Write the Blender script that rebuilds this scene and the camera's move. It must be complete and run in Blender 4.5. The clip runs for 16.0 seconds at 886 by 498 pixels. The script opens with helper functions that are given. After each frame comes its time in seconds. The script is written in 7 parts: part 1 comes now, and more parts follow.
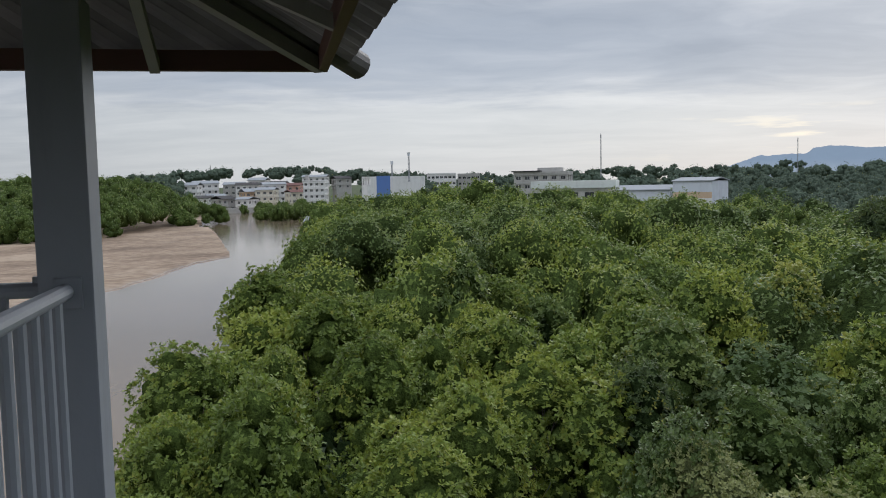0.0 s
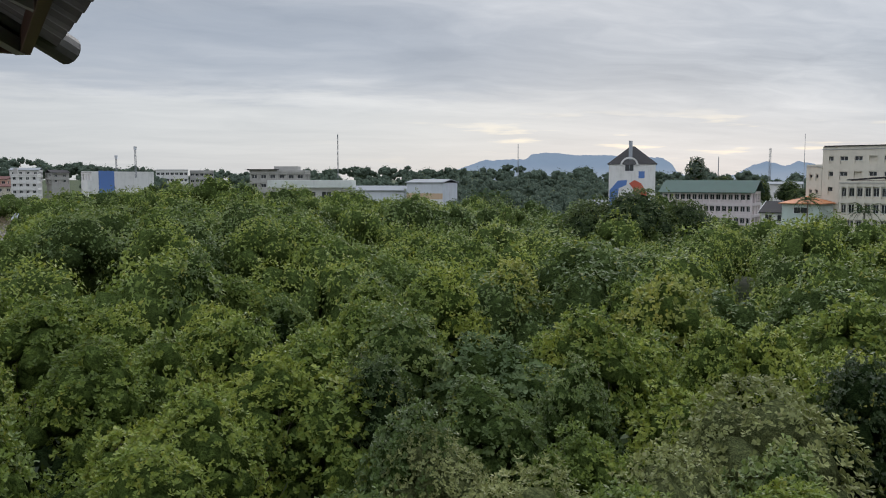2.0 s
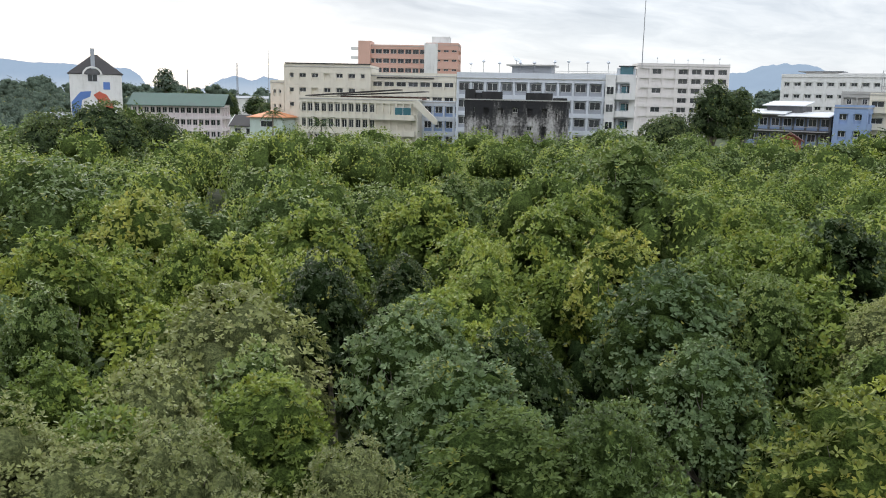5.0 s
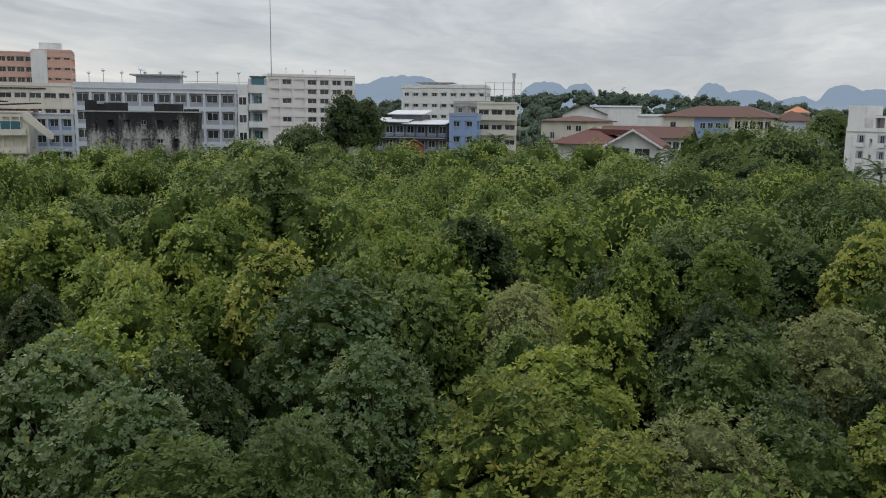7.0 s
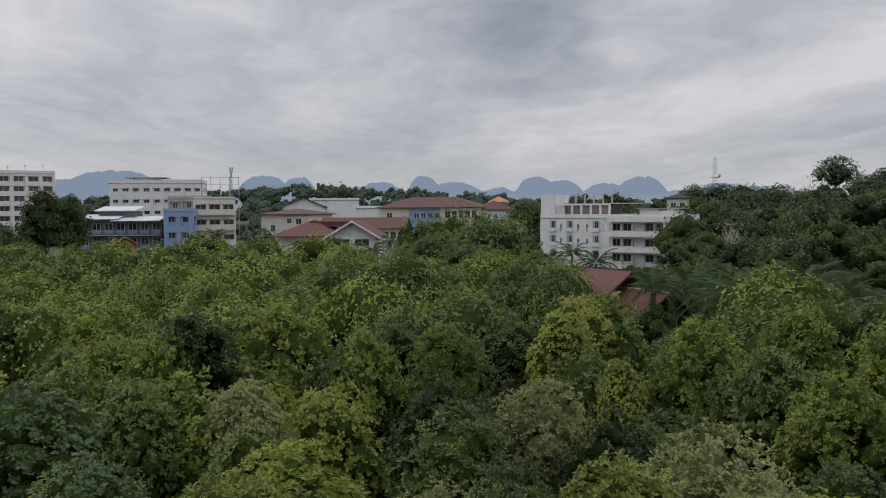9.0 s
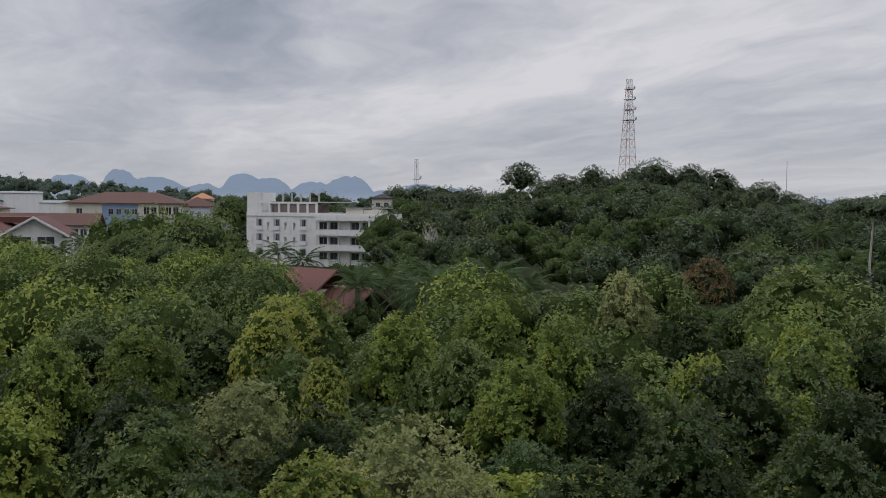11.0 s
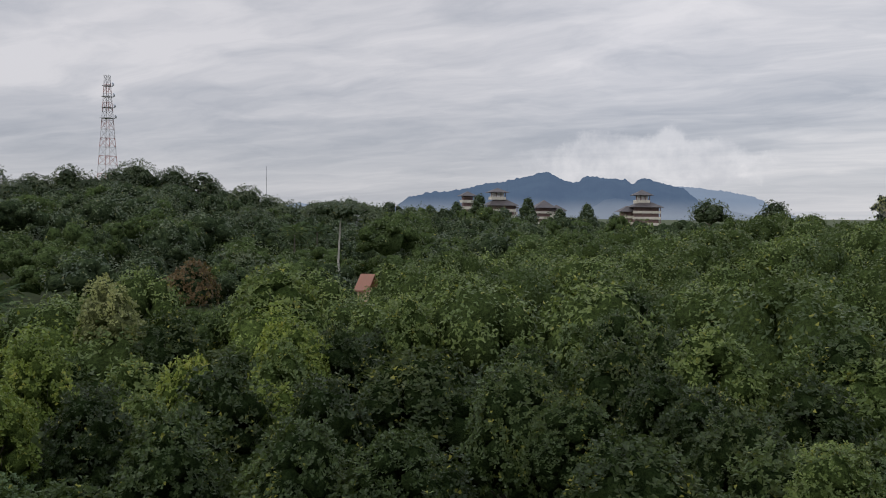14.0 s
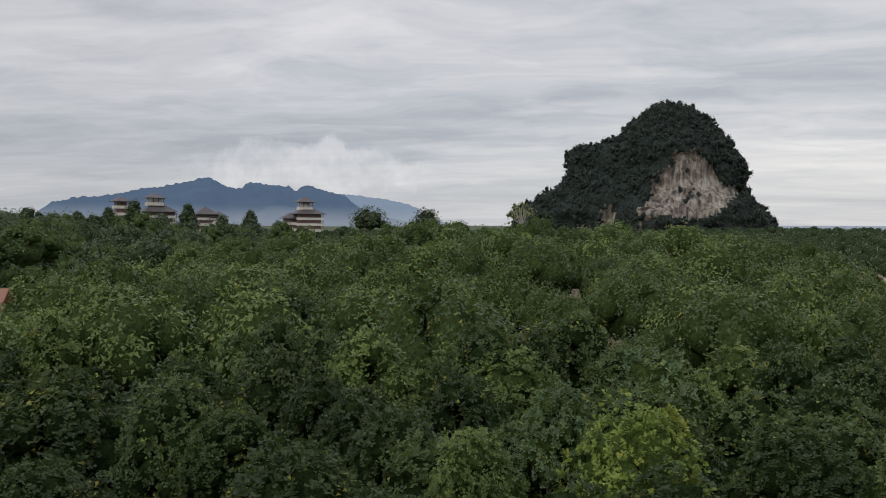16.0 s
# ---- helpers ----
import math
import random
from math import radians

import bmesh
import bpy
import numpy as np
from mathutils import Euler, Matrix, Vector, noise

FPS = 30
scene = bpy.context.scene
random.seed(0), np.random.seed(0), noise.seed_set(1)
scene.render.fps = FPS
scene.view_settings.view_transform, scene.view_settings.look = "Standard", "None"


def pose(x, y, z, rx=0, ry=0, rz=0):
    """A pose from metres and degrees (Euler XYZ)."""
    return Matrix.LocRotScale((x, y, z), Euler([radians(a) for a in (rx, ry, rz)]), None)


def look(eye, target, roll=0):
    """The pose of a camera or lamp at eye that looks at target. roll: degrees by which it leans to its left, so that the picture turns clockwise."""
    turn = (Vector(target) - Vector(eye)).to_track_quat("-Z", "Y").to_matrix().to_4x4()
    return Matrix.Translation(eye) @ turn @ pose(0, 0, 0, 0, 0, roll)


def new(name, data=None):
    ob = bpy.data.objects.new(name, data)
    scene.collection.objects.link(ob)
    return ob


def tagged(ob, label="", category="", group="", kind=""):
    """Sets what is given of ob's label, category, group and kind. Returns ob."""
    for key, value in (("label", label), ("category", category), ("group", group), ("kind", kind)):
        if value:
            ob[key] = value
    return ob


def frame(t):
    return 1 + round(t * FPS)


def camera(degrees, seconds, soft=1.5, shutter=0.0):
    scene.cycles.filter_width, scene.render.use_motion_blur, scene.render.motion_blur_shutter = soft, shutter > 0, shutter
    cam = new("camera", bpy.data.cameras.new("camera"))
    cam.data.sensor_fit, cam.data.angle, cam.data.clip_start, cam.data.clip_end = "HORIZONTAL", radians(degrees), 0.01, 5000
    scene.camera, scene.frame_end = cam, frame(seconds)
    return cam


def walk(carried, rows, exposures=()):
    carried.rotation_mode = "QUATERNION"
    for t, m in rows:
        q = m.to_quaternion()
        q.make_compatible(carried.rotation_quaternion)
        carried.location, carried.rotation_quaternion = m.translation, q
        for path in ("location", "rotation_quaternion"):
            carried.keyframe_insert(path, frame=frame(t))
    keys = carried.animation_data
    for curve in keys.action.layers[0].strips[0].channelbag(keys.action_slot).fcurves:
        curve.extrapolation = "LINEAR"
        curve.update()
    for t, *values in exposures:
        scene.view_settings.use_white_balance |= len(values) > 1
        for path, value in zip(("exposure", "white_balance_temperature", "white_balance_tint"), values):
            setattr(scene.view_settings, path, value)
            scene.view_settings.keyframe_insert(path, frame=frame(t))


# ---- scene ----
cam = camera(55.63, 16.0, 1.0)
EYE = 14.0  # height of the lookout's eye over the river
# seconds, metres east, north and up from the first eye, bearing (clockwise), pitch, lean
ROWS = [
    (0.0, -0.000, 0.000, 0.000, 0.00, -4.62, -1.20),
    (0.5, 0.014, -0.006, -0.000, 4.15, -4.67, -0.92),
    (1.0, 0.026, -0.025, -0.003, 8.69, -4.68, -0.63),
    (1.5, 0.035, -0.049, -0.006, 12.24, -4.74, -0.37),
    (2.0, 0.042, -0.093, -0.012, 17.81, -4.84, 0.01),
    (2.5, 0.066, -0.120, -0.004, 22.59, -5.33, 0.35),
    (3.0, 0.112, -0.173, -0.030, 27.61, -6.21, 0.62),
    (3.5, 0.122, -0.220, -0.043, 33.46, -7.65, 0.52),
    (4.0, 0.137, -0.242, -0.041, 39.41, -9.07, 0.63),
    (4.5, 0.180, -0.312, -0.034, 45.51, -9.89, 0.94),
    (5.0, 0.186, -0.313, -0.034, 52.70, -10.29, 1.22),
    (5.2, 0.214, -0.315, -0.031, 55.52, -10.30, 1.21),
    (7.3, 0.183, 0.169, -0.001, 80.08, -8.12, 0.51),
    (7.5, 0.168, 0.145, -0.019, 81.96, -7.14, 0.35),
    (8.0, 0.129, 0.089, -0.003, 85.63, -4.44, 0.11),
    (8.2, 0.123, 0.062, -0.013, 87.61, -3.79, -0.16),
    (10.3, 0.067, -0.065, 0.007, 107.81, -3.07, 0.31),
    (10.5, 0.044, -0.104, -0.001, 109.70, -3.04, 0.32),
    (11.0, 0.074, -0.147, 0.018, 115.44, -2.98, 0.54),
    (11.5, 0.089, -0.175, -0.007, 122.50, -2.87, 0.83),
    (12.0, 0.071, -0.204, 0.008, 128.80, -2.80, 1.04),
    (12.5, 0.042, -0.202, 0.010, 134.15, -2.72, 1.25),
    (13.0, 0.017, -0.217, -0.006, 139.67, -2.62, 1.42),
    (13.5, 0.018, -0.189, -0.002, 145.08, -2.51, 1.50),
    (14.0, -0.029, -0.225, -0.002, 149.47, -2.44, 0.64),
    (14.5, -0.115, -0.249, -0.005, 154.41, -2.29, 0.69),
    (15.0, -0.168, -0.207, -0.001, 160.18, -2.08, 0.81),
    (15.5, -0.249, -0.203, -0.004, 166.51, -1.86, 0.90),
    (16.0, -0.271, -0.205, 0.023, 172.07, -1.75, 0.58),
]
walk(cam, [(t, pose(x, y, EYE + z, 90 + p, 0, -b) @ pose(0, 0, 0, 0, 0, r)) for t, x, y, z, b, p, r in ROWS],
     [(0.0, 0.0, 6150, 10), (2.0, -0.05, 6200, 10), (3.0, -0.03, 6250, 10), (3.5, 0.14, 6300, 10), (4.5, 0.62, 6350, 10), (5.2, 0.65, 6450, 9), (7.3, -0.06, 6500, 9), (8.2, -0.17, 6500, 11), (10.3, -0.22, 6380, 14), (12.5, -0.12, 6400, 14), (14.1, -0.18, 6400, 14), (14.5, -0.38, 6400, 13), (15.0, -0.26, 6420, 12), (16.0, -0.18, 6450, 12)])

# ---------------------------------------------------------------- world and light
SUN_BEARING, SUN_HEIGHT = 31.0, 24.0
world = bpy.data.worlds.new("world")
scene.world = world
world.use_nodes = True


class Net:
    """Small helper to write node trees."""

    def __init__(self, tree):
        self.tree, self.links = tree, tree.links

    def put(self, socket, value):
        if hasattr(value, "is_output"):
            self.links.new(value, socket)
        elif value is not None:
            socket.default_value = value

    def node(self, kind, ins=(), operation=None):
        n = self.tree.nodes.new(kind)
        if operation:
            n.operation = operation
        for k, v in dict(ins).items():
            self.put(n.inputs[k], v)
        return n

    def math(self, op, a, b=None, c=None, clamp=False):
        n = self.tree.nodes.new("ShaderNodeMath")
        n.operation, n.use_clamp = op, clamp
        for i, v in enumerate((a, b, c)):
            self.put(n.inputs[i], v)
        return n.outputs[0]

    def noise(self, vector, scale, detail=4.0, rough=0.55, lac=2.0):
        return self.node("ShaderNodeTexNoise", {"Vector": vector, "Scale": scale, "Detail": detail, "Roughness": rough, "Lacunarity": lac}).outputs["Fac"]

    def ramp(self, fac, stops):
        n = self.tree.nodes.new("ShaderNodeValToRGB")
        self.put(n.inputs[0], fac)
        e = n.color_ramp.elements
        while len(e) < len(stops):
            e.new(0.5)
        for el, (p, c) in zip(e, stops):
            el.position = p
            el.color = (*c, 1) if isinstance(c, tuple) else (c, c, c, 1)
        return n.outputs[0]

    def mix(self, fac, a, b, mode="MIX"):
        n = self.tree.nodes.new("ShaderNodeMix")
        n.data_type, n.blend_type = "RGBA", mode
        self.put(n.inputs[0], fac)
        for s, v in ((n.inputs[6], a), (n.inputs[7], b)):
            self.put(s, (*v, 1) if isinstance(v, tuple) and len(v) == 3 else v)
        return n.outputs[2]

    def span(self, v, a, b):
        """0 below a, 1 above b, smooth between."""
        n = self.node("ShaderNodeMapRange", {"Value": v, "From Min": a, "From Max": b})
        n.interpolation_type = "SMOOTHSTEP"
        return n.outputs[0]


def build_sky():
    n = Net(world.node_tree)
    n.tree.nodes.clear()
    sky = n.node("ShaderNodeTexSky")
    sky.sky_type, sky.sun_disc = "NISHITA", False
    sky.sun_elevation, sky.sun_rotation = radians(SUN_HEIGHT), radians(SUN_BEARING)
    ray = n.node("ShaderNodeTexCoord").outputs["Generated"]
    sep = n.node("ShaderNodeSeparateXYZ", {"Vector": ray})
    x, y, z = sep.outputs
    up = n.math("MAXIMUM", z, 0.0)
    far = n.math("ADD", up, 0.10)
    flat = n.node("ShaderNodeCombineXYZ", {"X": n.math("DIVIDE", x, far), "Y": n.math("DIVIDE", y, far), "Z": 0.0}).outputs[0]
    long_ = n.node("ShaderNodeMapping", {"Vector": flat, "Rotation": (0, 0, 0.5), "Scale": (0.55, 1.25, 1)}).outputs[0]
    warp = n.node("ShaderNodeVectorMath", {0: long_, 1: n.node("ShaderNodeTexNoise", {"Vector": flat, "Scale": 0.9, "Detail": 3.0}).outputs["Color"]}, operation="ADD").outputs[0]
    big = n.noise(warp, 0.42, 6, 0.55)
    fine = n.noise(warp, 1.9, 8, 0.6)
    body = n.math("ADD", n.math("MULTIPLY", big, 0.68), n.math("MULTIPLY", fine, 0.32))
    grey = n.ramp(body, [(0.36, (0.31, 0.35, 0.415)), (0.46, (0.46, 0.495, 0.55)), (0.55, (0.63, 0.65, 0.685)), (0.65, (0.84, 0.84, 0.85))])
    # paler band low over the land
    low = n.math("SUBTRACT", 1.0, n.span(z, 0.0, 0.16))
    grey = n.mix(n.math("MULTIPLY", low, 0.58), grey, (0.66, 0.68, 0.70))
    # thinner cloud over the estuary, thicker over the river mouth
    bear = n.math("ARCTAN2", x, y)
    turn = n.math("DIVIDE", n.math("ADD", bear, math.pi), 2 * math.pi)
    thin = n.ramp(turn, [(0.0, 0.56), (0.042, 0.61), (0.12, 0.59), (0.35, 0.42), (0.444, 0.39), (0.60, 0.50), (0.75, 0.465), (0.917, 0.46), (1.0, 0.56)])
    thin = n.math("MULTIPLY", thin, 2.0)
    side = n.math("SUBTRACT", 1.0, n.span(z, 0.35, 0.7))
    thin = n.math("ADD", 1.0, n.math("MULTIPLY", n.math("SUBTRACT", thin, 1.0), side))
    grey = n.mix(1.0, grey, n.node("ShaderNodeCombineXYZ", {"X": n.math("MULTIPLY_ADD", n.math("MAXIMUM", n.math("SUBTRACT", thin, 1.0), 0.0), 0.16, thin), "Y": thin, "Z": n.math("MULTIPLY_ADD", n.math("MAXIMUM", n.math("SUBTRACT", thin, 1.0), 0.0), -0.26, thin)}).outputs[0], "MULTIPLY")
    # breaks in the cloud towards the low sun
    off = n.math("ABSOLUTE", n.math("SUBTRACT", bear, radians(SUN_BEARING)))
    near_sun = n.math("SUBTRACT", 1.0, n.span(off, 0.10, 0.42))
    band = n.math("MULTIPLY", n.span(z, 0.012, 0.03), n.math("SUBTRACT", 1.0, n.span(z, 0.045, 0.085)))
    strip = n.node("ShaderNodeCombineXYZ", {"X": n.math("MULTIPLY", bear, 9.0), "Y": n.math("MULTIPLY", z, 75.0), "Z": 0.0}).outputs[0]
    gap = n.span(n.noise(strip, 1.0, 4, 0.5), 0.56, 0.68)
    glow = n.math("MULTIPLY", n.math("MULTIPLY", near_sun, band), gap)
    grey = n.mix(n.math("MULTIPLY", near_sun, n.math("MULTIPLY", low, 0.25)), grey, (0.86, 0.79, 0.77))
    grey = n.mix(n.math("MULTIPLY", glow, 0.8), grey, (1.15, 1.00, 0.76))
    # a darker bank of cloud over the river with a pale strip of sky below it
    river = n.math("SUBTRACT", 1.0, n.span(n.math("ABSOLUTE", bear), 0.25, 0.62))
    strip_edge = n.math("ADD", z, n.math("MULTIPLY", n.math("SUBTRACT", n.noise(strip, 0.9, 5, 0.6), 0.5), 0.07))
    pale = n.math("SUBTRACT", 1.0, n.span(strip_edge, 0.075, 0.105))
    grey = n.mix(n.math("MULTIPLY", n.math("MULTIPLY", river, pale), 0.42), grey, (0.78, 0.775, 0.745))
    dim = n.math("MULTIPLY", n.span(strip_edge, 0.085, 0.12), n.math("SUBTRACT", 1.0, n.span(strip_edge, 0.15, 0.24)))
    grey = n.mix(n.math("MULTIPLY", n.math("MULTIPLY", river, dim), 0.45), grey, (0.40, 0.445, 0.52))
    # cumulus bank that rests on the far range
    cb = n.math("DIVIDE", n.math("SUBTRACT", bear, radians(163.0)), 0.155)
    ce = n.math("DIVIDE", n.math("SUBTRACT", z, 0.054), 0.050)
    rad = n.math("SQRT", n.math("ADD", n.math("MULTIPLY", cb, cb), n.math("MULTIPLY", ce, ce)))
    puff = n.math("ADD", rad, n.math("MULTIPLY", n.math("SUBTRACT", n.noise(ray, 26.0, 6, 0.6), 0.5), 1.3))
    bank = n.math("SUBTRACT", 1.0, n.span(puff, 0.66, 0.92))
    shade = n.ramp(n.noise(ray, 20.0, 5, 0.6), [(0.38, (0.60, 0.62, 0.66)), (0.60, (0.93, 0.93, 0.93))])
    grey = n.mix(n.math("MULTIPLY", bank, 0.50), grey, shade)
    # an overcast dome is brighter overhead than at its rim
    grey = n.node("ShaderNodeVectorMath", {0: grey, "Scale": n.math("MULTIPLY_ADD", n.span(z, 0.22, 0.9), 1.7, 1.0)}, operation="SCALE").outputs[0]
    # the clear sky shows a little through the cover
    blue = n.node("ShaderNodeVectorMath", {0: sky.outputs[0], "Scale": 0.10}, operation="SCALE").outputs[0]
    colour = n.mix(0.93, blue, grey)
    bg = n.node("ShaderNodeBackground", {"Color": colour, "Strength": 1.0})
    out = n.node("ShaderNodeOutputWorld")
    n.links.new(bg.outputs[0], out.inputs[0])


build_sky()


def place(bearing, dist, z=0.0):
    """A point at that bearing (degrees) and distance from the lookout."""
    a = radians(bearing)
    return Vector((dist * math.sin(a), dist * math.cos(a), z))


sun = new("sun", bpy.data.lights.new("sun", "SUN"))
sun.data.energy, sun.data.angle, sun.data.color = 1.0, radians(40), (1.0, 0.95, 0.88)
sun.matrix_world = look(place(SUN_BEARING, 80, 80 * math.tan(radians(SUN_HEIGHT))), (0, 0, 0))

# ---------------------------------------------------------------- materials


def material(name, build):
    m = bpy.data.materials.new(name)
    m.use_nodes = True
    n = Net(m.node_tree)
    n.tree.nodes.clear()
    out = n.node("ShaderNodeOutputMaterial")
    n.links.new(build(n), out.inputs[0])
    return m


def principled(n, colour, rough=0.7, metal=0.0, bump=None, bump_height=0.02, strength=0.5, **more):
    p = n.node("ShaderNodeBsdfPrincipled", {"Base Color": (*colour, 1) if isinstance(colour, tuple) else colour, "Roughness": rough, "Metallic": metal})
    for k, v in more.items():
        n.put(p.inputs[k.replace("_", " ")], v)
    if bump is not None:
        b = n.node("ShaderNodeBump", {"Height": bump, "Distance": bump_height, "Strength": strength})
        n.links.new(b.outputs[0], p.inputs["Normal"])
    return p.outputs[0]


def here(n):
    return n.node("ShaderNodeTexCoord").outputs["Object"]


def worldpos(n):
    return n.node("ShaderNodeNewGeometry").outputs["Position"]


def leaf_material(name, dark, mid, bright, young=(0.27, 0.26, 0.045), young_share=0.03, through_=0.28, gloss=0.42, speck=0.34):
    """Leaves: each leaf its own tone, each tree its own tint, patches of young yellow leaves."""
    def build(n):
        geo = n.node("ShaderNodeNewGeometry")
        pos = geo.outputs["Position"]
        r = geo.outputs["Random Per Island"]
        tree_tone = n.noise(pos, 0.16, 2, 0.5)
        clump = n.noise(pos, 0.9, 2, 0.5)
        ob = n.node("ShaderNodeObjectInfo").outputs["Random"]
        tone = n.math("ADD", n.math("MULTIPLY_ADD", r, speck, 0.17 - speck / 2), n.math("MULTIPLY", n.span(tree_tone, 0.34, 0.66), 0.40))
        tone = n.math("ADD", tone, n.math("MULTIPLY", n.span(clump, 0.3, 0.7), 0.14))
        tone = n.math("ADD", tone, n.math("MULTIPLY", ob, 0.20))
        col = n.ramp(tone, [(0.12, dark), (0.5, mid), (0.92, bright)])
        pick = n.span(n.math("ADD", n.math("MULTIPLY", n.math("FRACT", n.math("MULTIPLY", r, 37.7)), 0.55), n.math("MULTIPLY", clump, 0.75)), 0.93 - young_share, 0.97)
        col = n.mix(n.math("MULTIPLY", pick, 0.8), col, young)
        p = n.node("ShaderNodeBsdfPrincipled", {"Base Color": col, "Roughness": gloss, "Specular IOR Level": 0.22})
        tr = n.node("ShaderNodeBsdfTranslucent", {"Color": n.mix(0.6, col, (0.06, 0.075, 0.0), "ADD")})
        mx = n.node("ShaderNodeMixShader", {0: through_})
        n.links.new(p.outputs[0], mx.inputs[1])
        n.links.new(tr.outputs[0], mx.inputs[2])
        return mx.outputs[0]
    return material(name, build)


GREEN3 = ((0.072, 0.106, 0.024), (0.155, 0.209, 0.040), (0.302, 0.335, 0.060))
OLIVE3 = ((0.050, 0.077, 0.025), (0.103, 0.147, 0.043), (0.188, 0.235, 0.065))
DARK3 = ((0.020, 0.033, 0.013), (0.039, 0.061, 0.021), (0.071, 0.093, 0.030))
GREY3 = ((0.135, 0.153, 0.058), (0.238, 0.258, 0.097), (0.376, 0.380, 0.152))
BLUE3 = ((0.054, 0.086, 0.036), (0.100, 0.150, 0.064), (0.185, 0.240, 0.108))
MOSS3 = ((0.027, 0.045, 0.016), (0.054, 0.083, 0.027), (0.100, 0.132, 0.041))
WOOD3 = ((0.036, 0.054, 0.034), (0.070, 0.095, 0.052), (0.128, 0.156, 0.080))
LEAF_GREEN = leaf_material("mangrove_leaf", *GREEN3)
LEAF_GOLD = leaf_material("young_mangrove_leaf", (0.098, 0.124, 0.030), (0.215, 0.245, 0.052), (0.370, 0.370, 0.075), young=(0.36, 0.31, 0.055), young_share=0.10)
LEAF_OLIVE = leaf_material("olive_leaf", *OLIVE3, young_share=0.0)
LEAF_MOSS = leaf_material("moss_leaf", *MOSS3, young_share=0.01)
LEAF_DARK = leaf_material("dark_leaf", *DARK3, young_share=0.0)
LEAF_GREY = leaf_material("grey_leaf", *GREY3, young=(0.24, 0.23, 0.11), young_share=0.02)
LEAF_BLUE = leaf_material("blue_leaf", *BLUE3, young_share=0.0, gloss=0.45)
LEAF_GREEN_ROOF = leaf_material("mangrove_roof_leaf", *GREEN3, speck=0.14)
LEAF_OLIVE_ROOF = leaf_material("olive_roof_leaf", *OLIVE3, young_share=0.0, speck=0.14)
LEAF_DEEP_ROOF = leaf_material("deep_roof_leaf", *MOSS3, young_share=0.0, speck=0.14)
LEAF_WOOD = leaf_material("woodland_spray", *WOOD3, young=(0.13, 0.12, 0.03), young_share=0.02, through_=0.18, speck=0.14)
# distance haze is painted in: paler, bluer greens than the nearer woods
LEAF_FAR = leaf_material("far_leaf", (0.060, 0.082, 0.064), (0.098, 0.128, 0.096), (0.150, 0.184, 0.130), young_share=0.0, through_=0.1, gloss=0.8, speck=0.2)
LEAF_PALM = leaf_material("palm_leaf", (0.024, 0.045, 0.018), (0.044, 0.074, 0.027), (0.072, 0.104, 0.044), young_share=0.0, gloss=0.8, through_=0.2)
# green dulled to grey-blue, so slight haze sits in the colour
LEAF_KARST = leaf_material("cliff_leaf", (0.026, 0.035, 0.032), (0.050, 0.064, 0.055), (0.088, 0.105, 0.086), young_share=0.0, through_=0.1, gloss=0.6)


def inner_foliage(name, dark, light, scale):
    """Leaves packed deep in a crown; their shade is painted in as darker colours."""
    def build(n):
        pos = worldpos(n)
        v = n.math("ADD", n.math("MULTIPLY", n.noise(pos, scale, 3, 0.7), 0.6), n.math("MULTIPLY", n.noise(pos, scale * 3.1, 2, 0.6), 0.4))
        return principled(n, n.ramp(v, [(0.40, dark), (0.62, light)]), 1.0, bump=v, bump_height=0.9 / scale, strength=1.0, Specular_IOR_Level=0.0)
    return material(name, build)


# darker versions of the leaf greens, with the crown's inner shade in the colour
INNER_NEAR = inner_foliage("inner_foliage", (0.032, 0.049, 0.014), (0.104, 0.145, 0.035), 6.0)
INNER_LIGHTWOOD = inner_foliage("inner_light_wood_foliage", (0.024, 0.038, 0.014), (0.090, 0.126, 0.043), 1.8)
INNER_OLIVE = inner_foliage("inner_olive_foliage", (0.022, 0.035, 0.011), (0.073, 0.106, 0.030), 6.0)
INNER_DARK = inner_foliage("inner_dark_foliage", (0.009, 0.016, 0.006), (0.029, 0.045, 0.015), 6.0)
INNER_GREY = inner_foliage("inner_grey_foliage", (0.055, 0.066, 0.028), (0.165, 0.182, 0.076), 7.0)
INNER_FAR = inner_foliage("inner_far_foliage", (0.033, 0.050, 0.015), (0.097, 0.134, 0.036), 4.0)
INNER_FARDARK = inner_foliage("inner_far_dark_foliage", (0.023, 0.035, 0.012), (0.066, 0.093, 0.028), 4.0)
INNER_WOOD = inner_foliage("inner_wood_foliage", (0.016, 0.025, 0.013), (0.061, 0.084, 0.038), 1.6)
# greyed to match the hazed leaves on the rock tower
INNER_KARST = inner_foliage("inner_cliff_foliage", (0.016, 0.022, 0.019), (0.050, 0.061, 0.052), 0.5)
# raised and blued like the far leaves, as painted haze
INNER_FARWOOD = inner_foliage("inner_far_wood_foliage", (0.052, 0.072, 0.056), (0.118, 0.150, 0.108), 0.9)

BARK = material("bark", lambda n: principled(n, n.ramp(n.noise(here(n), 6, 5), [(0.3, (0.09, 0.075, 0.06)), (0.7, (0.24, 0.21, 0.175))]), 0.9, bump=n.noise(here(n), 25, 4)))
PALE_BARK = material("pale_bark", lambda n: principled(n, n.ramp(n.noise(here(n), 2, 5), [(0.3, (0.30, 0.28, 0.25)), (0.7, (0.50, 0.47, 0.42))]), 0.9))


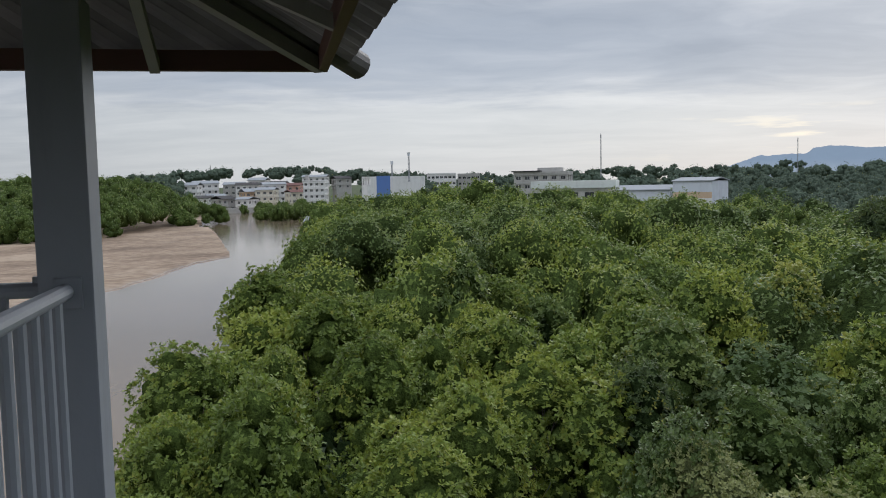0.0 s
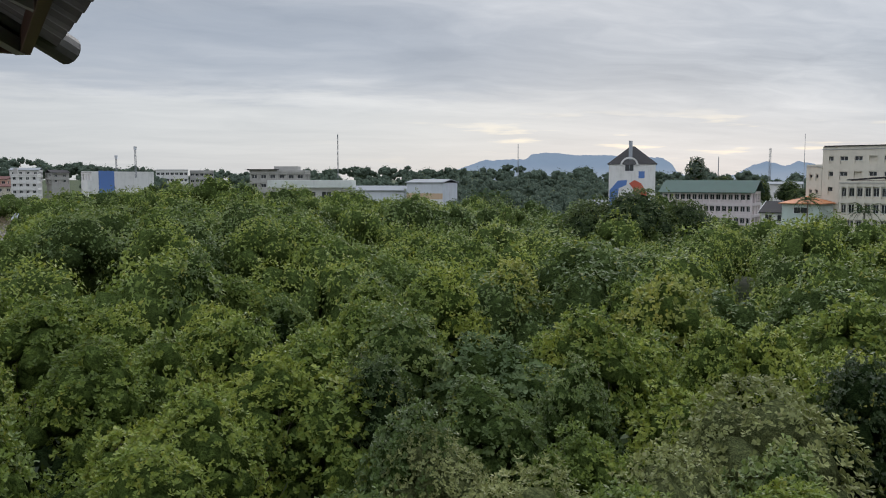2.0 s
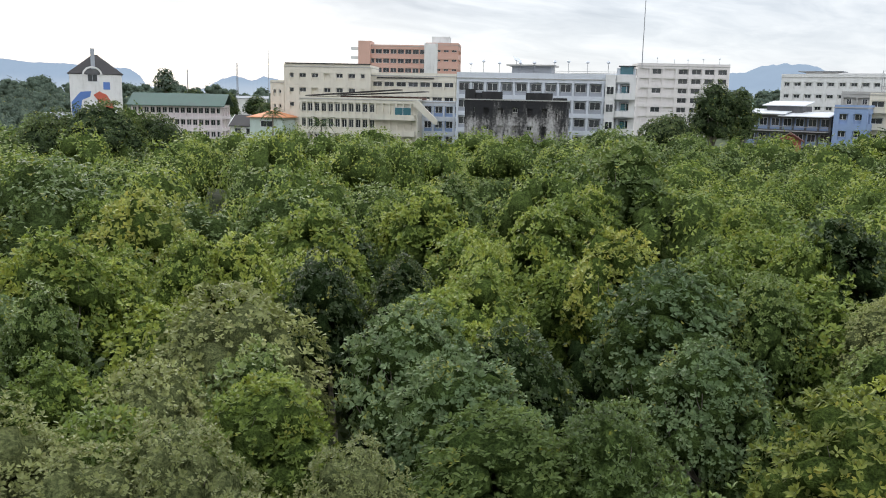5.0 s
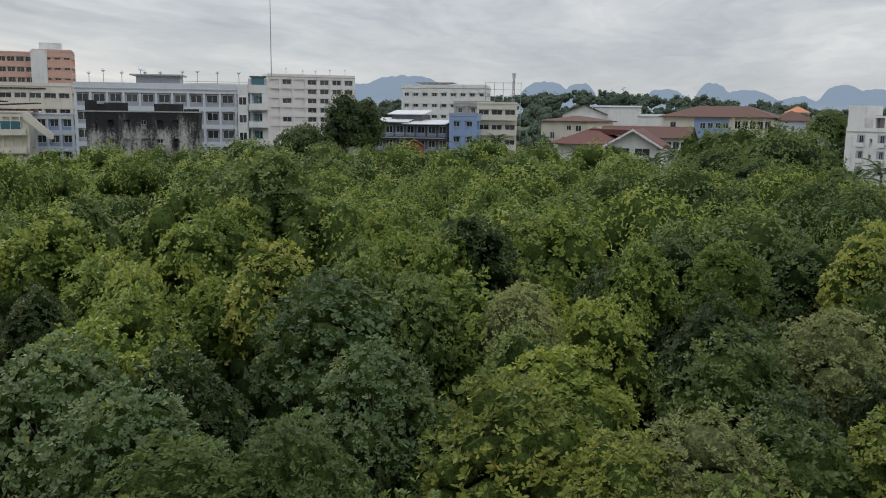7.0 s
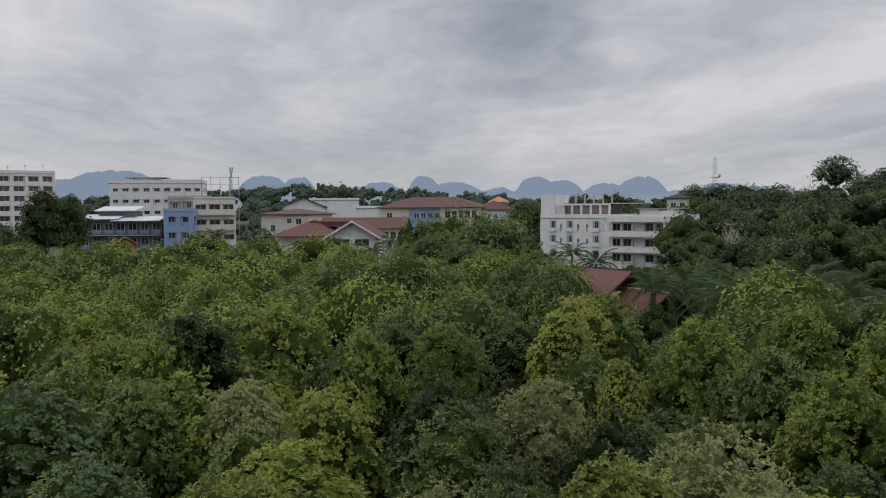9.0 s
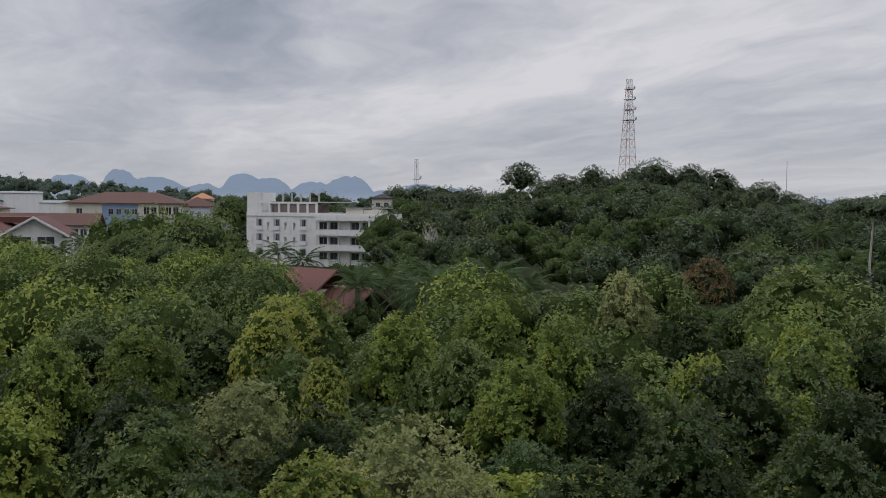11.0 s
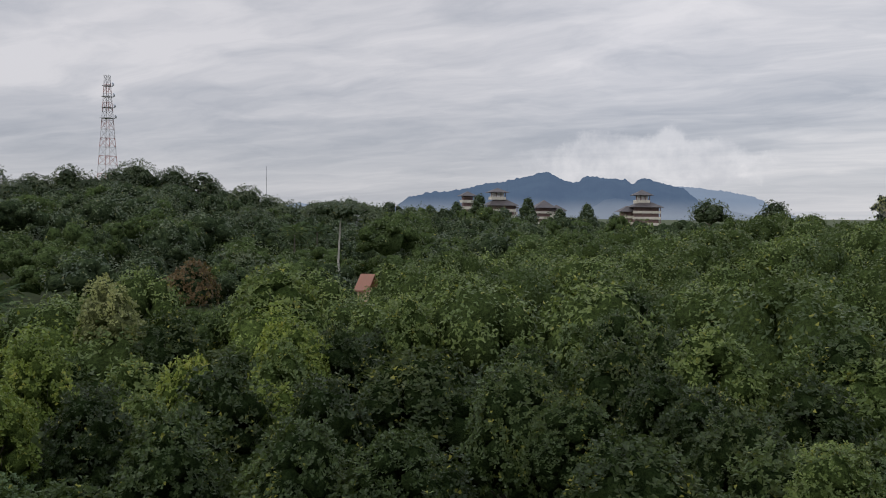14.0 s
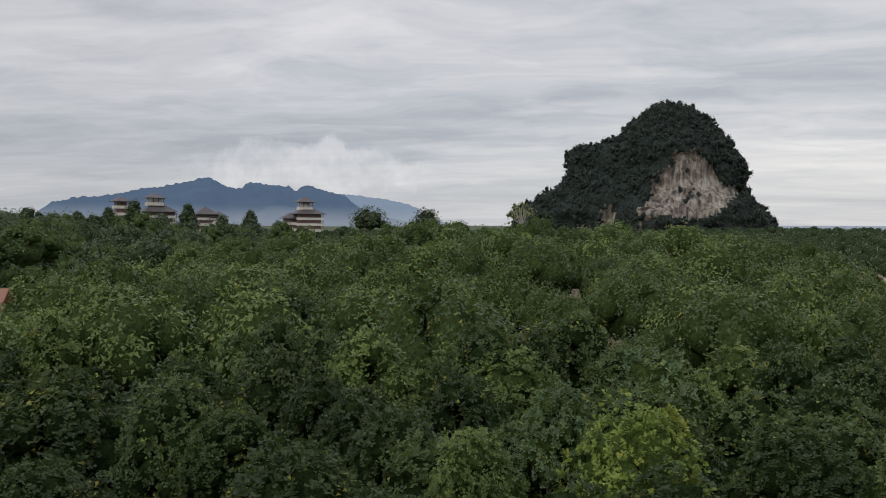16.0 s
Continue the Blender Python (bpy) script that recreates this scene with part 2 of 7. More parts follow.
def ground_build(n):
    p = worldpos(n)
    z = n.node("ShaderNodeSeparateXYZ", {"Vector": p}).outputs[2]
    mud = n.ramp(n.math("ADD", n.math("MULTIPLY", n.noise(p, 0.05, 6, 0.6), 0.6), n.math("MULTIPLY", n.noise(p, 0.6, 5), 0.4)),
                 [(0.38, (0.15, 0.105, 0.075)), (0.5, (0.25, 0.18, 0.125)), (0.62, (0.36, 0.275, 0.20))])
    grass = n.ramp(n.noise(p, 0.3, 6), [(0.35, (0.035, 0.05, 0.02)), (0.65, (0.08, 0.095, 0.04))])
    col = n.mix(n.span(z, 0.58, 0.70), mud, grass)
    wet = n.ramp(n.span(n.math("ADD", z, n.math("MULTIPLY", n.noise(p, 0.07, 5), 0.6)), 0.3, 0.75), [(0.0, 0.18), (1.0, 0.75)])
    return principled(n, col, wet, bump=n.noise(p, 0.8, 6), bump_height=0.12, Specular_IOR_Level=0.12)


GROUND = material("ground_mud_and_grass", ground_build)


def water_build(n):
    p = worldpos(n)
    st = n.node("ShaderNodeMapping", {"Vector": p, "Scale": (1.0, 0.35, 1.0), "Rotation": (0, 0, 0.35)}).outputs[0]
    rip = n.math("ADD", n.noise(st, 1.6, 3), n.math("MULTIPLY", n.noise(st, 0.12, 3), 2.0))
    col = n.ramp(n.noise(p, 0.02, 4), [(0.35, (0.17, 0.125, 0.085)), (0.65, (0.22, 0.165, 0.115))])
    return principled(n, col, 0.10, bump=rip, bump_height=0.03, strength=0.25)


WATER = material("brown_river_water", water_build)


def paint(name, colour, rough=0.75, dirt=0.35, streak=(0.16, 0.15, 0.135), scale=0.5, metal=0.0):
    """Painted plaster or sheet with stains and rain streaks."""
    def build(n):
        p = here(n)
        tall = n.node("ShaderNodeMapping", {"Vector": p, "Scale": (1.6, 1.6, 0.18)}).outputs[0]
        run = n.span(n.noise(tall, scale * 1.6, 6, 0.65), 0.48, 0.78)
        spot = n.span(n.noise(p, scale * 0.7, 6, 0.6), 0.45, 0.75)
        fac = n.math("MULTIPLY", n.math("ADD", n.math("MULTIPLY", run, 0.6), n.math("MULTIPLY", spot, 0.5)), dirt, clamp=True)
        tone = n.mix(n.math("MULTIPLY", n.noise(p, scale * 9, 4), 0.14), colour, tuple(c * 0.7 for c in colour))
        return principled(n, n.mix(fac, tone, streak), rough, metal, bump=n.noise(p, 6, 5), bump_height=0.01, strength=0.3)
    return material(name, build)


WHITE = paint("white_paint", (0.70, 0.69, 0.68), dirt=0.42)
CREAM = paint("cream_paint", (0.64, 0.60, 0.51), dirt=0.36)
PALEGREY = paint("pale_blue_grey_paint", (0.58, 0.61, 0.66), dirt=0.28)
MIDGREY = paint("blue_grey_paint", (0.34, 0.36, 0.40), dirt=0.25)
PINK = paint("salmon_paint", (0.60, 0.37, 0.30), dirt=0.22)
TAN = paint("tan_paint", (0.55, 0.40, 0.27), dirt=0.25)
BLUE = paint("blue_paint", (0.10, 0.19, 0.46), dirt=0.15)
SOFTBLUE = paint("faded_blue_paint", (0.24, 0.33, 0.52), dirt=0.3)
DARKWALL = paint("weathered_dark_wall", (0.10, 0.10, 0.11), dirt=0.5, streak=(0.25, 0.24, 0.22))
SHEETGREY = paint("grey_roof_sheet", (0.27, 0.285, 0.30), rough=0.8, dirt=0.45)
SHEETPALE = paint("pale_tin_sheet", (0.56, 0.57, 0.58), rough=0.6, dirt=0.35)
SHEETDARK = paint("dark_roof_sheet", (0.032, 0.028, 0.028), rough=0.8, dirt=0.25, streak=(0.08, 0.07, 0.06))
ROOFRED = paint("red_brown_roof", (0.120, 0.040, 0.030), rough=0.75, dirt=0.4, streak=(0.06, 0.035, 0.03))
ROOFBROWN = paint("brown_roof", (0.105, 0.045, 0.030), rough=0.75, dirt=0.4, streak=(0.06, 0.04, 0.03))
ROOFGREEN = paint("green_roof", (0.060, 0.105, 0.085), rough=0.7, dirt=0.5, streak=(0.05, 0.05, 0.05))
ROOFORANGE = paint("orange_roof", (0.50, 0.20, 0.08), rough=0.6, dirt=0.3)
BRICKRED = paint("red_wall", (0.32, 0.08, 0.06), dirt=0.3)
CONCRETE = paint("concrete", (0.40, 0.39, 0.37), rough=0.9, dirt=0.45)
GLASS = material("dark_window_glass", lambda n: principled(n, n.ramp(n.node("ShaderNodeObjectInfo").outputs["Random"], [(0.0, (0.015, 0.018, 0.022)), (1.0, (0.07, 0.075, 0.08))]), 0.12))
GLASSBLUE = material("blue_window_glass", lambda n: principled(n, (0.05, 0.14, 0.17), 0.1))
STEEL = material("galvanised_steel", lambda n: principled(n, n.ramp(n.noise(here(n), 9, 5), [(0.3, (0.22, 0.23, 0.25)), (0.7, (0.36, 0.37, 0.39))]), 0.5, 0.5))


def ruin_build(n):
    p = here(n)
    tall = n.node("ShaderNodeMapping", {"Vector": p, "Scale": (1.0, 1.0, 0.25)}).outputs[0]
    z = n.node("ShaderNodeSeparateXYZ", {"Vector": p}).outputs[2]
    v = n.math("ADD", n.math("MULTIPLY", n.noise(tall, 0.55, 7, 0.7), 0.75), n.math("MULTIPLY", n.noise(p, 2.5, 5), 0.25))
    v = n.math("SUBTRACT", v, n.math("MULTIPLY", n.span(z, 9.0, 13.5), 0.16))
    return principled(n, n.ramp(v, [(0.38, (0.02, 0.02, 0.022)), (0.44, (0.06, 0.058, 0.057)), (0.50, (0.24, 0.23, 0.225)), (0.60, (0.46, 0.45, 0.44))]), 0.95, bump=n.noise(p, 3, 6), bump_height=0.08)


RUIN = material("mould_stained_wall", ruin_build)


def rock_build(n):
    p = worldpos(n)
    tall = n.node("ShaderNodeMapping", {"Vector": p, "Scale": (1.0, 1.0, 0.10)}).outputs[0]
    streak = n.noise(tall, 0.34, 8, 0.7)
    v = n.math("ADD", n.math("MULTIPLY", streak, 0.70), n.math("MULTIPLY", n.noise(p, 0.10, 6, 0.6), 0.30))
    col = n.ramp(v, [(0.40, (0.045, 0.042, 0.042)), (0.46, (0.15, 0.125, 0.10)), (0.51, (0.28, 0.235, 0.185)), (0.57, (0.42, 0.375, 0.315)), (0.66, (0.54, 0.50, 0.45))])
    return principled(n, col, 0.95, bump=n.math("ADD", streak, n.noise(p, 0.5, 6, 0.7)), bump_height=2.2, strength=1.0)


ROCK = material("limestone_cliff", rock_build)


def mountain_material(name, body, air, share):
    """Far range: wooded rock with the sky-lit haze of kilometres of moist air painted in as glow."""
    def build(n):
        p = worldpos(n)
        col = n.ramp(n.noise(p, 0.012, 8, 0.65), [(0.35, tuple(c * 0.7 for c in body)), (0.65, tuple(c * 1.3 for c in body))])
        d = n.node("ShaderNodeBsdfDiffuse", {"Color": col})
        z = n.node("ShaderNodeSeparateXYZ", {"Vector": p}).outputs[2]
        # paler low slopes: mist painted into the emission by height
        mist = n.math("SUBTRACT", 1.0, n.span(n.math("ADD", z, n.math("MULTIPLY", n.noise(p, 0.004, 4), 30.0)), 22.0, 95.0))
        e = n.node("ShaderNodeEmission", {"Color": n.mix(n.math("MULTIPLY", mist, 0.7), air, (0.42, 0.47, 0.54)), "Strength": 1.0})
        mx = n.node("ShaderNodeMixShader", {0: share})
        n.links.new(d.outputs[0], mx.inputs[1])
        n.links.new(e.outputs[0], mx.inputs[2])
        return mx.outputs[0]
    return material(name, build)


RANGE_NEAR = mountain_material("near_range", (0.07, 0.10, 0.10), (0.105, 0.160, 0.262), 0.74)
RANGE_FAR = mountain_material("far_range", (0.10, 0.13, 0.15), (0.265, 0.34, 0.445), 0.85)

# ---------------------------------------------------------------- mesh helpers


def mesh_np(name, verts, faces, mats, mat_index=None, smooth=False):
    """A mesh from numpy arrays; all faces have the same number of corners."""
    me = bpy.data.meshes.new(name)
    verts, faces = np.asarray(verts, dtype=np.float32), np.asarray(faces, dtype=np.int32)
    k = faces.shape[1]
    me.vertices.add(len(verts))
    me.vertices.foreach_set("co", verts.ravel())
    me.loops.add(faces.size)
    me.loops.foreach_set("vertex_index", faces.ravel())
    me.polygons.add(len(faces))
    me.polygons.foreach_set("loop_start", np.arange(0, faces.size, k, dtype=np.int32))
    for m in mats:
        me.materials.append(m)
    if mat_index is not None:
        me.polygons.foreach_set("material_index", np.asarray(mat_index, dtype=np.int32))
    if smooth:
        me.polygons.foreach_set("use_smooth", np.ones(len(faces), dtype=bool))
    me.update(calc_edges=True)
    return me


def part(name, bm, mat, parent, label=""):
    """Links a bmesh as one mesh object under a thing or part."""
    me = bpy.data.meshes.new(name)
    bm.to_mesh(me)
    bm.free()
    me.materials.append(mat)
    ob = new(name, me)
    ob.parent = parent
    return tagged(ob, label)


def share(name, me, parent, m):
    """One more object on a mesh that exists already, under parent."""
    ob = new(name, me)
    ob.parent, ob.matrix_local = parent, m
    return ob


def add_box(bm, x0, y0, z0, x1, y1, z1):
    vs = [bm.verts.new(p) for p in ((x0, y0, z0), (x1, y0, z0), (x1, y1, z0), (x0, y1, z0), (x0, y0, z1), (x1, y0, z1), (x1, y1, z1), (x0, y1, z1))]
    for f in ((0, 3, 2, 1), (4, 5, 6, 7), (0, 1, 5, 4), (1, 2, 6, 5), (2, 3, 7, 6), (3, 0, 4, 7)):
        bm.faces.new([vs[i] for i in f])
    return vs


def boxes(*bs):
    bm = bmesh.new()
    for b in bs:
        add_box(bm, *b)
    return bm


def box_mesh(name, b, mat):
    bm = boxes(b)
    me = bpy.data.meshes.new(name)
    bm.to_mesh(me)
    bm.free()
    me.materials.append(mat)
    return me


def tube(bm, a, b, r0, r1=None, sides=6):
    """A tapered round bar from a to b."""
    r1 = r0 if r1 is None else r1
    a, b = Vector(a), Vector(b)
    q = (b - a).to_track_quat("Z", "Y")
    rings = []
    for p, r in ((a, r0), (b, r1)):
        rings.append([bm.verts.new(p + q @ Vector((r * math.cos(2 * math.pi * i / sides), r * math.sin(2 * math.pi * i / sides), 0))) for i in range(sides)])
    for i in range(sides):
        j = (i + 1) % sides
        bm.faces.new((rings[0][i], rings[0][j], rings[1][j], rings[1][i]))
    bm.faces.new(rings[0][::-1])
    bm.faces.new(rings[1])
    return bm


def prism(bm, outline, y0, y1):
    """An outline in x and z, drawn out along y."""
    a = [bm.verts.new((x, y0, z)) for x, z in outline]
    b = [bm.verts.new((x, y1, z)) for x, z in outline]
    bm.faces.new(a)
    bm.faces.new(b[::-1])
    for i in range(len(a)):
        j = (i + 1) % len(a)
        bm.faces.new((a[j], a[i], b[i], b[j]))
    return bm


def thing(name, m, label, category, group="", kind=""):
    ob = new(name)
    ob.matrix_world = m
    ob.empty_display_size = 0.3
    return tagged(ob, label, category, group, kind)

# ---------------------------------------------------------------- land


def bearing_dist(x, y):
    return math.degrees(math.atan2(x, y)), math.hypot(x, y)


# bearing of the wooded river bank on the near side, by distance
SHORE_D = [0, 14, 20, 26, 30, 45, 60, 120, 200, 330, 400]
SHORE_B = [-60, -40, -30, -24.5, -16.5, -13.8, -11.6, -9.0, -7.2, -7.0, -10.0]
# height over the eye line, in degrees, of the wooded skyline inland
RIDGE_B = [96, 104, 112, 116, 119, 122, 124, 127, 129.5, 133, 135.5, 137.4, 142, 150, 158, 166, 174]
RIDGE_E = [-0.6, -0.4, 0.4, 0.5, 0.8, 1.1, 1.5, 1.7, 2.0, 1.6, 0.9, 0.4, 0.1, 0.0, -0.6, -1.4, -1.2]
WOOD_EDGE_B = [98, 103, 106, 112, 118, 124, 130, 138, 145, 150, 156, 162, 168]
WOOD_EDGE_D = [112, 104, 58, 52, 54, 58, 60, 66, 80, 100, 125, 150, 170]


def on_river(b, d):
    if d < 14 and not -150 < b < 170:
        return False
    if d < 430 and -178 <= b < -12 and d > 6:
        if b < np.interp(d, SHORE_D, SHORE_B):
            if b > -60 and d > 226:  # far bank
                return b > np.interp(d, [226, 308], [-22.5, -15.9])
            return d < 240 or b > -60
    if d < 430 and -12 <= b < -6:
        return b < np.interp(d, SHORE_D, SHORE_B)
    return b < -159 and d > 150 and b > -178 and d < 260


def sandbar(b, d):
    """Height of the tidal bank over the river bed, 0 to 1."""
    if b < -150:
        return 1.0
    if -60 < b < -13.5 and 95 < d < 320:
        near = np.interp(b, [-60, -34, -26, -22, -18, -14.5], [82, 88, 95, 107, 127, 153])
        far = np.interp(b, [-20, -15.5, -14.2], [400, 300, 178])
        wob = 9 * noise.noise(Vector((b * 0.22, d * 0.035, 3.0))) + 4 * noise.noise(Vector((b * 0.8, d * 0.11, 7.0)))
        return min(1.0, max(0.0, (d + wob - near) / 22)) * min(1.0, max(0.0, (far - d + wob) / 12))
    return 0.0


def wood_top(b, d):
    """Height of the tree tops inland, between the mangrove's edge and the skyline."""
    e = np.interp(b, RIDGE_B, RIDGE_E)
    d0 = float(np.interp(b, WOOD_EDGE_B, WOOD_EDGE_D))
    k = min(1.0, max(0.0, (d - d0 - 5) / max(20.0, 265 - d0)))
    return 7.0 + (EYE + 265 * math.tan(radians(e)) - 7.0) * k ** 1.15


def land(x, y):
    b, d = bearing_dist(x, y)
    if on_river(b, d):
        s = sandbar(b, d)
        return -1.3 + 1.75 * s + 0.10 * s * noise.noise(Vector((x * 0.05, y * 0.05, 0)))
    if b < -13 and 150 < d < 430:  # far bank
        z = 0.50
    elif d < 170:
        z = 0.80 + 0.12 * noise.noise(Vector((x * 0.1, y * 0.1, 0)))
    else:
        z = 0.80 + 1.15 * min(1.0, (d - 170) / 30)
    if 98 < b < 172:
        z = max(z, wood_top(b, d) - 11.0)
        if d > 300:
            z = min(z, 18)
    return z


def build_ground():
    rings = [0.0, 3, 6]
    while rings[-1] < 4900:
        rings.append(rings[-1] * (1.048 if rings[-1] < 420 else 1.14) + 0.15)
    bearings = [-34 + 0.15 * i for i in range(200)] + [-4 + 1.5 * i for i in range(220)]
    nb = len(bearings)
    verts, faces = [], []
    for r in rings:
        for b in bearings:
            x, y = r * math.sin(radians(b)), r * math.cos(radians(b))
            verts.append((x, y, land(x, y)))
    for k in range(len(rings) - 1):
        for i in range(nb):
            j = (i + 1) % nb
            faces.append((k * nb + i, (k + 1) * nb + i, (k + 1) * nb + j, k * nb + j))
    ob = new("ground", mesh_np("ground", verts, faces, [GROUND], smooth=True))
    tagged(ob, "brown tidal mud and green land to the horizon", "ground", kind="structure")
    w = [(-700, -700, 0), (700, -700, 0), (700, 700, 0), (-700, 700, 0)]
    water = new("water", mesh_np("water", w, [(0, 1, 2, 3)], [WATER]))
    tagged(water, "calm brown river water reflecting the grey sky", "river", kind="structure")


build_ground()

# ---------------------------------------------------------------- trees
RNG = np.random.default_rng(7)


def unit(v):
    return v / np.maximum(np.linalg.norm(v, axis=1, keepdims=True), 1e-9)


def ico_core(center, r, rng):
    """A small rough ball of inner foliage: vertices and triangles."""
    t = (1 + 5 ** 0.5) / 2
    v = np.array([(-1, t, 0), (1, t, 0), (-1, -t, 0), (1, -t, 0), (0, -1, t), (0, 1, t), (0, -1, -t), (0, 1, -t), (t, 0, -1), (t, 0, 1), (-t, 0, -1), (-t, 0, 1)]) / 1.902
    f = np.array([(0, 11, 5), (0, 5, 1), (0, 1, 7), (0, 7, 10), (0, 10, 11), (1, 5, 9), (5, 11, 4), (11, 10, 2), (10, 7, 6), (7, 1, 8), (3, 9, 4), (3, 4, 2), (3, 2, 6), (3, 6, 8), (3, 8, 9), (4, 9, 5), (2, 4, 11), (6, 2, 10), (8, 6, 7), (9, 8, 1)])
    return center + v * r * rng.uniform(0.72, 1.18, (12, 1)), f


def leaf_faces(pos, nrm, length, width, rng):
    """Pointed leaves lying across their normals."""
    n = len(pos)
    t = unit(np.cross(nrm, rng.normal(size=(n, 3))))
    s = unit(np.cross(nrm, t))
    L = length * rng.uniform(0.7, 1.3, (n, 1))
    W = width * rng.uniform(0.75, 1.25, (n, 1))
    v = np.stack([pos - t * L * 0.45 + s * W * 0.5, pos + t * L * 0.55, pos - t * L * 0.45 - s * W * 0.5], 1)
    return v.reshape(-1, 3), np.arange(n * 3).reshape(-1, 3)


def rosettes(p, axis, per, length, width, rng, oval):
    """Shoots that end in a rosette of leaves round their axis; folded ovals of two triangles, or pointed leaves of one."""
    n = len(p)
    e1 = unit(np.cross(axis, rng.normal(size=(n, 3))))
    e2 = np.cross(axis, e1)
    P, A, E1, E2 = (np.repeat(q, per, 0) for q in (p, axis, e1, e2))
    turn = np.tile(np.arange(per) * 2.399963, n) + np.repeat(rng.uniform(0, 6.28, n), per) + rng.normal(size=n * per) * 0.3
    opened = rng.uniform(0.55, 1.45, n * per)[:, None]
    radial = E1 * np.cos(turn)[:, None] + E2 * np.sin(turn)[:, None]
    t = A * np.cos(opened) + radial * np.sin(opened)
    nrm = A * np.sin(opened) - radial * np.cos(opened)
    s = np.cross(nrm, t)
    L = length * rng.uniform(0.7, 1.25, (n * per, 1))
    W = width * rng.uniform(0.8, 1.2, (n * per, 1))
    if not oval:
        foot = P + rng.normal(size=P.shape) * length * 0.15
        return np.stack([foot, foot + t * L + s * W * 0.6, foot + t * L - s * W * 0.6], 1).reshape(-1, 3), np.arange(n * per * 3).reshape(-1, 3)
    foot = P + t * L * 0.12 + rng.normal(size=P.shape) * length * 0.10
    mid = foot + t * L * 0.56 + nrm * W * 0.16
    v = np.stack([foot, mid + s * W * 0.5, foot + t * L, mid - s * W * 0.5], 1).reshape(-1, 3)
    k = np.arange(n * per)[:, None] * 4
    return v, np.stack([k + np.array([0, 1, 2]), k + np.array([0, 2, 3])], 1).reshape(-1, 3)


def crown(seed, radius, height, lobes, leaves, length, width, up=0.55, ragged=0.12, flat=0.85, core=0.80, tuft=5, sprigs=5, cone=0.25, rosette=0, oval=False):
    """Foliage of one tree round z = 0 at the crown's foot: boughs that branch into sprigs clad in tufts or rosettes of leaves. Gives vertices, faces, bough centres, material slots."""
    rng = np.random.default_rng(seed)
    cs, rs, ds = [], [], []
    for i in range(lobes):
        z = 1 - (i + 0.5) / lobes * 1.12
        a = 2.399963 * i + rng.uniform(-0.45, 0.45)
        q = math.sqrt(max(0.0, 1 - z * z)) * (1 - cone * max(0.0, z))
        r = radius * rng.uniform(0.30, 0.46) * (1 - 0.3 * cone * max(0.0, z))
        k = rng.uniform(0.80, 1.12)
        cs.append(((radius - r) * q * math.cos(a) * k, (radius - r) * q * math.sin(a) * k, height * 0.34 + (height * 0.66 - r * flat) * z * rng.uniform(0.88, 1.06)))
        rs.append(r)
        ds.append((q * math.cos(a), q * math.sin(a), z + 0.35))
    cs, rs, ds = np.array(cs), np.array(rs), unit(np.array(ds))
    # sprigs on the outer side of every bough
    sc, sr = [], []
    for c, r, o in zip(cs, rs, ds):
        d = unit(rng.normal(size=(sprigs, 3)) * 0.85 + o * 0.9)
        m = r * rng.uniform(0.42, 0.62, sprigs)
        sc.append(c + d * (r * rng.uniform(0.40, 0.78, sprigs))[:, None] * np.array([1, 1, flat]))
        sr.append(m)
    so = np.concatenate([np.repeat(ds, sprigs, 0), ds])
    sc, sr = np.concatenate(sc + [cs]), np.concatenate(sr + [rs * 0.90])
    per = rosette or tuft
    n = int(leaves * 2.4 / per)
    area = sr ** 2
    which = rng.choice(len(sr), n, p=area / area.sum())
    d = rng.normal(size=(n, 3))
    d = unit(unit(d) + so[which] * 0.55)
    bump_ = 1 + ragged * np.abs(rng.normal(size=n)) + 1.6 * ragged * np.maximum(0, d[:, 2]) ** 3 - 0.30 * rng.random(n) ** 2
    p = sc[which] + d * (sr[which] * bump_)[:, None] * np.array([1, 1, flat])
    keep = np.ones(n, bool)
    for k in range(len(sr)):
        inside = np.linalg.norm((p - sc[k]) / np.array([1, 1, flat]), axis=1) < sr[k] * 0.72
        keep &= ~(inside & (which != k))
    p, d = p[keep][: leaves // per], d[keep][: leaves // per]
    # leaves turn to the light outside the whole crown
    d = unit(d * 0.45 + unit(p / np.array([radius, radius, height * 0.66]) - np.array([0, 0, 0.5])) * 0.75)
    if rosette:
        v, f = rosettes(p, unit(d + np.array([0, 0, 0.3]) + rng.normal(size=p.shape) * 0.25), rosette, length, width, rng, oval)
    else:
        p = np.repeat(p, tuft, 0) + rng.normal(size=(len(p) * tuft, 3)) * length * 0.5
        nrm = unit(np.repeat(d, tuft, 0) * (1 - up) + np.array([0, 0, up]) + rng.normal(size=p.shape) * 0.42)
        v, f = leaf_faces(p, nrm, length, width, rng)
    slot = np.zeros(len(f), dtype=np.int32)
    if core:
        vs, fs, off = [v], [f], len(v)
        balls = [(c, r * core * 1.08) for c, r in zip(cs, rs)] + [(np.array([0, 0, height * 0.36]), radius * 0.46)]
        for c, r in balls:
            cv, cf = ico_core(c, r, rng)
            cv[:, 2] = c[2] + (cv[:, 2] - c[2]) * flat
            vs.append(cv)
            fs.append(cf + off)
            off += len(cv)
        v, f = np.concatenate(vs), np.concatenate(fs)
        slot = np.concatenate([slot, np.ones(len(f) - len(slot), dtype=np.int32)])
    return v, f, cs, slot


def crown_mesh(name, v, f, slot, mats):
    """A crown mesh; slot names each face's material: leaf or packed inner foliage."""
    return mesh_np(name, v, f, mats, slot)


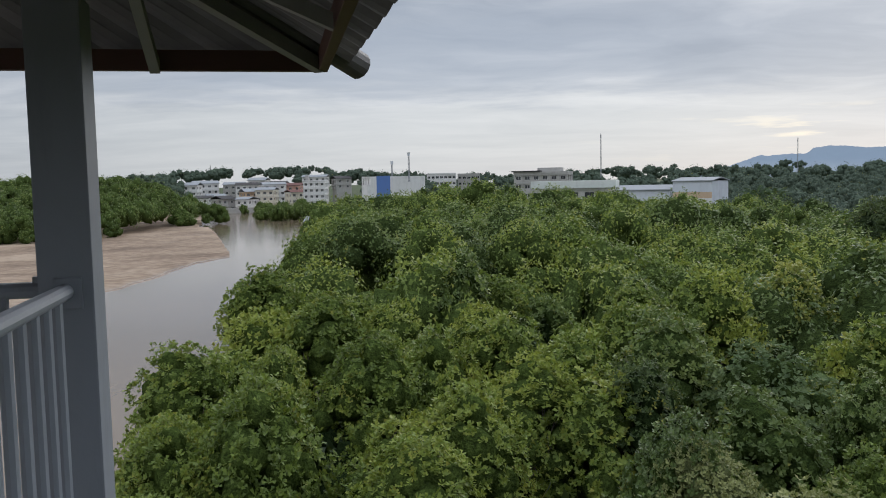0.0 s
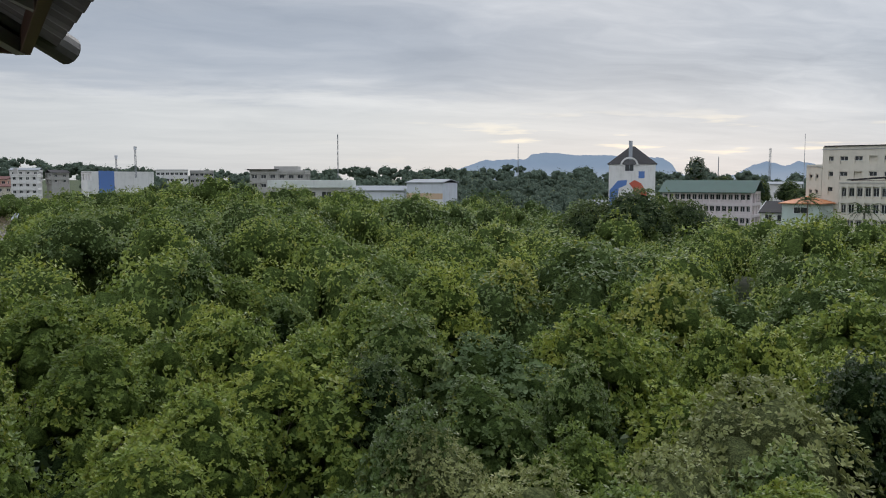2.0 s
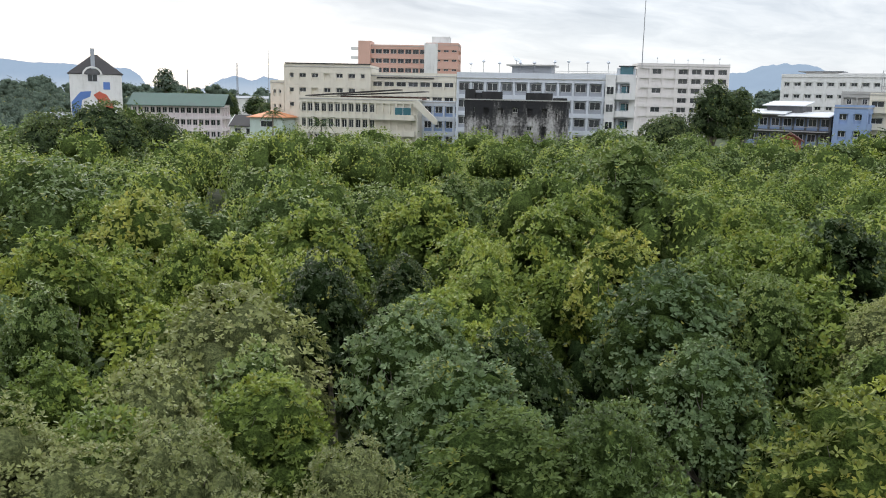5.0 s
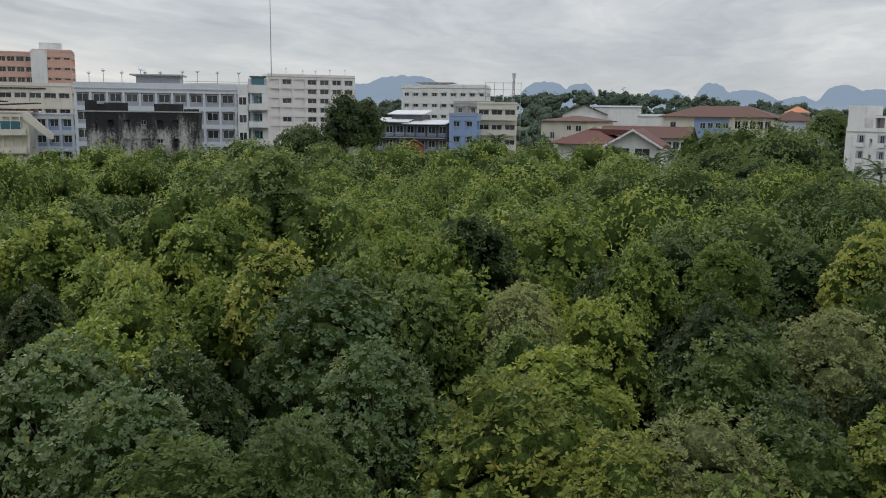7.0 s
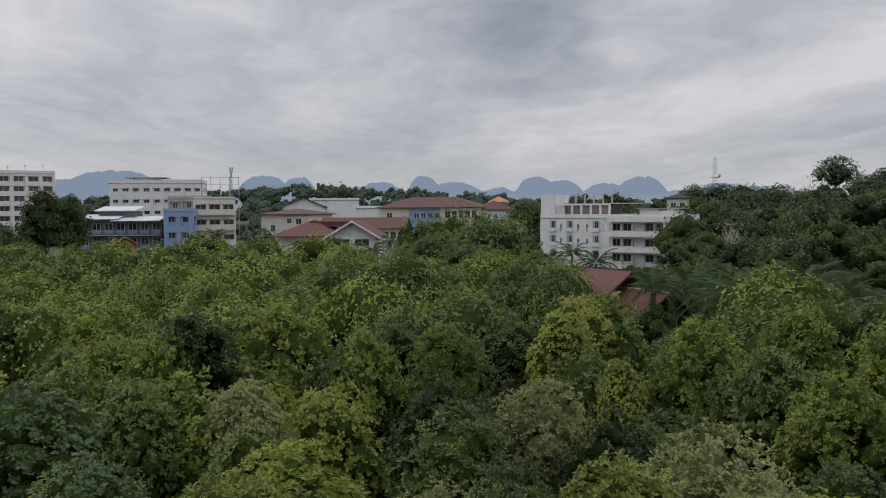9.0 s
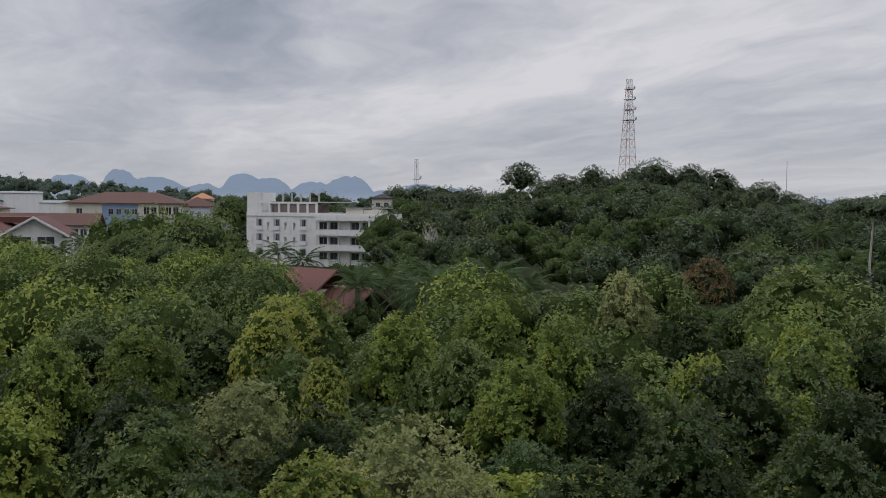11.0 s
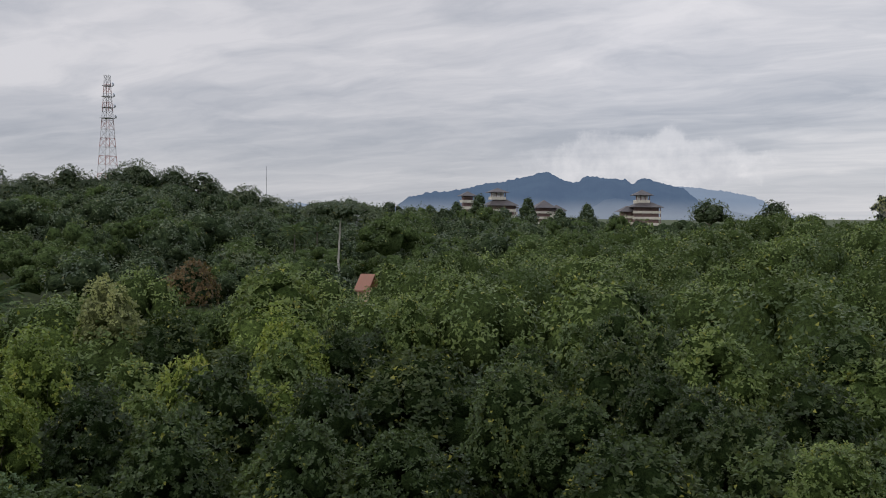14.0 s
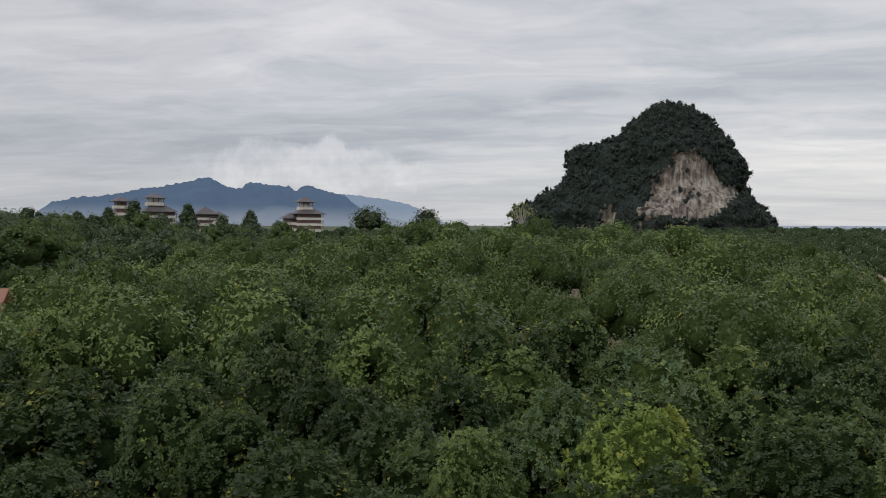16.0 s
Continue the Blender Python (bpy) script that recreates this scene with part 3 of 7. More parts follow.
def trunk_mesh(name, cs, foot, seed, mat, r=0.11, lean=0.25):
    """Trunk from z = -foot with limbs that reach into the lobes."""
    rng = random.Random(seed)
    bm = bmesh.new()
    top = Vector((0, 0, 0.4))
    last, lr = Vector((rng.uniform(-lean, lean) * 2, rng.uniform(-lean, lean) * 2, -foot)), r * 1.5
    for k in range(1, 5):
        p = Vector((rng.uniform(-lean, lean), rng.uniform(-lean, lean), -foot + (foot + 0.4) * k / 4)) if k < 4 else top
        tube(bm, last, p, lr, lr * 0.86, 6)
        last, lr = p, lr * 0.86
    for c in cs:
        mid = Vector((c[0] * 0.45, c[1] * 0.45, c[2] * 0.4 + rng.uniform(0, 0.3)))
        tube(bm, top, mid, lr * 0.6, lr * 0.38, 4)
        tube(bm, mid, Vector(c), lr * 0.38, lr * 0.12, 4)
        e = Vector(c) + Vector((rng.uniform(-0.5, 0.5), rng.uniform(-0.5, 0.5), rng.uniform(0.1, 0.6)))
        tube(bm, mid.lerp(Vector(c), 0.6), e, lr * 0.2, lr * 0.07, 4)
    me = bpy.data.meshes.new(name)
    bm.to_mesh(me)
    bm.free()
    me.materials.append(mat)
    return me


KINDS = {}


def tree_kind(key, mats, seeds, **shape):
    """Crown and trunk meshes of one sort of tree, in a few forms."""
    for s in seeds:
        v, f, cs, deep = crown(s, **shape)
        KINDS.setdefault(key, []).append((crown_mesh("crown", v, f, deep, mats), trunk_mesh("trunk", cs[4::5], 9.0, s, BARK)))


# three grades of leaf, as the trees stand further from the lookout
NEAR = dict(radius=2.3, height=5.2, lobes=26, sprigs=7, leaves=7200, length=0.150, width=0.074, core=0.70, rosette=7, ragged=0.14, flat=1.0, oval=True)
MIDDLE = dict(radius=2.35, height=5.3, lobes=22, sprigs=7, leaves=6000, length=0.148, width=0.084, core=0.70, rosette=7, ragged=0.13, flat=1.0)
DISTANT = dict(radius=2.35, height=5.3, lobes=18, sprigs=6, leaves=3600, length=0.184, width=0.104, core=0.72, rosette=6, ragged=0.12, flat=1.0)
FINE = dict(radius=2.6, height=4.8, lobes=28, sprigs=8, leaves=8400, length=0.126, width=0.068, core=0.68, rosette=6, ragged=0.18, flat=0.9, oval=True)
BROAD = dict(radius=2.4, height=4.8, lobes=24, sprigs=7, leaves=6600, length=0.165, width=0.086, core=0.74, rosette=6, ragged=0.16, flat=0.95, oval=True)
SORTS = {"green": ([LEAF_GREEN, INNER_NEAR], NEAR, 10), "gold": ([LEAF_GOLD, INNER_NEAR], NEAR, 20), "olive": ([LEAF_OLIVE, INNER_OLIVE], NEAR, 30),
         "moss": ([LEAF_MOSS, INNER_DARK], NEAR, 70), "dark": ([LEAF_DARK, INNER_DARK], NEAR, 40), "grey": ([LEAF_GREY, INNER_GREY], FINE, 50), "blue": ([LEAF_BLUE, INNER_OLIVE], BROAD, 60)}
for sort_, (mats_, near_, seed_) in SORTS.items():
    tree_kind(sort_ + "_near", mats_, (seed_, seed_ + 1) if sort_ in ("grey", "blue", "gold") else (seed_, seed_ + 1, seed_ + 2), **near_)
    tree_kind(sort_ + "_mid", mats_, (seed_ + 4, seed_ + 5), **(dict(MIDDLE, leaves=7600, length=0.118, width=0.074, radius=2.6, height=4.9) if sort_ == "grey" else MIDDLE))
    tree_kind(sort_ + "_far", mats_, (seed_ + 7, seed_ + 8), **DISTANT)

TREE_WORDS = {"green": ("glossy yellow-green mangrove tree with a billowing crown", "mangrove tree"),
              "gold": ("yellow-green mangrove tree with many young yellow leaves", "mangrove tree"),
              "olive": ("olive-green mangrove tree with a full crown", "mangrove tree"),
              "moss": ("moss-green mangrove tree with a dense full crown", "mangrove tree"),
              "dark": ("dark green mangrove tree with a dense crown", "mangrove tree"),
              "grey": ("dull grey-green mangrove tree with fine leaves", "mangrove tree"),
              "blue": ("blue-green mangrove tree with pale glossy leaves", "mangrove tree")}


def canopy_top(b, d):
    """Height of the mangrove's roof of leaves."""
    tall = np.interp(b, [-30, -8, 0, 4, 10, 19, 28, 38, 46, 55, 65, 75, 82, 90, 97, 106, 124, 140, 153, 161, 172, 184, 194, 205],
                     [9.6, 10.4, 12.4, 12.2, 11.2, 9.7, 8.5, 8.0, 7.9, 8.2, 8.8, 8.7, 8.5, 8.0, 9.0, 9.0, 9.2, 9.4, 9.8, 11.0, 13.6, 12.8, 11.6, 9.0])
    top = 8.7 + (tall - 8.7) * min(1.0, max(0.0, (d - 30) / 105))
    if 141.6 < b < 146.6 and d > 38:  # clearing before the small house
        top = min(top, 12.7 - 0.086 * d)
    if 131.2 < b < 134.9 and d > 36:  # low growth before the withered bush
        top = min(top, 13.3 - 0.088 * d)
    return top


def mangrove_ends(b):
    """Distance at which the mangrove gives way to the town, the palms or the water."""
    return np.interp(b, [-24, -16.5, -13.8, -11.6, -9.0, -7.2, 0, 20, 30, 45, 60, 75, 90, 98, 101, 106, 112, 124, 138, 150, 160, 170, 185, 193, 197, 200, 206],
                     [27, 31, 46, 62, 122, 190, 185, 165, 150, 135, 140, 135, 118, 118, 104, 56, 52, 56, 64, 98, 140, 170, 185, 172, 128, 72, 44])


def tree(kind, b, d, top, size, spin, label="", category=""):
    words, cat = TREE_WORDS[kind.split("_")[0]]
    p = place(b, d)
    g = land(p.x, p.y)
    forms = KINDS[kind]
    cr, tk = forms[int(spin * 997) % len(forms)]
    foot = top - 4.9 * size
    t = thing("mangrove_tree", Matrix.LocRotScale((p.x, p.y, g - 0.1), Euler((0, 0, spin)), None), label or words, category or cat, "mangrove trees")
    wide = 0.86 + 0.36 * ((spin * 7.3) % 1)
    share("crown", cr, t, Matrix.LocRotScale((0, 0, foot - g), Euler((0.10 * math.sin(spin * 5), 0.10 * math.cos(spin * 3), 0)), (size * wide, size * (1.9 - wide) * 0.98, size)))
    share("trunk", tk, t, Matrix.LocRotScale((0, 0, foot - g), None, (size, size, size)))
    return t


def spots(rng, b0, b1, d0, d1, gap):
    """Loose, even scatter over a sector: cells of the given width, each with one shaken point."""
    out, d = [], d0
    while d < d1:
        step = math.degrees(gap / d)
        b = b0 + rng.random() * step
        while b < b1:
            out.append((b + rng.uniform(-0.33, 0.33) * step, d + rng.uniform(-0.33, 0.33) * gap))
            b += step
        d += gap * 0.9
    return out


# trees that stand out, each at its own place: sort, bearing, distance, height, size
RIVER_TREES = [("green", -17.3, 27.2, 8.9, 0.8), ("green", -5.7, 27.4, 8.9, 0.9), ("green", -13.1, 21.2, 8.8, 1.0), ("green", 8.2, 25.8, 8.9, 0.95), ("olive", 15.0, 18.0, 8.7, 0.75), ("moss", 13.1, 24.2, 8.6, 0.7),
               ("green", -19.2, 25.4, 7.2, 0.8), ("green", -2.8, 17.0, 8.6, 0.7), ("green", -8.7, 37.3, 9.1, 1.05), ("green", -20.9, 18.2, 7.4, 0.8), ("green", 1.5, 20.5, 8.7, 0.8), ("green", 13.0, 33.2, 9.0, 0.9),
               ("green", 5.5, 24.0, 8.7, 0.75), ("green", 3.5, 31.0, 9.0, 0.95), ("olive", 10.5, 15.5, 8.0, 0.8), ("green", 17.5, 42.0, 9.4, 1.1), ("green", -12.6, 45.0, 9.6, 1.0), ("olive", 1.0, 47.0, 9.8, 1.2)]
TOWN_TREES = [("grey", 39.1, 22.6, 8.9, 1.22), ("grey", 34.0, 18.6, 8.1, 0.9), ("grey", 23.3, 15.0, 8.7, 0.85), ("grey", 17.8, 17.8, 8.7, 0.6), ("grey", 29.5, 14.2, 8.3, 0.8), ("grey", 36.4, 15.2, 8.2, 0.8), ("grey", 48.6, 13.0, 8.5, 0.5), ("grey", 41.9, 12.0, 8.0, 0.55), ("blue", 51.0, 20.0, 8.8, 0.9),
              ("blue", 22.0, 26.6, 8.8, 0.95), ("olive", 26.9, 23.4, 8.8, 0.65), ("blue", 68.8, 26.2, 8.9, 1.1), ("blue", 72.2, 18.8, 8.7, 0.7), ("olive", 59.0, 14.1, 8.6, 0.72), ("olive", 66.5, 14.3, 8.6, 0.65), ("gold", 65.4, 32.3, 8.9, 1.0),
              ("green", 59.4, 38.9, 9.0, 1.3), ("green", 44.5, 38.5, 9.0, 1.2), ("gold", 32.9, 43.0, 9.0, 1.45), ("gold", 22.3, 48.5, 9.0, 1.3), ("dark", 50.7, 27.5, 8.6, 0.6)]
MIDDLE_TREES = [("grey", 26.4, 12.6, 7.9, 0.7), ("grey", 20.4, 13.6, 8.1, 0.65), ("green", 28.3, 19.5, 7.9, 0.7), ("olive", 22.0, 21.5, 8.6, 0.8), ("dark", 45.6, 27.5, 8.5, 0.9), ("green", 40.0, 31.0, 8.8, 0.9), ("green", 55.5, 29.0, 8.8, 0.9), ("green", 28.5, 32.0, 8.9, 1.0), ("green", 36.2, 30.5, 8.8, 0.8), ("olive", 65.0, 51.0, 11.3, 1.7), ("green", 52.0, 44.0, 9.0, 1.3), 
                ("blue", 56.3, 17.3, 8.6, 0.75), ("moss", 59.5, 20.5, 8.2, 0.8), ("gold", 82.7, 16.6, 8.7, 0.98), ("grey", 95.2, 15.6, 8.7, 0.72), ("gold", 90.0, 15.2, 8.3, 0.7), ("gold", 108.2, 17.0, 8.8, 0.72), ("grey", 101.8, 25.4, 8.9, 0.85), ("green", 90.0, 32.3, 9.2, 0.78)]
HOUSE_TREES = [("gold", 107.9, 27.8, 8.9, 0.5), ("green", 84.5, 43.0, 9.0, 1.4), ("grey", 82.2, 26.4, 8.8, 0.62), ("gold", 103.7, 40.0, 8.9, 0.8), ("green", 76.4, 35.2, 8.9, 0.95), ("olive", 75.6, 26.4, 8.7, 0.7), ("green", 95.6, 36.5, 8.9, 0.9), ("dark", 95.0, 25.0, 8.6, 0.75), ("dark", 107.0, 22.5, 8.1, 0.9),
               ("grey", 113.1, 20.0, 8.9, 1.1), ("green", 120.4, 27.5, 8.8, 0.75), ("grey", 128.4, 50.0, 10.0, 1.05), ("moss", 131.3, 22.0, 8.8, 0.78), ("green", 139.8, 39.4, 8.9, 0.98), ("green", 124.2, 37.4, 8.9, 0.9), ("green", 113.4, 38.4, 8.9, 0.95), ("gold", 104.6, 45.5, 9.0, 1.15), ("green", 118.5, 44.0, 9.0, 1.0), ("green", 106.6, 48.0, 8.9, 1.0)]
HILL_TREES = [("moss", 140.9, 20.2, 8.8, 0.8), ("moss", 125.5, 17.9, 8.5, 0.65), ("olive", 138.9, 51.0, 10.5, 1.6), ("olive", 147.4, 47.0, 9.2, 1.1), ("moss", 154.2, 27.6, 8.9, 0.95), ("moss", 159.2, 23.7, 8.7, 0.6), ("olive", 168.0, 38.0, 9.0, 1.12), ("grey", 116.5, 18.0, 8.5, 0.7), ("moss", 160.6, 43.5, 9.0, 1.0), ("grey", 171.2, 50.0, 9.7, 0.95),
              ("olive", 175.2, 20.8, 8.8, 0.62), ("blue", 180.0, 27.0, 8.8, 0.75), ("dark", 164.7, 30.0, 8.6, 0.75), ("dark", 148.0, 31.0, 8.6, 1.0), ("dark", 135.0, 31.0, 8.5, 1.0), ("dark", 127.0, 28.0, 8.4, 0.8)]
ESTUARY_TREES = [("green", 185.4, 24.2, 8.8, 1.0), ("blue", 187.1, 33.9, 8.9, 1.0), ("moss", 194.1, 38.7, 8.9, 1.08), ("olive", 196.3, 50.0, 9.1, 1.15), ("moss", 196.1, 24.4, 8.8, 0.8), ("moss", 146.0, 20.3, 8.6, 0.65), ("moss", 162.4, 50.0, 9.8, 1.15), ("dark", 170.5, 26.0, 8.2, 0.9), ("moss", 182.0, 46.0, 9.2, 1.1), ("moss", 175.5, 40.0, 9.0, 1.0)]


def plant_near():
    rng = random.Random(5)
    taken = []

    def grade(d):
        return "_near" if d < 16.8 else "_mid" if d < 31 else "_far"

    for k, b, d, top, size in RIVER_TREES + TOWN_TREES + MIDDLE_TREES + HOUSE_TREES + HILL_TREES + ESTUARY_TREES:
        tree(k + grade(d), b, d, top, size, rng.random() * 6.28)
        taken.append((place(b, d), 1.75 * size))
    for b, d in spots(rng, -26, 203, 8.6, 22, 4.1) + spots(rng, -26, 203, 23.0, 50, 5.4):
        if b < np.interp(d, SHORE_D, SHORE_B) + 1.2 or d > mangrove_ends(b) - 1 or (b > 196 and d < 14):
            continue
        p = place(b, d)
        if any((p - q).length < r for q, r in taken):
            continue
        r = rng.random()
        g = float(np.interp(b, [-10, 8, 16, 80, 96, 118, 148], [0.85, 0.8, 0.6, 0.62, 0.38, 0.32, 0.0]))
        o = g + float(np.interp(b, [92, 118, 145, 156, 176], [0.22, 0.30, 0.20, 0.08, 0.20]))
        sort = "green" if r < g else "olive" if r < o else "blue" if r > 0.96 else "moss" if r < o + float(np.interp(b, [120, 150, 168, 176], [0.40, 0.12, 0.12, 0.30])) else "dark"
        # these fill in between the trees above and stay a little lower
        tree(sort + grade(d), b, d, canopy_top(b, d) + rng.gauss(-1.15, 0.7) - max(0.0, 14 - d) * 0.25, rng.uniform(0.7, 1.05) * (1.0 if d < 23.5 else 1.2), rng.random() * 6.28)


plant_near()


def woods(name, mat, sites, label, category, seed, inner=None, leaves=110, length=0.13, width=0.11, lobes=9, forms=5, flat=0.9, core=0.92, up=0.35, sprigs=4):
    """A stand of trees too many to count, as one object. sites: x, y, top, radius, height of the crown."""
    temps = [crown(seed + i, 1.0, 1.25, lobes, leaves, length, width, core=core, tuft=2, flat=flat, ragged=0.06, up=up, sprigs=sprigs) for i in range(forms)]
    rng = np.random.default_rng(seed)
    V, F, D, off = [], [], [], 0
    for x, y, top, r, h in sites:
        v, f, _, deep = temps[rng.integers(forms)]
        a = rng.uniform(0, 6.28)
        c, s = math.cos(a), math.sin(a)
        k = h / 1.2
        w = np.stack([(v[:, 0] * c - v[:, 1] * s) * r + x, (v[:, 0] * s + v[:, 1] * c) * r + y, v[:, 2] * k + top - h], 1)
        V.append(w)
        F.append(f + off)
        D.append(deep)
        off += len(v)
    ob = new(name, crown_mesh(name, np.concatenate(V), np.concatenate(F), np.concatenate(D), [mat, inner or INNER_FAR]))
    return tagged(ob, label, category, kind="stuff")


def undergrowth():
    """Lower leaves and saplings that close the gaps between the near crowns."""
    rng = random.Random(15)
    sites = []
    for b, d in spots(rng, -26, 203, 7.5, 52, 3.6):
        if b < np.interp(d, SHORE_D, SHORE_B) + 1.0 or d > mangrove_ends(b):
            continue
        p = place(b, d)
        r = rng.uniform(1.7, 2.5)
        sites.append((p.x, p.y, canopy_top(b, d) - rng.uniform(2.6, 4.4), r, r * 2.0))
    # darkest leaf colours put the shade between the crowns into this foliage
    woods("mangrove_undergrowth", LEAF_DARK, sites, "lower foliage between the mangrove crowns, coloured dark for shade", "undergrowth", 161, INNER_DARK, leaves=90, length=0.16, width=0.13, lobes=4, sprigs=2)


undergrowth()


def far_mangrove():
    rng = random.Random(9)
    sites = {k: [] for k in ("green", "dark", "deep", "near_green", "near_dark", "near_deep")}
    for b, d in spots(rng, -14, 201, 49, 190, 6.7):
        if d > mangrove_ends(b) or b < np.interp(d, SHORE_D, SHORE_B) + 0.8:
            continue
        p = place(b, d)
        r = rng.uniform(2.9, 4.8)
        top = canopy_top(b, d) + rng.gauss(-0.3, 0.9) + (r - 3.7) * 0.5
        m = noise.noise(Vector((p.x * 0.035, p.y * 0.035, 2)))
        sites[("near_" if d < 92 else "") + ("deep" if rng.random() < np.interp(b, [128, 165], [0, 0.75]) else "green" if m + rng.uniform(-0.35, 0.35) > np.interp(b, [118, 155], [-0.15, 0.7]) else "dark")].append((p.x, p.y, top, r, r * rng.uniform(1.25, 1.6)))
    # darker broad trees at the landward edge
    for b, d, top, r in ((96, 112, 13.2, 5), (98.5, 108, 13.4, 5), (94, 114, 12.6, 4.6), (100.2, 104, 12.4, 4.2), (32.4, 140, 11.6, 4.4), (31.0, 138, 11.4, 4.4), (29.4, 140, 10.6, 4)):
        p = place(b, d)
        sites["dark"].append((p.x, p.y, top, r, r * 1.6))
    words = {"green": (LEAF_GREEN_ROOF, INNER_FAR, "sunlit yellow-green mangrove forest roof", 101), "dark": (LEAF_OLIVE_ROOF, INNER_FARDARK, "darker green mangrove forest roof among the bright crowns", 131),
             "deep": (LEAF_DEEP_ROOF, INNER_FARDARK, "deep green mangrove forest roof towards the estuary", 141)}
    for k, (leaf, inner, label, seed) in words.items():
        woods("mangrove_forest", leaf, sites["near_" + k], label, "forest", seed, inner, leaves=1650, length=0.060, width=0.043, lobes=12, sprigs=5, core=0.80, forms=4, flat=1.0)
        woods("mangrove_forest", leaf, sites[k], label + " reaching far off", "forest", seed + 7, inner, leaves=640, length=0.082, width=0.066, lobes=8, sprigs=4, core=0.84, flat=1.0)


far_mangrove()


def inland_woods():
    rng = random.Random(19)
    sites, pale, plain = [], [], []
    for b, d in spots(rng, 102, 172, 60, 285, 7.8):
        d0 = float(np.interp(b, WOOD_EDGE_B, WOOD_EDGE_D))
        if d < d0 + (45 if b < 125 else 8) or (102 < b < 110.8 and d < 205):
            continue
        p = place(b, d)
        r = rng.choice((2.6, 3.2, 3.8, 4.6, 5.6, 6.8, 7.6)) * float(np.interp(d, [60, 190], [0.6, 1.0]))
        low = rng.random() < (0.62 if d < 150 or b > 146 else 0.22)
        (pale if low else sites).append((p.x, p.y, wood_top(b, d) + rng.gauss(-0.9, 1.7) + (r - 3.5) * 0.5, r, r * rng.uniform(1.0, 1.6)))
    for b, d in spots(rng, 102.5, 111, 112, 164, 5.5):  # bushes below the white apartment house
        p = place(b, d)
        r = rng.uniform(2.2, 3.2)
        pale.append((p.x, p.y, 13.6 - 0.072 * d + rng.gauss(0, 0.4), r, r * 1.5))
    for b, d in spots(rng, 104, 121, 56, 112, 4.6):  # low bushes between the palms
        if d < np.interp(b, WOOD_EDGE_B, WOOD_EDGE_D) + 2 or (103 < b < 109 and 72 < d < 94):
            continue
        p = place(b, d)
        r = rng.uniform(1.9, 2.6)
        pale.append((p.x, p.y, (10.6 if d > 72 else 9.6) - 0.072 * d + rng.gauss(0, 0.4), r, r * 1.5))
    for b, d in spots(rng, 130.0, 136.0, 57, 72, 3.6):  # low growth before the withered bush
        p = place(b, d)
        r = rng.uniform(1.6, 2.4)
        pale.append((p.x, p.y, 13.9 - 0.106 * d + rng.gauss(0, 0.3), r, r * 1.8))
    for b0, b1 in ((18.2, 28.6), (81.9, 83.5)):  # trees on the flat land before the far ridge
        for b, d in spots(rng, b0, b1, 190, 400, 11):
            p = place(b, d)
            r = rng.uniform(3.2, 5.2)
            plain.append((p.x, p.y, EYE + d * math.tan(radians(float(np.interp(d, [190, 400], [-1.6, 0.2])))) + rng.gauss(-0.4, 1.0), r, r * rng.uniform(1.1, 1.6)))
    woods("hill_woodland", LEAF_WOOD, sites, "dark rainforest covering a low hill", "woodland", 201, INNER_WOOD, leaves=430, length=0.072, width=0.056, lobes=9, sprigs=4, forms=8, core=0.72)
    woods("hill_woodland", LEAF_DEEP_ROOF, pale, "lighter green young woodland on the lower slope", "woodland", 211, INNER_LIGHTWOOD, leaves=430, length=0.072, width=0.056, lobes=9, sprigs=4, forms=8, core=0.72)
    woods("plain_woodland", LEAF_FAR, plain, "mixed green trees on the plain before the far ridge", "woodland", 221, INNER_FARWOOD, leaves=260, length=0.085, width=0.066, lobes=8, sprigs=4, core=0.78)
    far = []
    for b, d in spots(rng, -30, 116, 400, 640, 17.5):
        e = float(np.interp(b, [-34, -22, -17, -12, -6, 0, 6, 9, 14, 20, 28, 36, 45, 60, 80, 86, 92, 98, 104, 112], [0.6, 0.6, 1.0, 1.2, 1.05, 0.45, 0.35, 0.75, 0.8, 0.6, 0.45, 0.3, 0.0, 0.2, 1.2, 1.55, 1.3, 0.85, 0.6, 0.4]))
        if -17 < b < -6 and d < 560:
            continue
        p = place(b, d)
        r = rng.choice((4.0, 5.0, 6.0, 7.0, 9.0))
        far.append((p.x, p.y, EYE + d * math.tan(radians(e)) * min(1, d / 560) + rng.gauss(-0.4, 1.6) + (r - 6) * 0.35 - (0 if d > 520 else 4), r, r * rng.uniform(1.0, 1.5)))
    woods("far_woodland", LEAF_FAR, far, "distant wooded ridge behind the town, haze-paled to blue-green", "woodland", 231, INNER_FARWOOD, leaves=80, length=0.095, width=0.075, lobes=5, sprigs=3, core=0.80)
    bank = []
    for b, d in spots(rng, -33, -15, 232, 345, 6.6):
        if d < np.interp(b, [-60, -22.5, -15.9], [236, 232, 312]) + 4 or (b > -16 and d > 330):
            continue
        p = place(b, d)
        r = rng.uniform(3.4, 6.2)
        top = 6.8 + 10.6 * min(1, max(0, (d - np.interp(b, [-60, -22.5, -15.9], [236, 232, 312])) / 55)) * float(np.interp(b, [-24, -20, -16], [1, 1, 0.4])) + rng.gauss(0, 0.7)
        bank.append((p.x, p.y, top, r, min(top + 0.3, r * 1.5)))
        if d < np.interp(b, [-60, -22.5, -15.9], [236, 232, 312]) + 14:  # leaves down to the mud
            bank.append((p.x + 2, p.y - 2, 4.6, r * 0.8, 4.8))
    for b, d in spots(rng, -13.2, -7.6, 330, 432, 9):
        if b < -12.2 and d < 400:
            continue
        p = place(b, d)
        r = rng.uniform(3, 5)
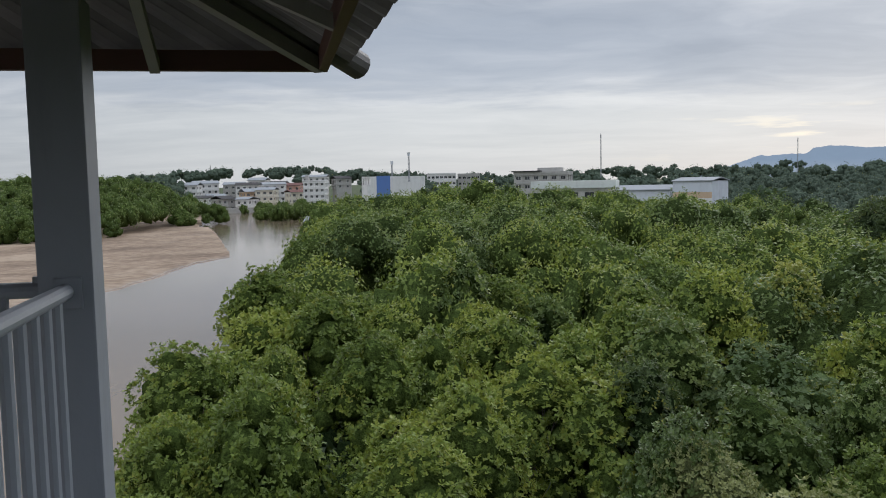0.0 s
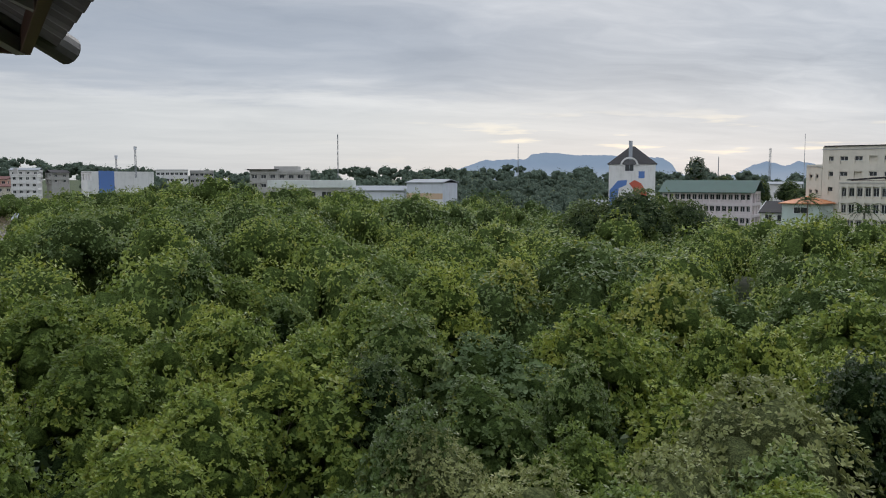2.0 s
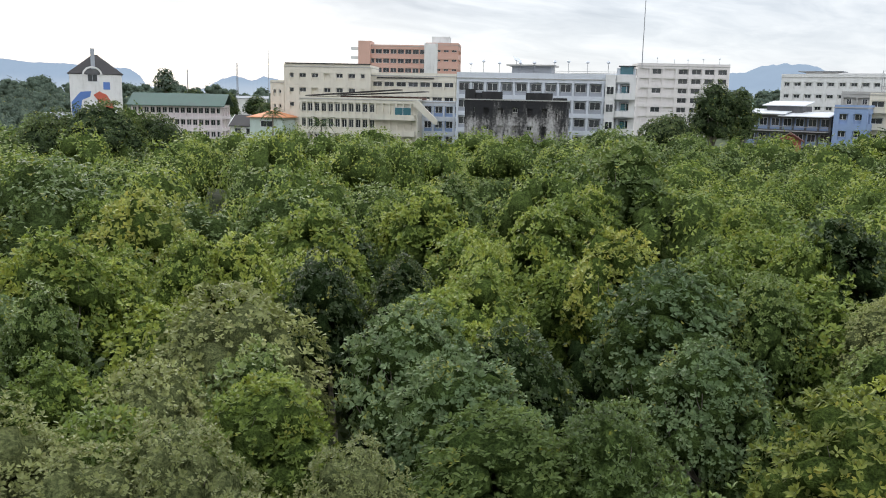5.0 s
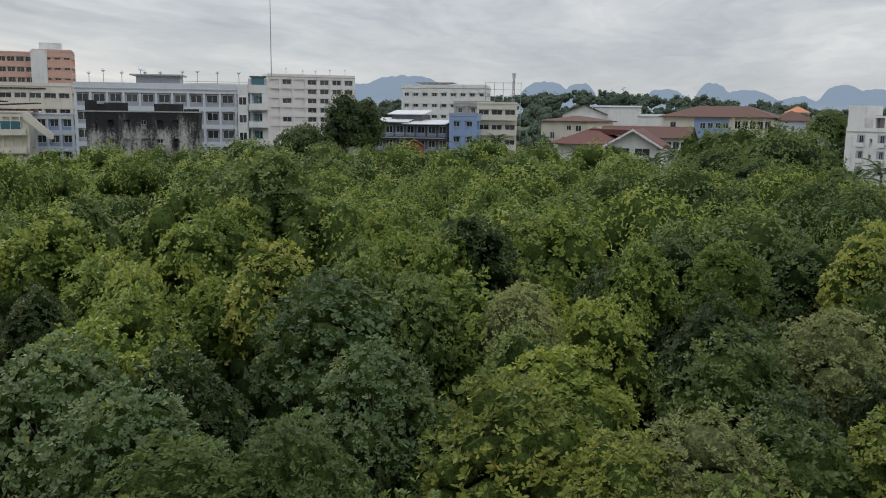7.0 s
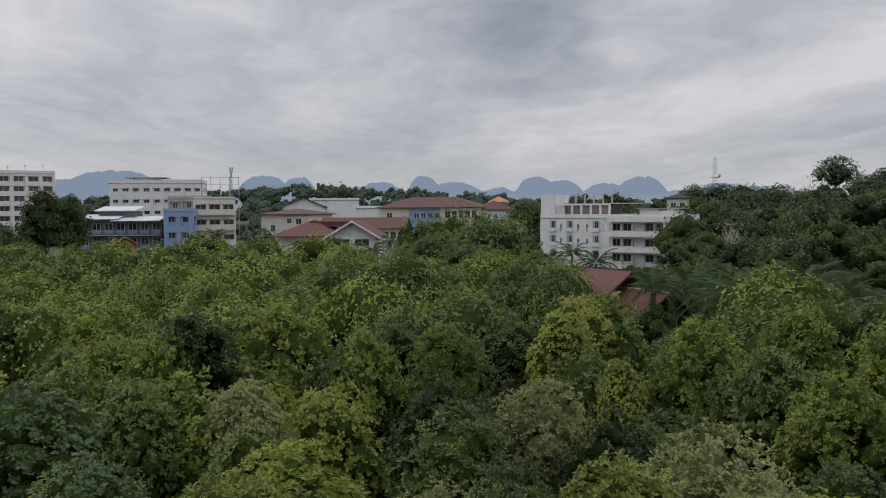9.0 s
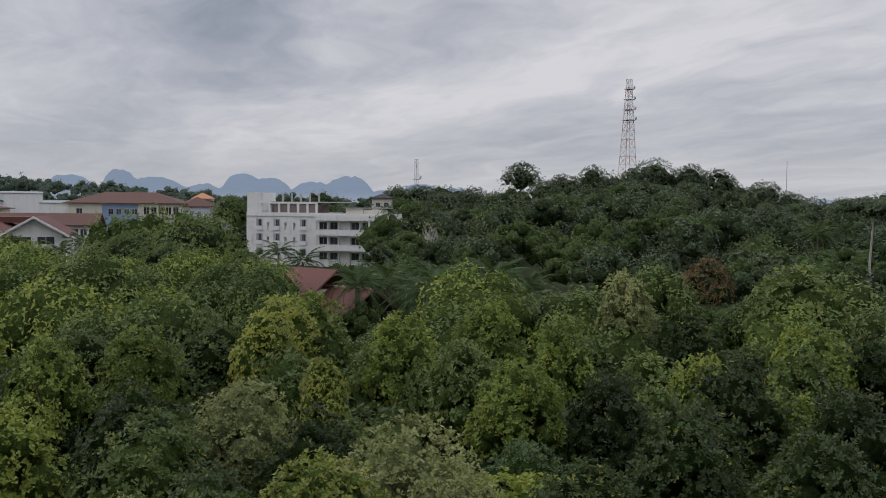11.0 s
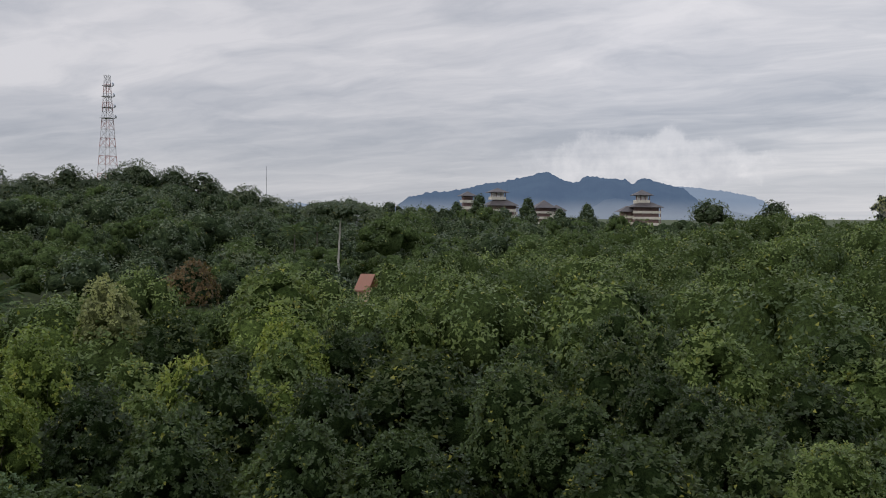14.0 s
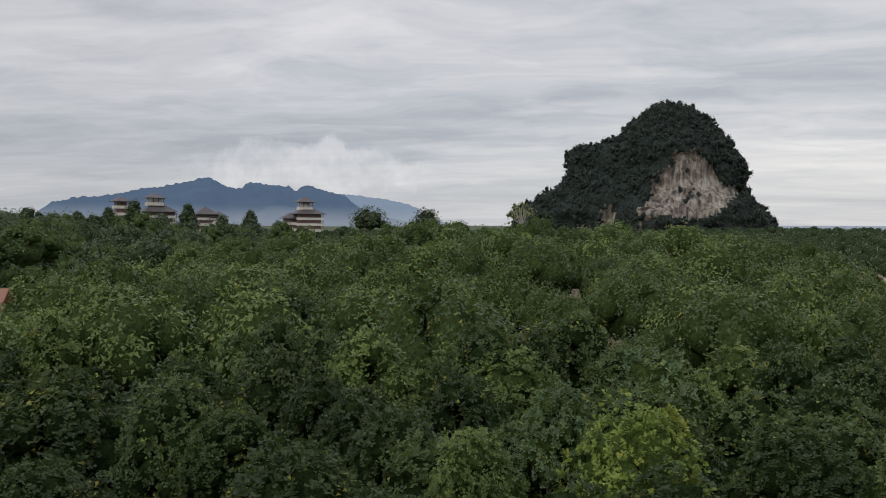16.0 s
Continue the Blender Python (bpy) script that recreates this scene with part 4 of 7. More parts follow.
        bank.append((p.x, p.y, rng.uniform(4.0, 7.5), r, 6.5))
    woods("far_bank_mangrove", LEAF_OLIVE, bank, "rounded green mangroves on the far river bank", "forest", 251, INNER_FAR, leaves=330, length=0.082, width=0.064, lobes=8, sprigs=4, core=0.78)
    low = []
    for b, d in spots(rng, 186, 206, 246, 700, 15):
        p = place(b, d)
        r = rng.uniform(6, 9)
        low.append((p.x, p.y, 7.0 + 6.4 * min(1.0, (d - 246) / 330) + rng.gauss(0, 0.7), r, r * 1.2))
    for b, d in spots(rng, 140, 196, 300, 560, 22):
        p = place(b, d)
        r = rng.uniform(6, 9)
        low.append((p.x, p.y, 10.0 + rng.gauss(0, 1.2), r, r * 1.2))
    woods("low_far_mangrove", LEAF_WOOD, low, "flat distant mangrove plain along the estuary", "forest", 271, INNER_WOOD, leaves=60, length=0.10, width=0.08, lobes=5, sprigs=3)


inland_woods()

# ---------------------------------------------------------------- far ranges and the limestone tower


def ridge(name, mat, dist, profile, label, rough, seed):
    """A range: a wall of steep slopes whose crest follows bearings and heights in degrees."""
    bs, es = zip(*profile)
    nb, nr = 260, 14
    verts, faces = [], []
    for i in range(nb + 1):
        b = bs[0] + (bs[-1] - bs[0]) * i / nb
        crest = dist * math.tan(radians(float(np.interp(b, bs, es))))
        p0 = place(b, 1.0)
        crest += rough * noise.fractal(Vector((b * 2.1, seed, 0)), 0.7, 2.1, 6) * min(1, max(0, crest / 60))
        for k in range(nr + 1):
            u = k / nr
            d = dist + (u - 0.5) * dist * 0.20 + dist * 0.02 * noise.noise(Vector((b * 0.5, u * 5, seed)))
            h = (EYE + max(crest, 0)) * math.sin(math.pi * u) ** 0.55 + 0.12 * crest * noise.noise(Vector((b * 1.1, u * 7, seed + 3))) * (1 - abs(2 * u - 1))
            if abs(u - 0.5) < 0.01:
                h = EYE + crest
            h = min(h, EYE + crest) * (1.0 if 0 < k < nr else 0)
            verts.append((p0.x * d, p0.y * d, h))
    for i in range(nb):
        for k in range(nr):
            a = i * (nr + 1) + k
            faces.append((a, a + 1, a + nr + 2, a + nr + 1))
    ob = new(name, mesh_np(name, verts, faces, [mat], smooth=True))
    return tagged(ob, label, "mountains", kind="structure")


def domes(b0, b1, hills, base=0.95):
    """A crest of steep round limestone hills: middle bearing, half width and height of each, in degrees."""
    out = []
    for i in range(261):
        b = b0 + (b1 - b0) * i / 260
        e = max([h * max(0.0, 1 - (abs(b - m) / (1.1 * w)) ** 2.5) ** 0.62 for m, w, h in hills] + [base * min(1, (b - b0) / 4, (b1 - b) / 3)])
        out.append((b, e))
    return out


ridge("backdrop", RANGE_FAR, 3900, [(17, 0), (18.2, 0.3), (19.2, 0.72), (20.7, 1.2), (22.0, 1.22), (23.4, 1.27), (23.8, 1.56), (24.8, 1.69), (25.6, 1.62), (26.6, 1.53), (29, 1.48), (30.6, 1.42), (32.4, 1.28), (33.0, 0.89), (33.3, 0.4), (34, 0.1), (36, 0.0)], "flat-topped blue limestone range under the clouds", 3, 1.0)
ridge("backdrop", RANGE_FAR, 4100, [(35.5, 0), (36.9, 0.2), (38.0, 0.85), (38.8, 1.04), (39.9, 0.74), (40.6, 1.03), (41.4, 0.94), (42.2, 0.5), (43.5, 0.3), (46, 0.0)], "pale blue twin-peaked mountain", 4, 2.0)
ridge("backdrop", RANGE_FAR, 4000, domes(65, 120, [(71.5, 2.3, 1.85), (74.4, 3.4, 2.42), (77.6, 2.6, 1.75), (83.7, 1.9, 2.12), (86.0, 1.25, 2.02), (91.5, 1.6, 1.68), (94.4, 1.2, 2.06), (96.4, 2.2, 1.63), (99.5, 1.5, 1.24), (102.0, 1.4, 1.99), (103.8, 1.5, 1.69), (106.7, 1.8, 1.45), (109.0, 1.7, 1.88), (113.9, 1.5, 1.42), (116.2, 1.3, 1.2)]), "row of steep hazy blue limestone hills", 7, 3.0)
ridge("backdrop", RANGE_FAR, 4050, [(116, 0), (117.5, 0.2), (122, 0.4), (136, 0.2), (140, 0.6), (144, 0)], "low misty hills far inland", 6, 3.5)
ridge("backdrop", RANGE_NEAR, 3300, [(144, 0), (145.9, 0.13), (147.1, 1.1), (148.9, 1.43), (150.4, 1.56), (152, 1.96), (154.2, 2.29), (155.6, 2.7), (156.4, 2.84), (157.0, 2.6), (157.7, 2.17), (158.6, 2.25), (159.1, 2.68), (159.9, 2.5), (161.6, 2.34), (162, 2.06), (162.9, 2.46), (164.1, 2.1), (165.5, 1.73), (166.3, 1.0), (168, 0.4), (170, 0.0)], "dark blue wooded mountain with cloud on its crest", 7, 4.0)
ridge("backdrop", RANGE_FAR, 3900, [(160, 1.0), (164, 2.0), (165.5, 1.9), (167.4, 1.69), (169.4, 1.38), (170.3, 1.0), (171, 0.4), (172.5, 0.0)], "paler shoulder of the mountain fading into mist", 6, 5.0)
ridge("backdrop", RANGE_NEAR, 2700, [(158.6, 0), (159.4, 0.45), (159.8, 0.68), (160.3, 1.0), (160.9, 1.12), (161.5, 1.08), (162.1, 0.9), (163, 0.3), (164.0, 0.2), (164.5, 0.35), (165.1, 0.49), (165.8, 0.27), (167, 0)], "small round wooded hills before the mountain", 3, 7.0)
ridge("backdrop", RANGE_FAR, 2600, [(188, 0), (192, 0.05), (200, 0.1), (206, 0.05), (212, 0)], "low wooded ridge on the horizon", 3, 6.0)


def karst():
    """The limestone tower: an upright dome of rock with an overhung pale cliff, trees over all the rest."""
    def cliff(x, z):
        """Whether the bare cliff lies at this place of the front."""
        e = 4.5 * noise.noise(Vector((x * 0.10, z * 0.08, 0)))
        lo = np.interp(x, [-14, -9, 0, 13, 31, 42, 50], [19, 16, 17, 15, 19, 27, 33])
        hi = np.interp(x, [-14, -10, -5, 7, 18, 30, 34, 50], [24, 40, 47, 62, 64, 60, 43, 37])
        big = -14 + e < x < 49 + e and lo + e * 0.7 < z < hi + e * 1.5
        return big or (-42 < x < -34 and z < 25 + e) or (-19 < x < -13.5 and z < 24 + e) or (-56 < x < -52 and z < 14 + e)

    c = place(187.0, 640)
    axis = (-c).normalized()
    side = Vector((axis.y, -axis.x, 0)) * -1
    # half widths to both sides by height in metres
    hs = [0, 20, 32, 41, 53, 65, 71, 73, 77, 85, 93, 98, 101.5]
    left = [112, 108, 92, 76, 72, 70, 62, 50, 38, 30, 19, 10, 0.5]
    right = [71, 68, 60, 55, 50, 44, 41, 40, 37, 32, 23, 13, 0.5]
    H = 101.5
    nb, nh = 128, 56
    verts, faces, spots_ = [], [], []
    for j in range(nh + 1):
        u = j / nh
        for i in range(nb):
            a = 2 * math.pi * i / nb
            ca, sa = math.cos(a), math.sin(a)
            w = float(np.interp(u * H, hs, left if ca < 0 else right))
            dp = 0.75 * (0.4 * float(np.interp(u * H, hs, left)) + 0.6 * float(np.interp(u * H, hs, right)))
            p = Vector((ca * w, sa * dp, u * H))
            r = noise.fractal(Vector((ca * 2.2, sa * 2.2, u * 4.0)), 0.8, 2.0, 5)
            p.x *= 1 + 0.10 * r
            p.y *= 1 + 0.14 * r
            if sa > 0 and cliff(p.x, p.z):  # the undercut cliff
                p.y -= 5.0 + 3.0 * noise.noise(Vector((p.x * 0.16, p.z * 0.04, 9)))
            verts.append(p)
    for j in range(nh):
        for i in range(nb):
            k = (i + 1) % nb
            faces.append((j * nb + i, j * nb + k, (j + 1) * nb + k, (j + 1) * nb + i))
    m = Matrix(((side.x, axis.x, 0, c.x), (side.y, axis.y, 0, c.y), (0, 0, 1, 1.0), (0, 0, 0, 1)))
    wv = [m @ v for v in verts]
    t = thing("limestone_tower", Matrix.Translation((c.x, c.y, 0)), "tree-covered limestone tower with a bare pale cliff", "rock tower")
    me = mesh_np("rock", [v - Vector((c.x, c.y, 0)) for v in wv], faces, [ROCK, INNER_KARST], [0 if math.sin(2 * math.pi * (k % nb) / nb) > 0 and cliff(verts[k].x, verts[k].z) else 1 for k in range(nb * nh)], smooth=True)
    rock = new("rock", me)
    rock.parent = t
    tagged(rock, "pale streaked limestone rock")
    rng = random.Random(4)
    sites = []
    for n_ in range(4000):
        j, i = rng.randrange(0, nh), rng.randrange(nb)
        v = verts[j * nb + i]
        a = 2 * math.pi * i / nb
        if math.sin(a) < -0.2:
            continue
        if math.sin(a) > 0.02 and cliff(v.x, v.z) and rng.random() < 0.985:
            continue
        w = m @ v
        r = rng.choice((1.6, 2.2, 2.8, 3.6, 4.8))
        sites.append((w.x, w.y, w.z + r * rng.uniform(0.5, 1.3), r, r * rng.uniform(1.2, 1.9)))
    ob = woods("foliage", LEAF_KARST, sites, "", "", 301, INNER_KARST, leaves=64, length=0.16, width=0.11, lobes=3, sprigs=3, core=0.74, forms=8)
    ob.parent = t
    ob.matrix_parent_inverse = t.matrix_world.inverted()




karst()

# ---------------------------------------------------------------- the lookout's roof, post and rail
TURN = radians(11.0)  # the lookout's walls are turned this far to the left of the first view
DECK = Matrix.LocRotScale((0, 0, EYE), Euler((0, 0, TURN)), None)
PX, PY, PYB, PXL = -0.60, 2.60, -0.45, -3.60  # posts: inner right side, front, back, left
EAVE_X, EAVE_Y, EAVE_Z = 0.20, 3.25, 0.42


def metal_dark(n):
    p = here(n)
    return principled(n, n.ramp(n.noise(p, 3.0, 6, 0.6), [(0.3, (0.075, 0.070, 0.066)), (0.7, (0.16, 0.15, 0.14))]), 0.55, 0.2)


ROOF_UNDER = material("weathered_roof_sheet", metal_dark)
FASCIA = paint("dark_red_brown_paint", (0.10, 0.045, 0.034), rough=0.55, dirt=0.3, streak=(0.05, 0.04, 0.035), scale=2.0)
POSTPAINT = paint("blue_grey_steel_paint", (0.245, 0.262, 0.300), rough=0.5, dirt=0.6, streak=(0.10, 0.10, 0.10), scale=2.5)
RAILPAINT = paint("pale_grey_steel_paint", (0.27, 0.29, 0.33), rough=0.45, dirt=0.3, streak=(0.14, 0.14, 0.14), scale=3.0)
RAFTER = paint("primed_grey_steel", (0.30, 0.30, 0.29), rough=0.55, dirt=0.4, streak=(0.12, 0.10, 0.08), scale=3.0)


def soften(bm, w=0.006):
    bmesh.ops.bevel(bm, geom=bm.edges[:], offset=w, segments=2, affect="EDGES", profile=0.7)
    return bm


def lookout():
    t = thing("lookout_tower", DECK, "open steel lookout platform with a brown hipped roof", "lookout tower")
    s = 0.075
    for x in (PX, PXL):
        for y in (PY, PYB):
            x -= 0.1 if x == PX and y == PYB else 0.0
            part("post", soften(boxes((x - s, y - s, -EYE + 0.2, x + s, y + s, EAVE_Z + 0.12))), POSTPAINT, t, "blue-grey painted square steel post")
    part("deck", boxes((PXL - 0.1, PYB - 0.1, -1.52, PX + 0.1, PY + 0.1, -1.40)), CONCRETE, t)
    # rails round the deck
    top = -0.29
    runs = [((PX, PY - s), (PX, PYB + s)), ((PX - s, PY), (PXL + s, PY)), ((PXL, PY - s), (PXL, PYB + s))]
    for (x0, y0), (x1, y1) in runs:
        rail = part("railing", tube(bmesh.new(), (x0, y0, top), (x1, y1, top), 0.024, sides=12), RAILPAINT, t, "round grey steel handrail with upright bars")
        part("lower_rail", tube(bmesh.new(), (x0, y0, -1.25), (x1, y1, -1.25), 0.02, sides=8), RAILPAINT, rail)
        n = int(math.hypot(x1 - x0, y1 - y0) / 0.11)
        bar = bpy.data.meshes.new("bar")
        bm = tube(bmesh.new(), (0, 0, -1.25), (0, 0, top - 0.01), 0.016, sides=8)
        bm.to_mesh(bar)
        bm.free()
        bar.materials.append(RAILPAINT)
        for i in range(1, n):
            k = i / n
            share("bar", bar, rail, Matrix.Translation((x0 + (x1 - x0) * k, y0 + (y1 - y0) * k, 0)))
        # weld plate where the rail meets the post
        part("weld_plate", soften(boxes((x0 - 0.03, y0 - 0.012, top - 0.05, x0 + 0.045, y0 + 0.012, top + 0.04)), 0.004), POSTPAINT, rail)
    # eaves: fascia boards all round
    X0, X1, Y0, Y1 = PXL - 0.82, EAVE_X, PYB - 0.65, EAVE_Y
    zc, h, w = EAVE_Z, 0.075, 0.035
    for b in ((X0, Y1 - w, zc, X1, Y1, zc + h), (X0, Y0, zc, X1, Y0 + w, zc + h), (X1 - w, Y0 + w + 0.002, zc, X1, Y1 - w - 0.002, zc + h), (X0, Y0 + w + 0.002, zc, X0 + w, Y1 - w - 0.002, zc + h)):
        part("fascia", soften(boxes(b), 0.004), FASCIA, t, "dark red-brown painted fascia board")
    # hipped roof of ribbed sheet
    cx, cy = (X0 + X1) / 2, (Y0 + Y1) / 2
    run = min(cx - X0, cy - Y0)
    rise = run * 0.42
    lip = 0.13
    z0 = zc + h + 0.005
    ends = (Vector((X0 + run, cy, z0 + rise)), Vector((X1 - run, cy, z0 + rise)))

    def slope(a, b, c, d):
        """One side of the roof: eave from a to b, ridge from c to d; ribs run up the fall."""
        bm = bmesh.new()
        n = int((b - a).length / 0.045)
        up = (c - a).cross(b - a).normalized()
        if up.z < 0:
            up = -up
        prev = None
        for i in range(n + 1):
            u = i / n
            wave = 0.012 * max(-0.4, math.cos(2 * math.pi * i / 4.0))
            lo, hi = a.lerp(b, u), c.lerp(d, u)
            out = (lo - hi).normalized() * lip
            row = [bm.verts.new(lo + out + up * wave), bm.verts.new(lo.lerp(hi, 0.5) + up * wave), bm.verts.new(hi + up * wave)]
            if prev:
                for k in range(2):
                    bm.faces.new((prev[k], row[k], row[k + 1], prev[k + 1]))
            prev = row
        bmesh.ops.solidify(bm, geom=bm.faces[:], thickness=0.004)
        part("roof_sheet", bm, ROOF_UNDER, t, "weathered brown ribbed roofing sheet")

    A, B, C, D = (Vector(p) for p in ((X0, Y1, z0), (X1, Y1, z0), (X1, Y0, z0), (X0, Y0, z0)))
    slope(A, B, ends[0], ends[1])
    slope(B, C, ends[1], ends[1] + Vector((0.001, 0, 0)))
    slope(C, D, ends[1], ends[0])
    slope(D, A, ends[0], ends[0] + Vector((0, 0.001, 0)))
    # rolled hip caps that end past the corners
    for corner, e in ((A, ends[0]), (B, ends[1]), (C, ends[1]), (D, ends[0])):
        bm = bmesh.new()
        way = (corner - e).normalized()
        tube(bm, e + Vector((0, 0, 0.03)), corner + way * 0.20 + Vector((0, 0, 0.02)), 0.055, 0.055, 14)
        part("hip_cap", bm, ROOF_UNDER, t, "half-round brown hip cap")
        # hip rafter under it
        rb = bmesh.new()
        q = Vector((-way.y, way.x, 0)).normalized() * 0.02
        lo, hi = corner - way * 0.05 - Vector((0, 0, 0.10)), e - Vector((0, 0, 0.10))
        vs = [rb.verts.new(p) for p in (lo - q, lo + q, hi + q, hi - q, lo - q + Vector((0, 0, 0.05)), lo + q + Vector((0, 0, 0.05)), hi + q + Vector((0, 0, 0.05)), hi - q + Vector((0, 0, 0.05)))]
        for f in ((0, 3, 2, 1), (4, 5, 6, 7), (0, 1, 5, 4), (1, 2, 6, 5), (2, 3, 7, 6), (3, 0, 4, 7)):
            rb.faces.new([vs[i] for i in f])
        part("hip_rafter", rb, RAFTER, t, "grey steel hip rafter")

    def rafter(lo, hi):
        bm = bmesh.new()
        q = (hi - lo).cross(Vector((0, 0, 1))).normalized() * 0.018
        k = Vector((0, 0, 0.045))
        lo, hi = lo - Vector((0, 0, 0.092)), hi - Vector((0, 0, 0.092))
        vs = [bm.verts.new(p) for p in (lo - q, lo + q, hi + q, hi - q, lo - q + k, lo + q + k, hi + q + k, hi - q + k)]
        for f in ((0, 3, 2, 1), (4, 5, 6, 7), (0, 1, 5, 4), (1, 2, 6, 5), (2, 3, 7, 6), (3, 0, 4, 7)):
            bm.faces.new([vs[i] for i in f])
        part("rafter", bm, RAFTER, t, "light grey steel channel rafter")

    for x in (-0.42, -1.35, -2.3, -3.2):
        k = min(1.0, (X1 - x) / run, (x - X0) / run)
        rafter(Vector((x, Y1 - 0.04, z0)), Vector((x, Y1 - run * k, z0 + rise * k)))
    for y in (2.3, 1.2, 0.2):
        k = min(1.0, (Y1 - y) / run, (y - Y0) / run)
        rafter(Vector((X1 - 0.04, y, z0)), Vector((X1 - run * k, y, z0 + rise * k)))


lookout()

# ---------------------------------------------------------------- buildings
PANES = {}


def pane_mesh(w, h, mat, frame_mat):
    """A window: a frame and, behind it, its pane, in the plane y = 0."""
    key = (round(w, 2), round(h, 2), mat.name, frame_mat.name)
    if key not in PANES:
        f = 0.06
        bm = boxes((-w / 2, -0.05, 0, -w / 2 + f, 0.06, h), (w / 2 - f, -0.05, 0, w / 2, 0.06, h), (-w / 2 + f, -0.05, 0, w / 2 - f, 0.06, f), (-w / 2 + f, -0.05, h - f, w / 2 - f, 0.06, h), (-f / 2, -0.045, f, f / 2, 0.055, h - f))
        fm = bpy.data.meshes.new("window_frame")
        bm.to_mesh(fm)
        bm.free()
        fm.materials.append(frame_mat)
        PANES[key] = (fm, box_mesh("pane", (-w / 2 + f, 0.0, f, w / 2 - f, 0.03, h - f), mat))
    return PANES[key]


def window(parent, x, y, z, w, h, turn=0.0, mat=None, frame_mat=None):
    fm, pm = pane_mesh(w, h, mat or GLASS, frame_mat or WHITE)
    ob = share("window", fm, parent, Matrix.LocRotScale((x, y, z), Euler((0, 0, turn)), None))
    share("pane", pm, ob, Matrix())
    return ob


def face_frame(bm, length, z0, storeys, sh, bays, pier, band, depth=0.45, top_extra=0.0, skip=()):
    """Piers and bands that stand proud of a recessed wall, in local x and z, y from 0 to depth."""
    for s in range(storeys + 1):
        z = z0 + s * sh
        add_box(bm, 0, 0.0, z - (band if s else 0), length, depth, z + (0.25 if s < storeys else top_extra))
    step = length / bays
    for i in range(bays + 1):
        c = min(max(i * step, pier / 2), length - pier / 2)
        for s in range(storeys):
            add_box(bm, c - pier / 2, 0.003, z0 + s * sh + 0.25, c + pier / 2, depth, z0 + (s + 1) * sh - band)


def block(name, label, category, b0, d0, b1, d1, depth, top, base, wall, storeys, sh, bays, side_bays=3, pier=0.4, band=0.7, win=(1.6, 1.5), inner=None,
          parapet=0.9, sides="lr", glass=None, frame_mat=None, every=None, sill=0.75, group="buildings of the town"):
    """A storeyed house. Its front runs from bearing b0, distance d0 to b1, d1; it reaches back by depth; top is the roof slab's height."""
    p0, p1 = place(b0, d0), place(b1, d1)
    L = (p1 - p0).length
    ang = math.atan2(p1.y - p0.y, p1.x - p0.x)
    t = thing(name, Matrix.LocRotScale((p0.x, p0.y, 0), Euler((0, 0, ang)), None), label, category, group)
    R = 0.45
    zb = top - storeys * sh
    part("wall", boxes((R, R, base, L - R, depth - R, top - 0.01)), inner or wall, t)
    fr = bmesh.new()
    face_frame(fr, L, zb, storeys, sh, bays, pier, band)
    part("front", fr, wall, t)
    if zb > base + 0.3:
        part("plinth", boxes((0, 0, base, L, R, zb - 0.003)), wall, t)
    step = L / bays
    for s in range(storeys):
        for i in range(bays):
            if every and not every(i, s):
                continue
            window(t, (i + 0.5) * step, R - 0.01, zb + s * sh + 0.25 + sill, min(win[0], step - pier - 0.1), min(win[1], sh - band - 0.3 - sill), 0, glass, frame_mat)
    for k in sides:
        sb = bmesh.new()
        face_frame(sb, depth - 0.02, zb, storeys, sh, side_bays, pier, band)
        m = Matrix.LocRotScale((0, depth - 0.01, 0), Euler((0, 0, -math.pi / 2)), None) if k == "l" else Matrix.LocRotScale((L, 0.01, 0), Euler((0, 0, math.pi / 2)), None)
        w = part("side", sb, wall, t)
        w.matrix_local = m
        st = (depth - 0.02) / side_bays
        for s in range(storeys):
            for i in range(side_bays):
                window(w, (i + 0.5) * st, R - 0.01, zb + s * sh + 0.25 + sill, min(win[0], st - pier - 0.1), min(win[1], sh - band - 0.3 - sill), 0, glass, frame_mat)
    # roof slab and parapet
    part("roof", boxes((-0.1, -0.1, top, L + 0.1, depth + 0.1, top + 0.18)), CONCRETE, t)
    if parapet:
        e = 0.2
        part("parapet", boxes((0, 0, top + 0.182, L, e, top + parapet), (0, depth - e, top + 0.182, L, depth, top + parapet), (0, e + 0.002, top + 0.182, e, depth - e - 0.002, top + parapet), (L - e, e + 0.002, top + 0.182, L, depth - e - 0.002, top + parapet)), wall, t)
    return t, L


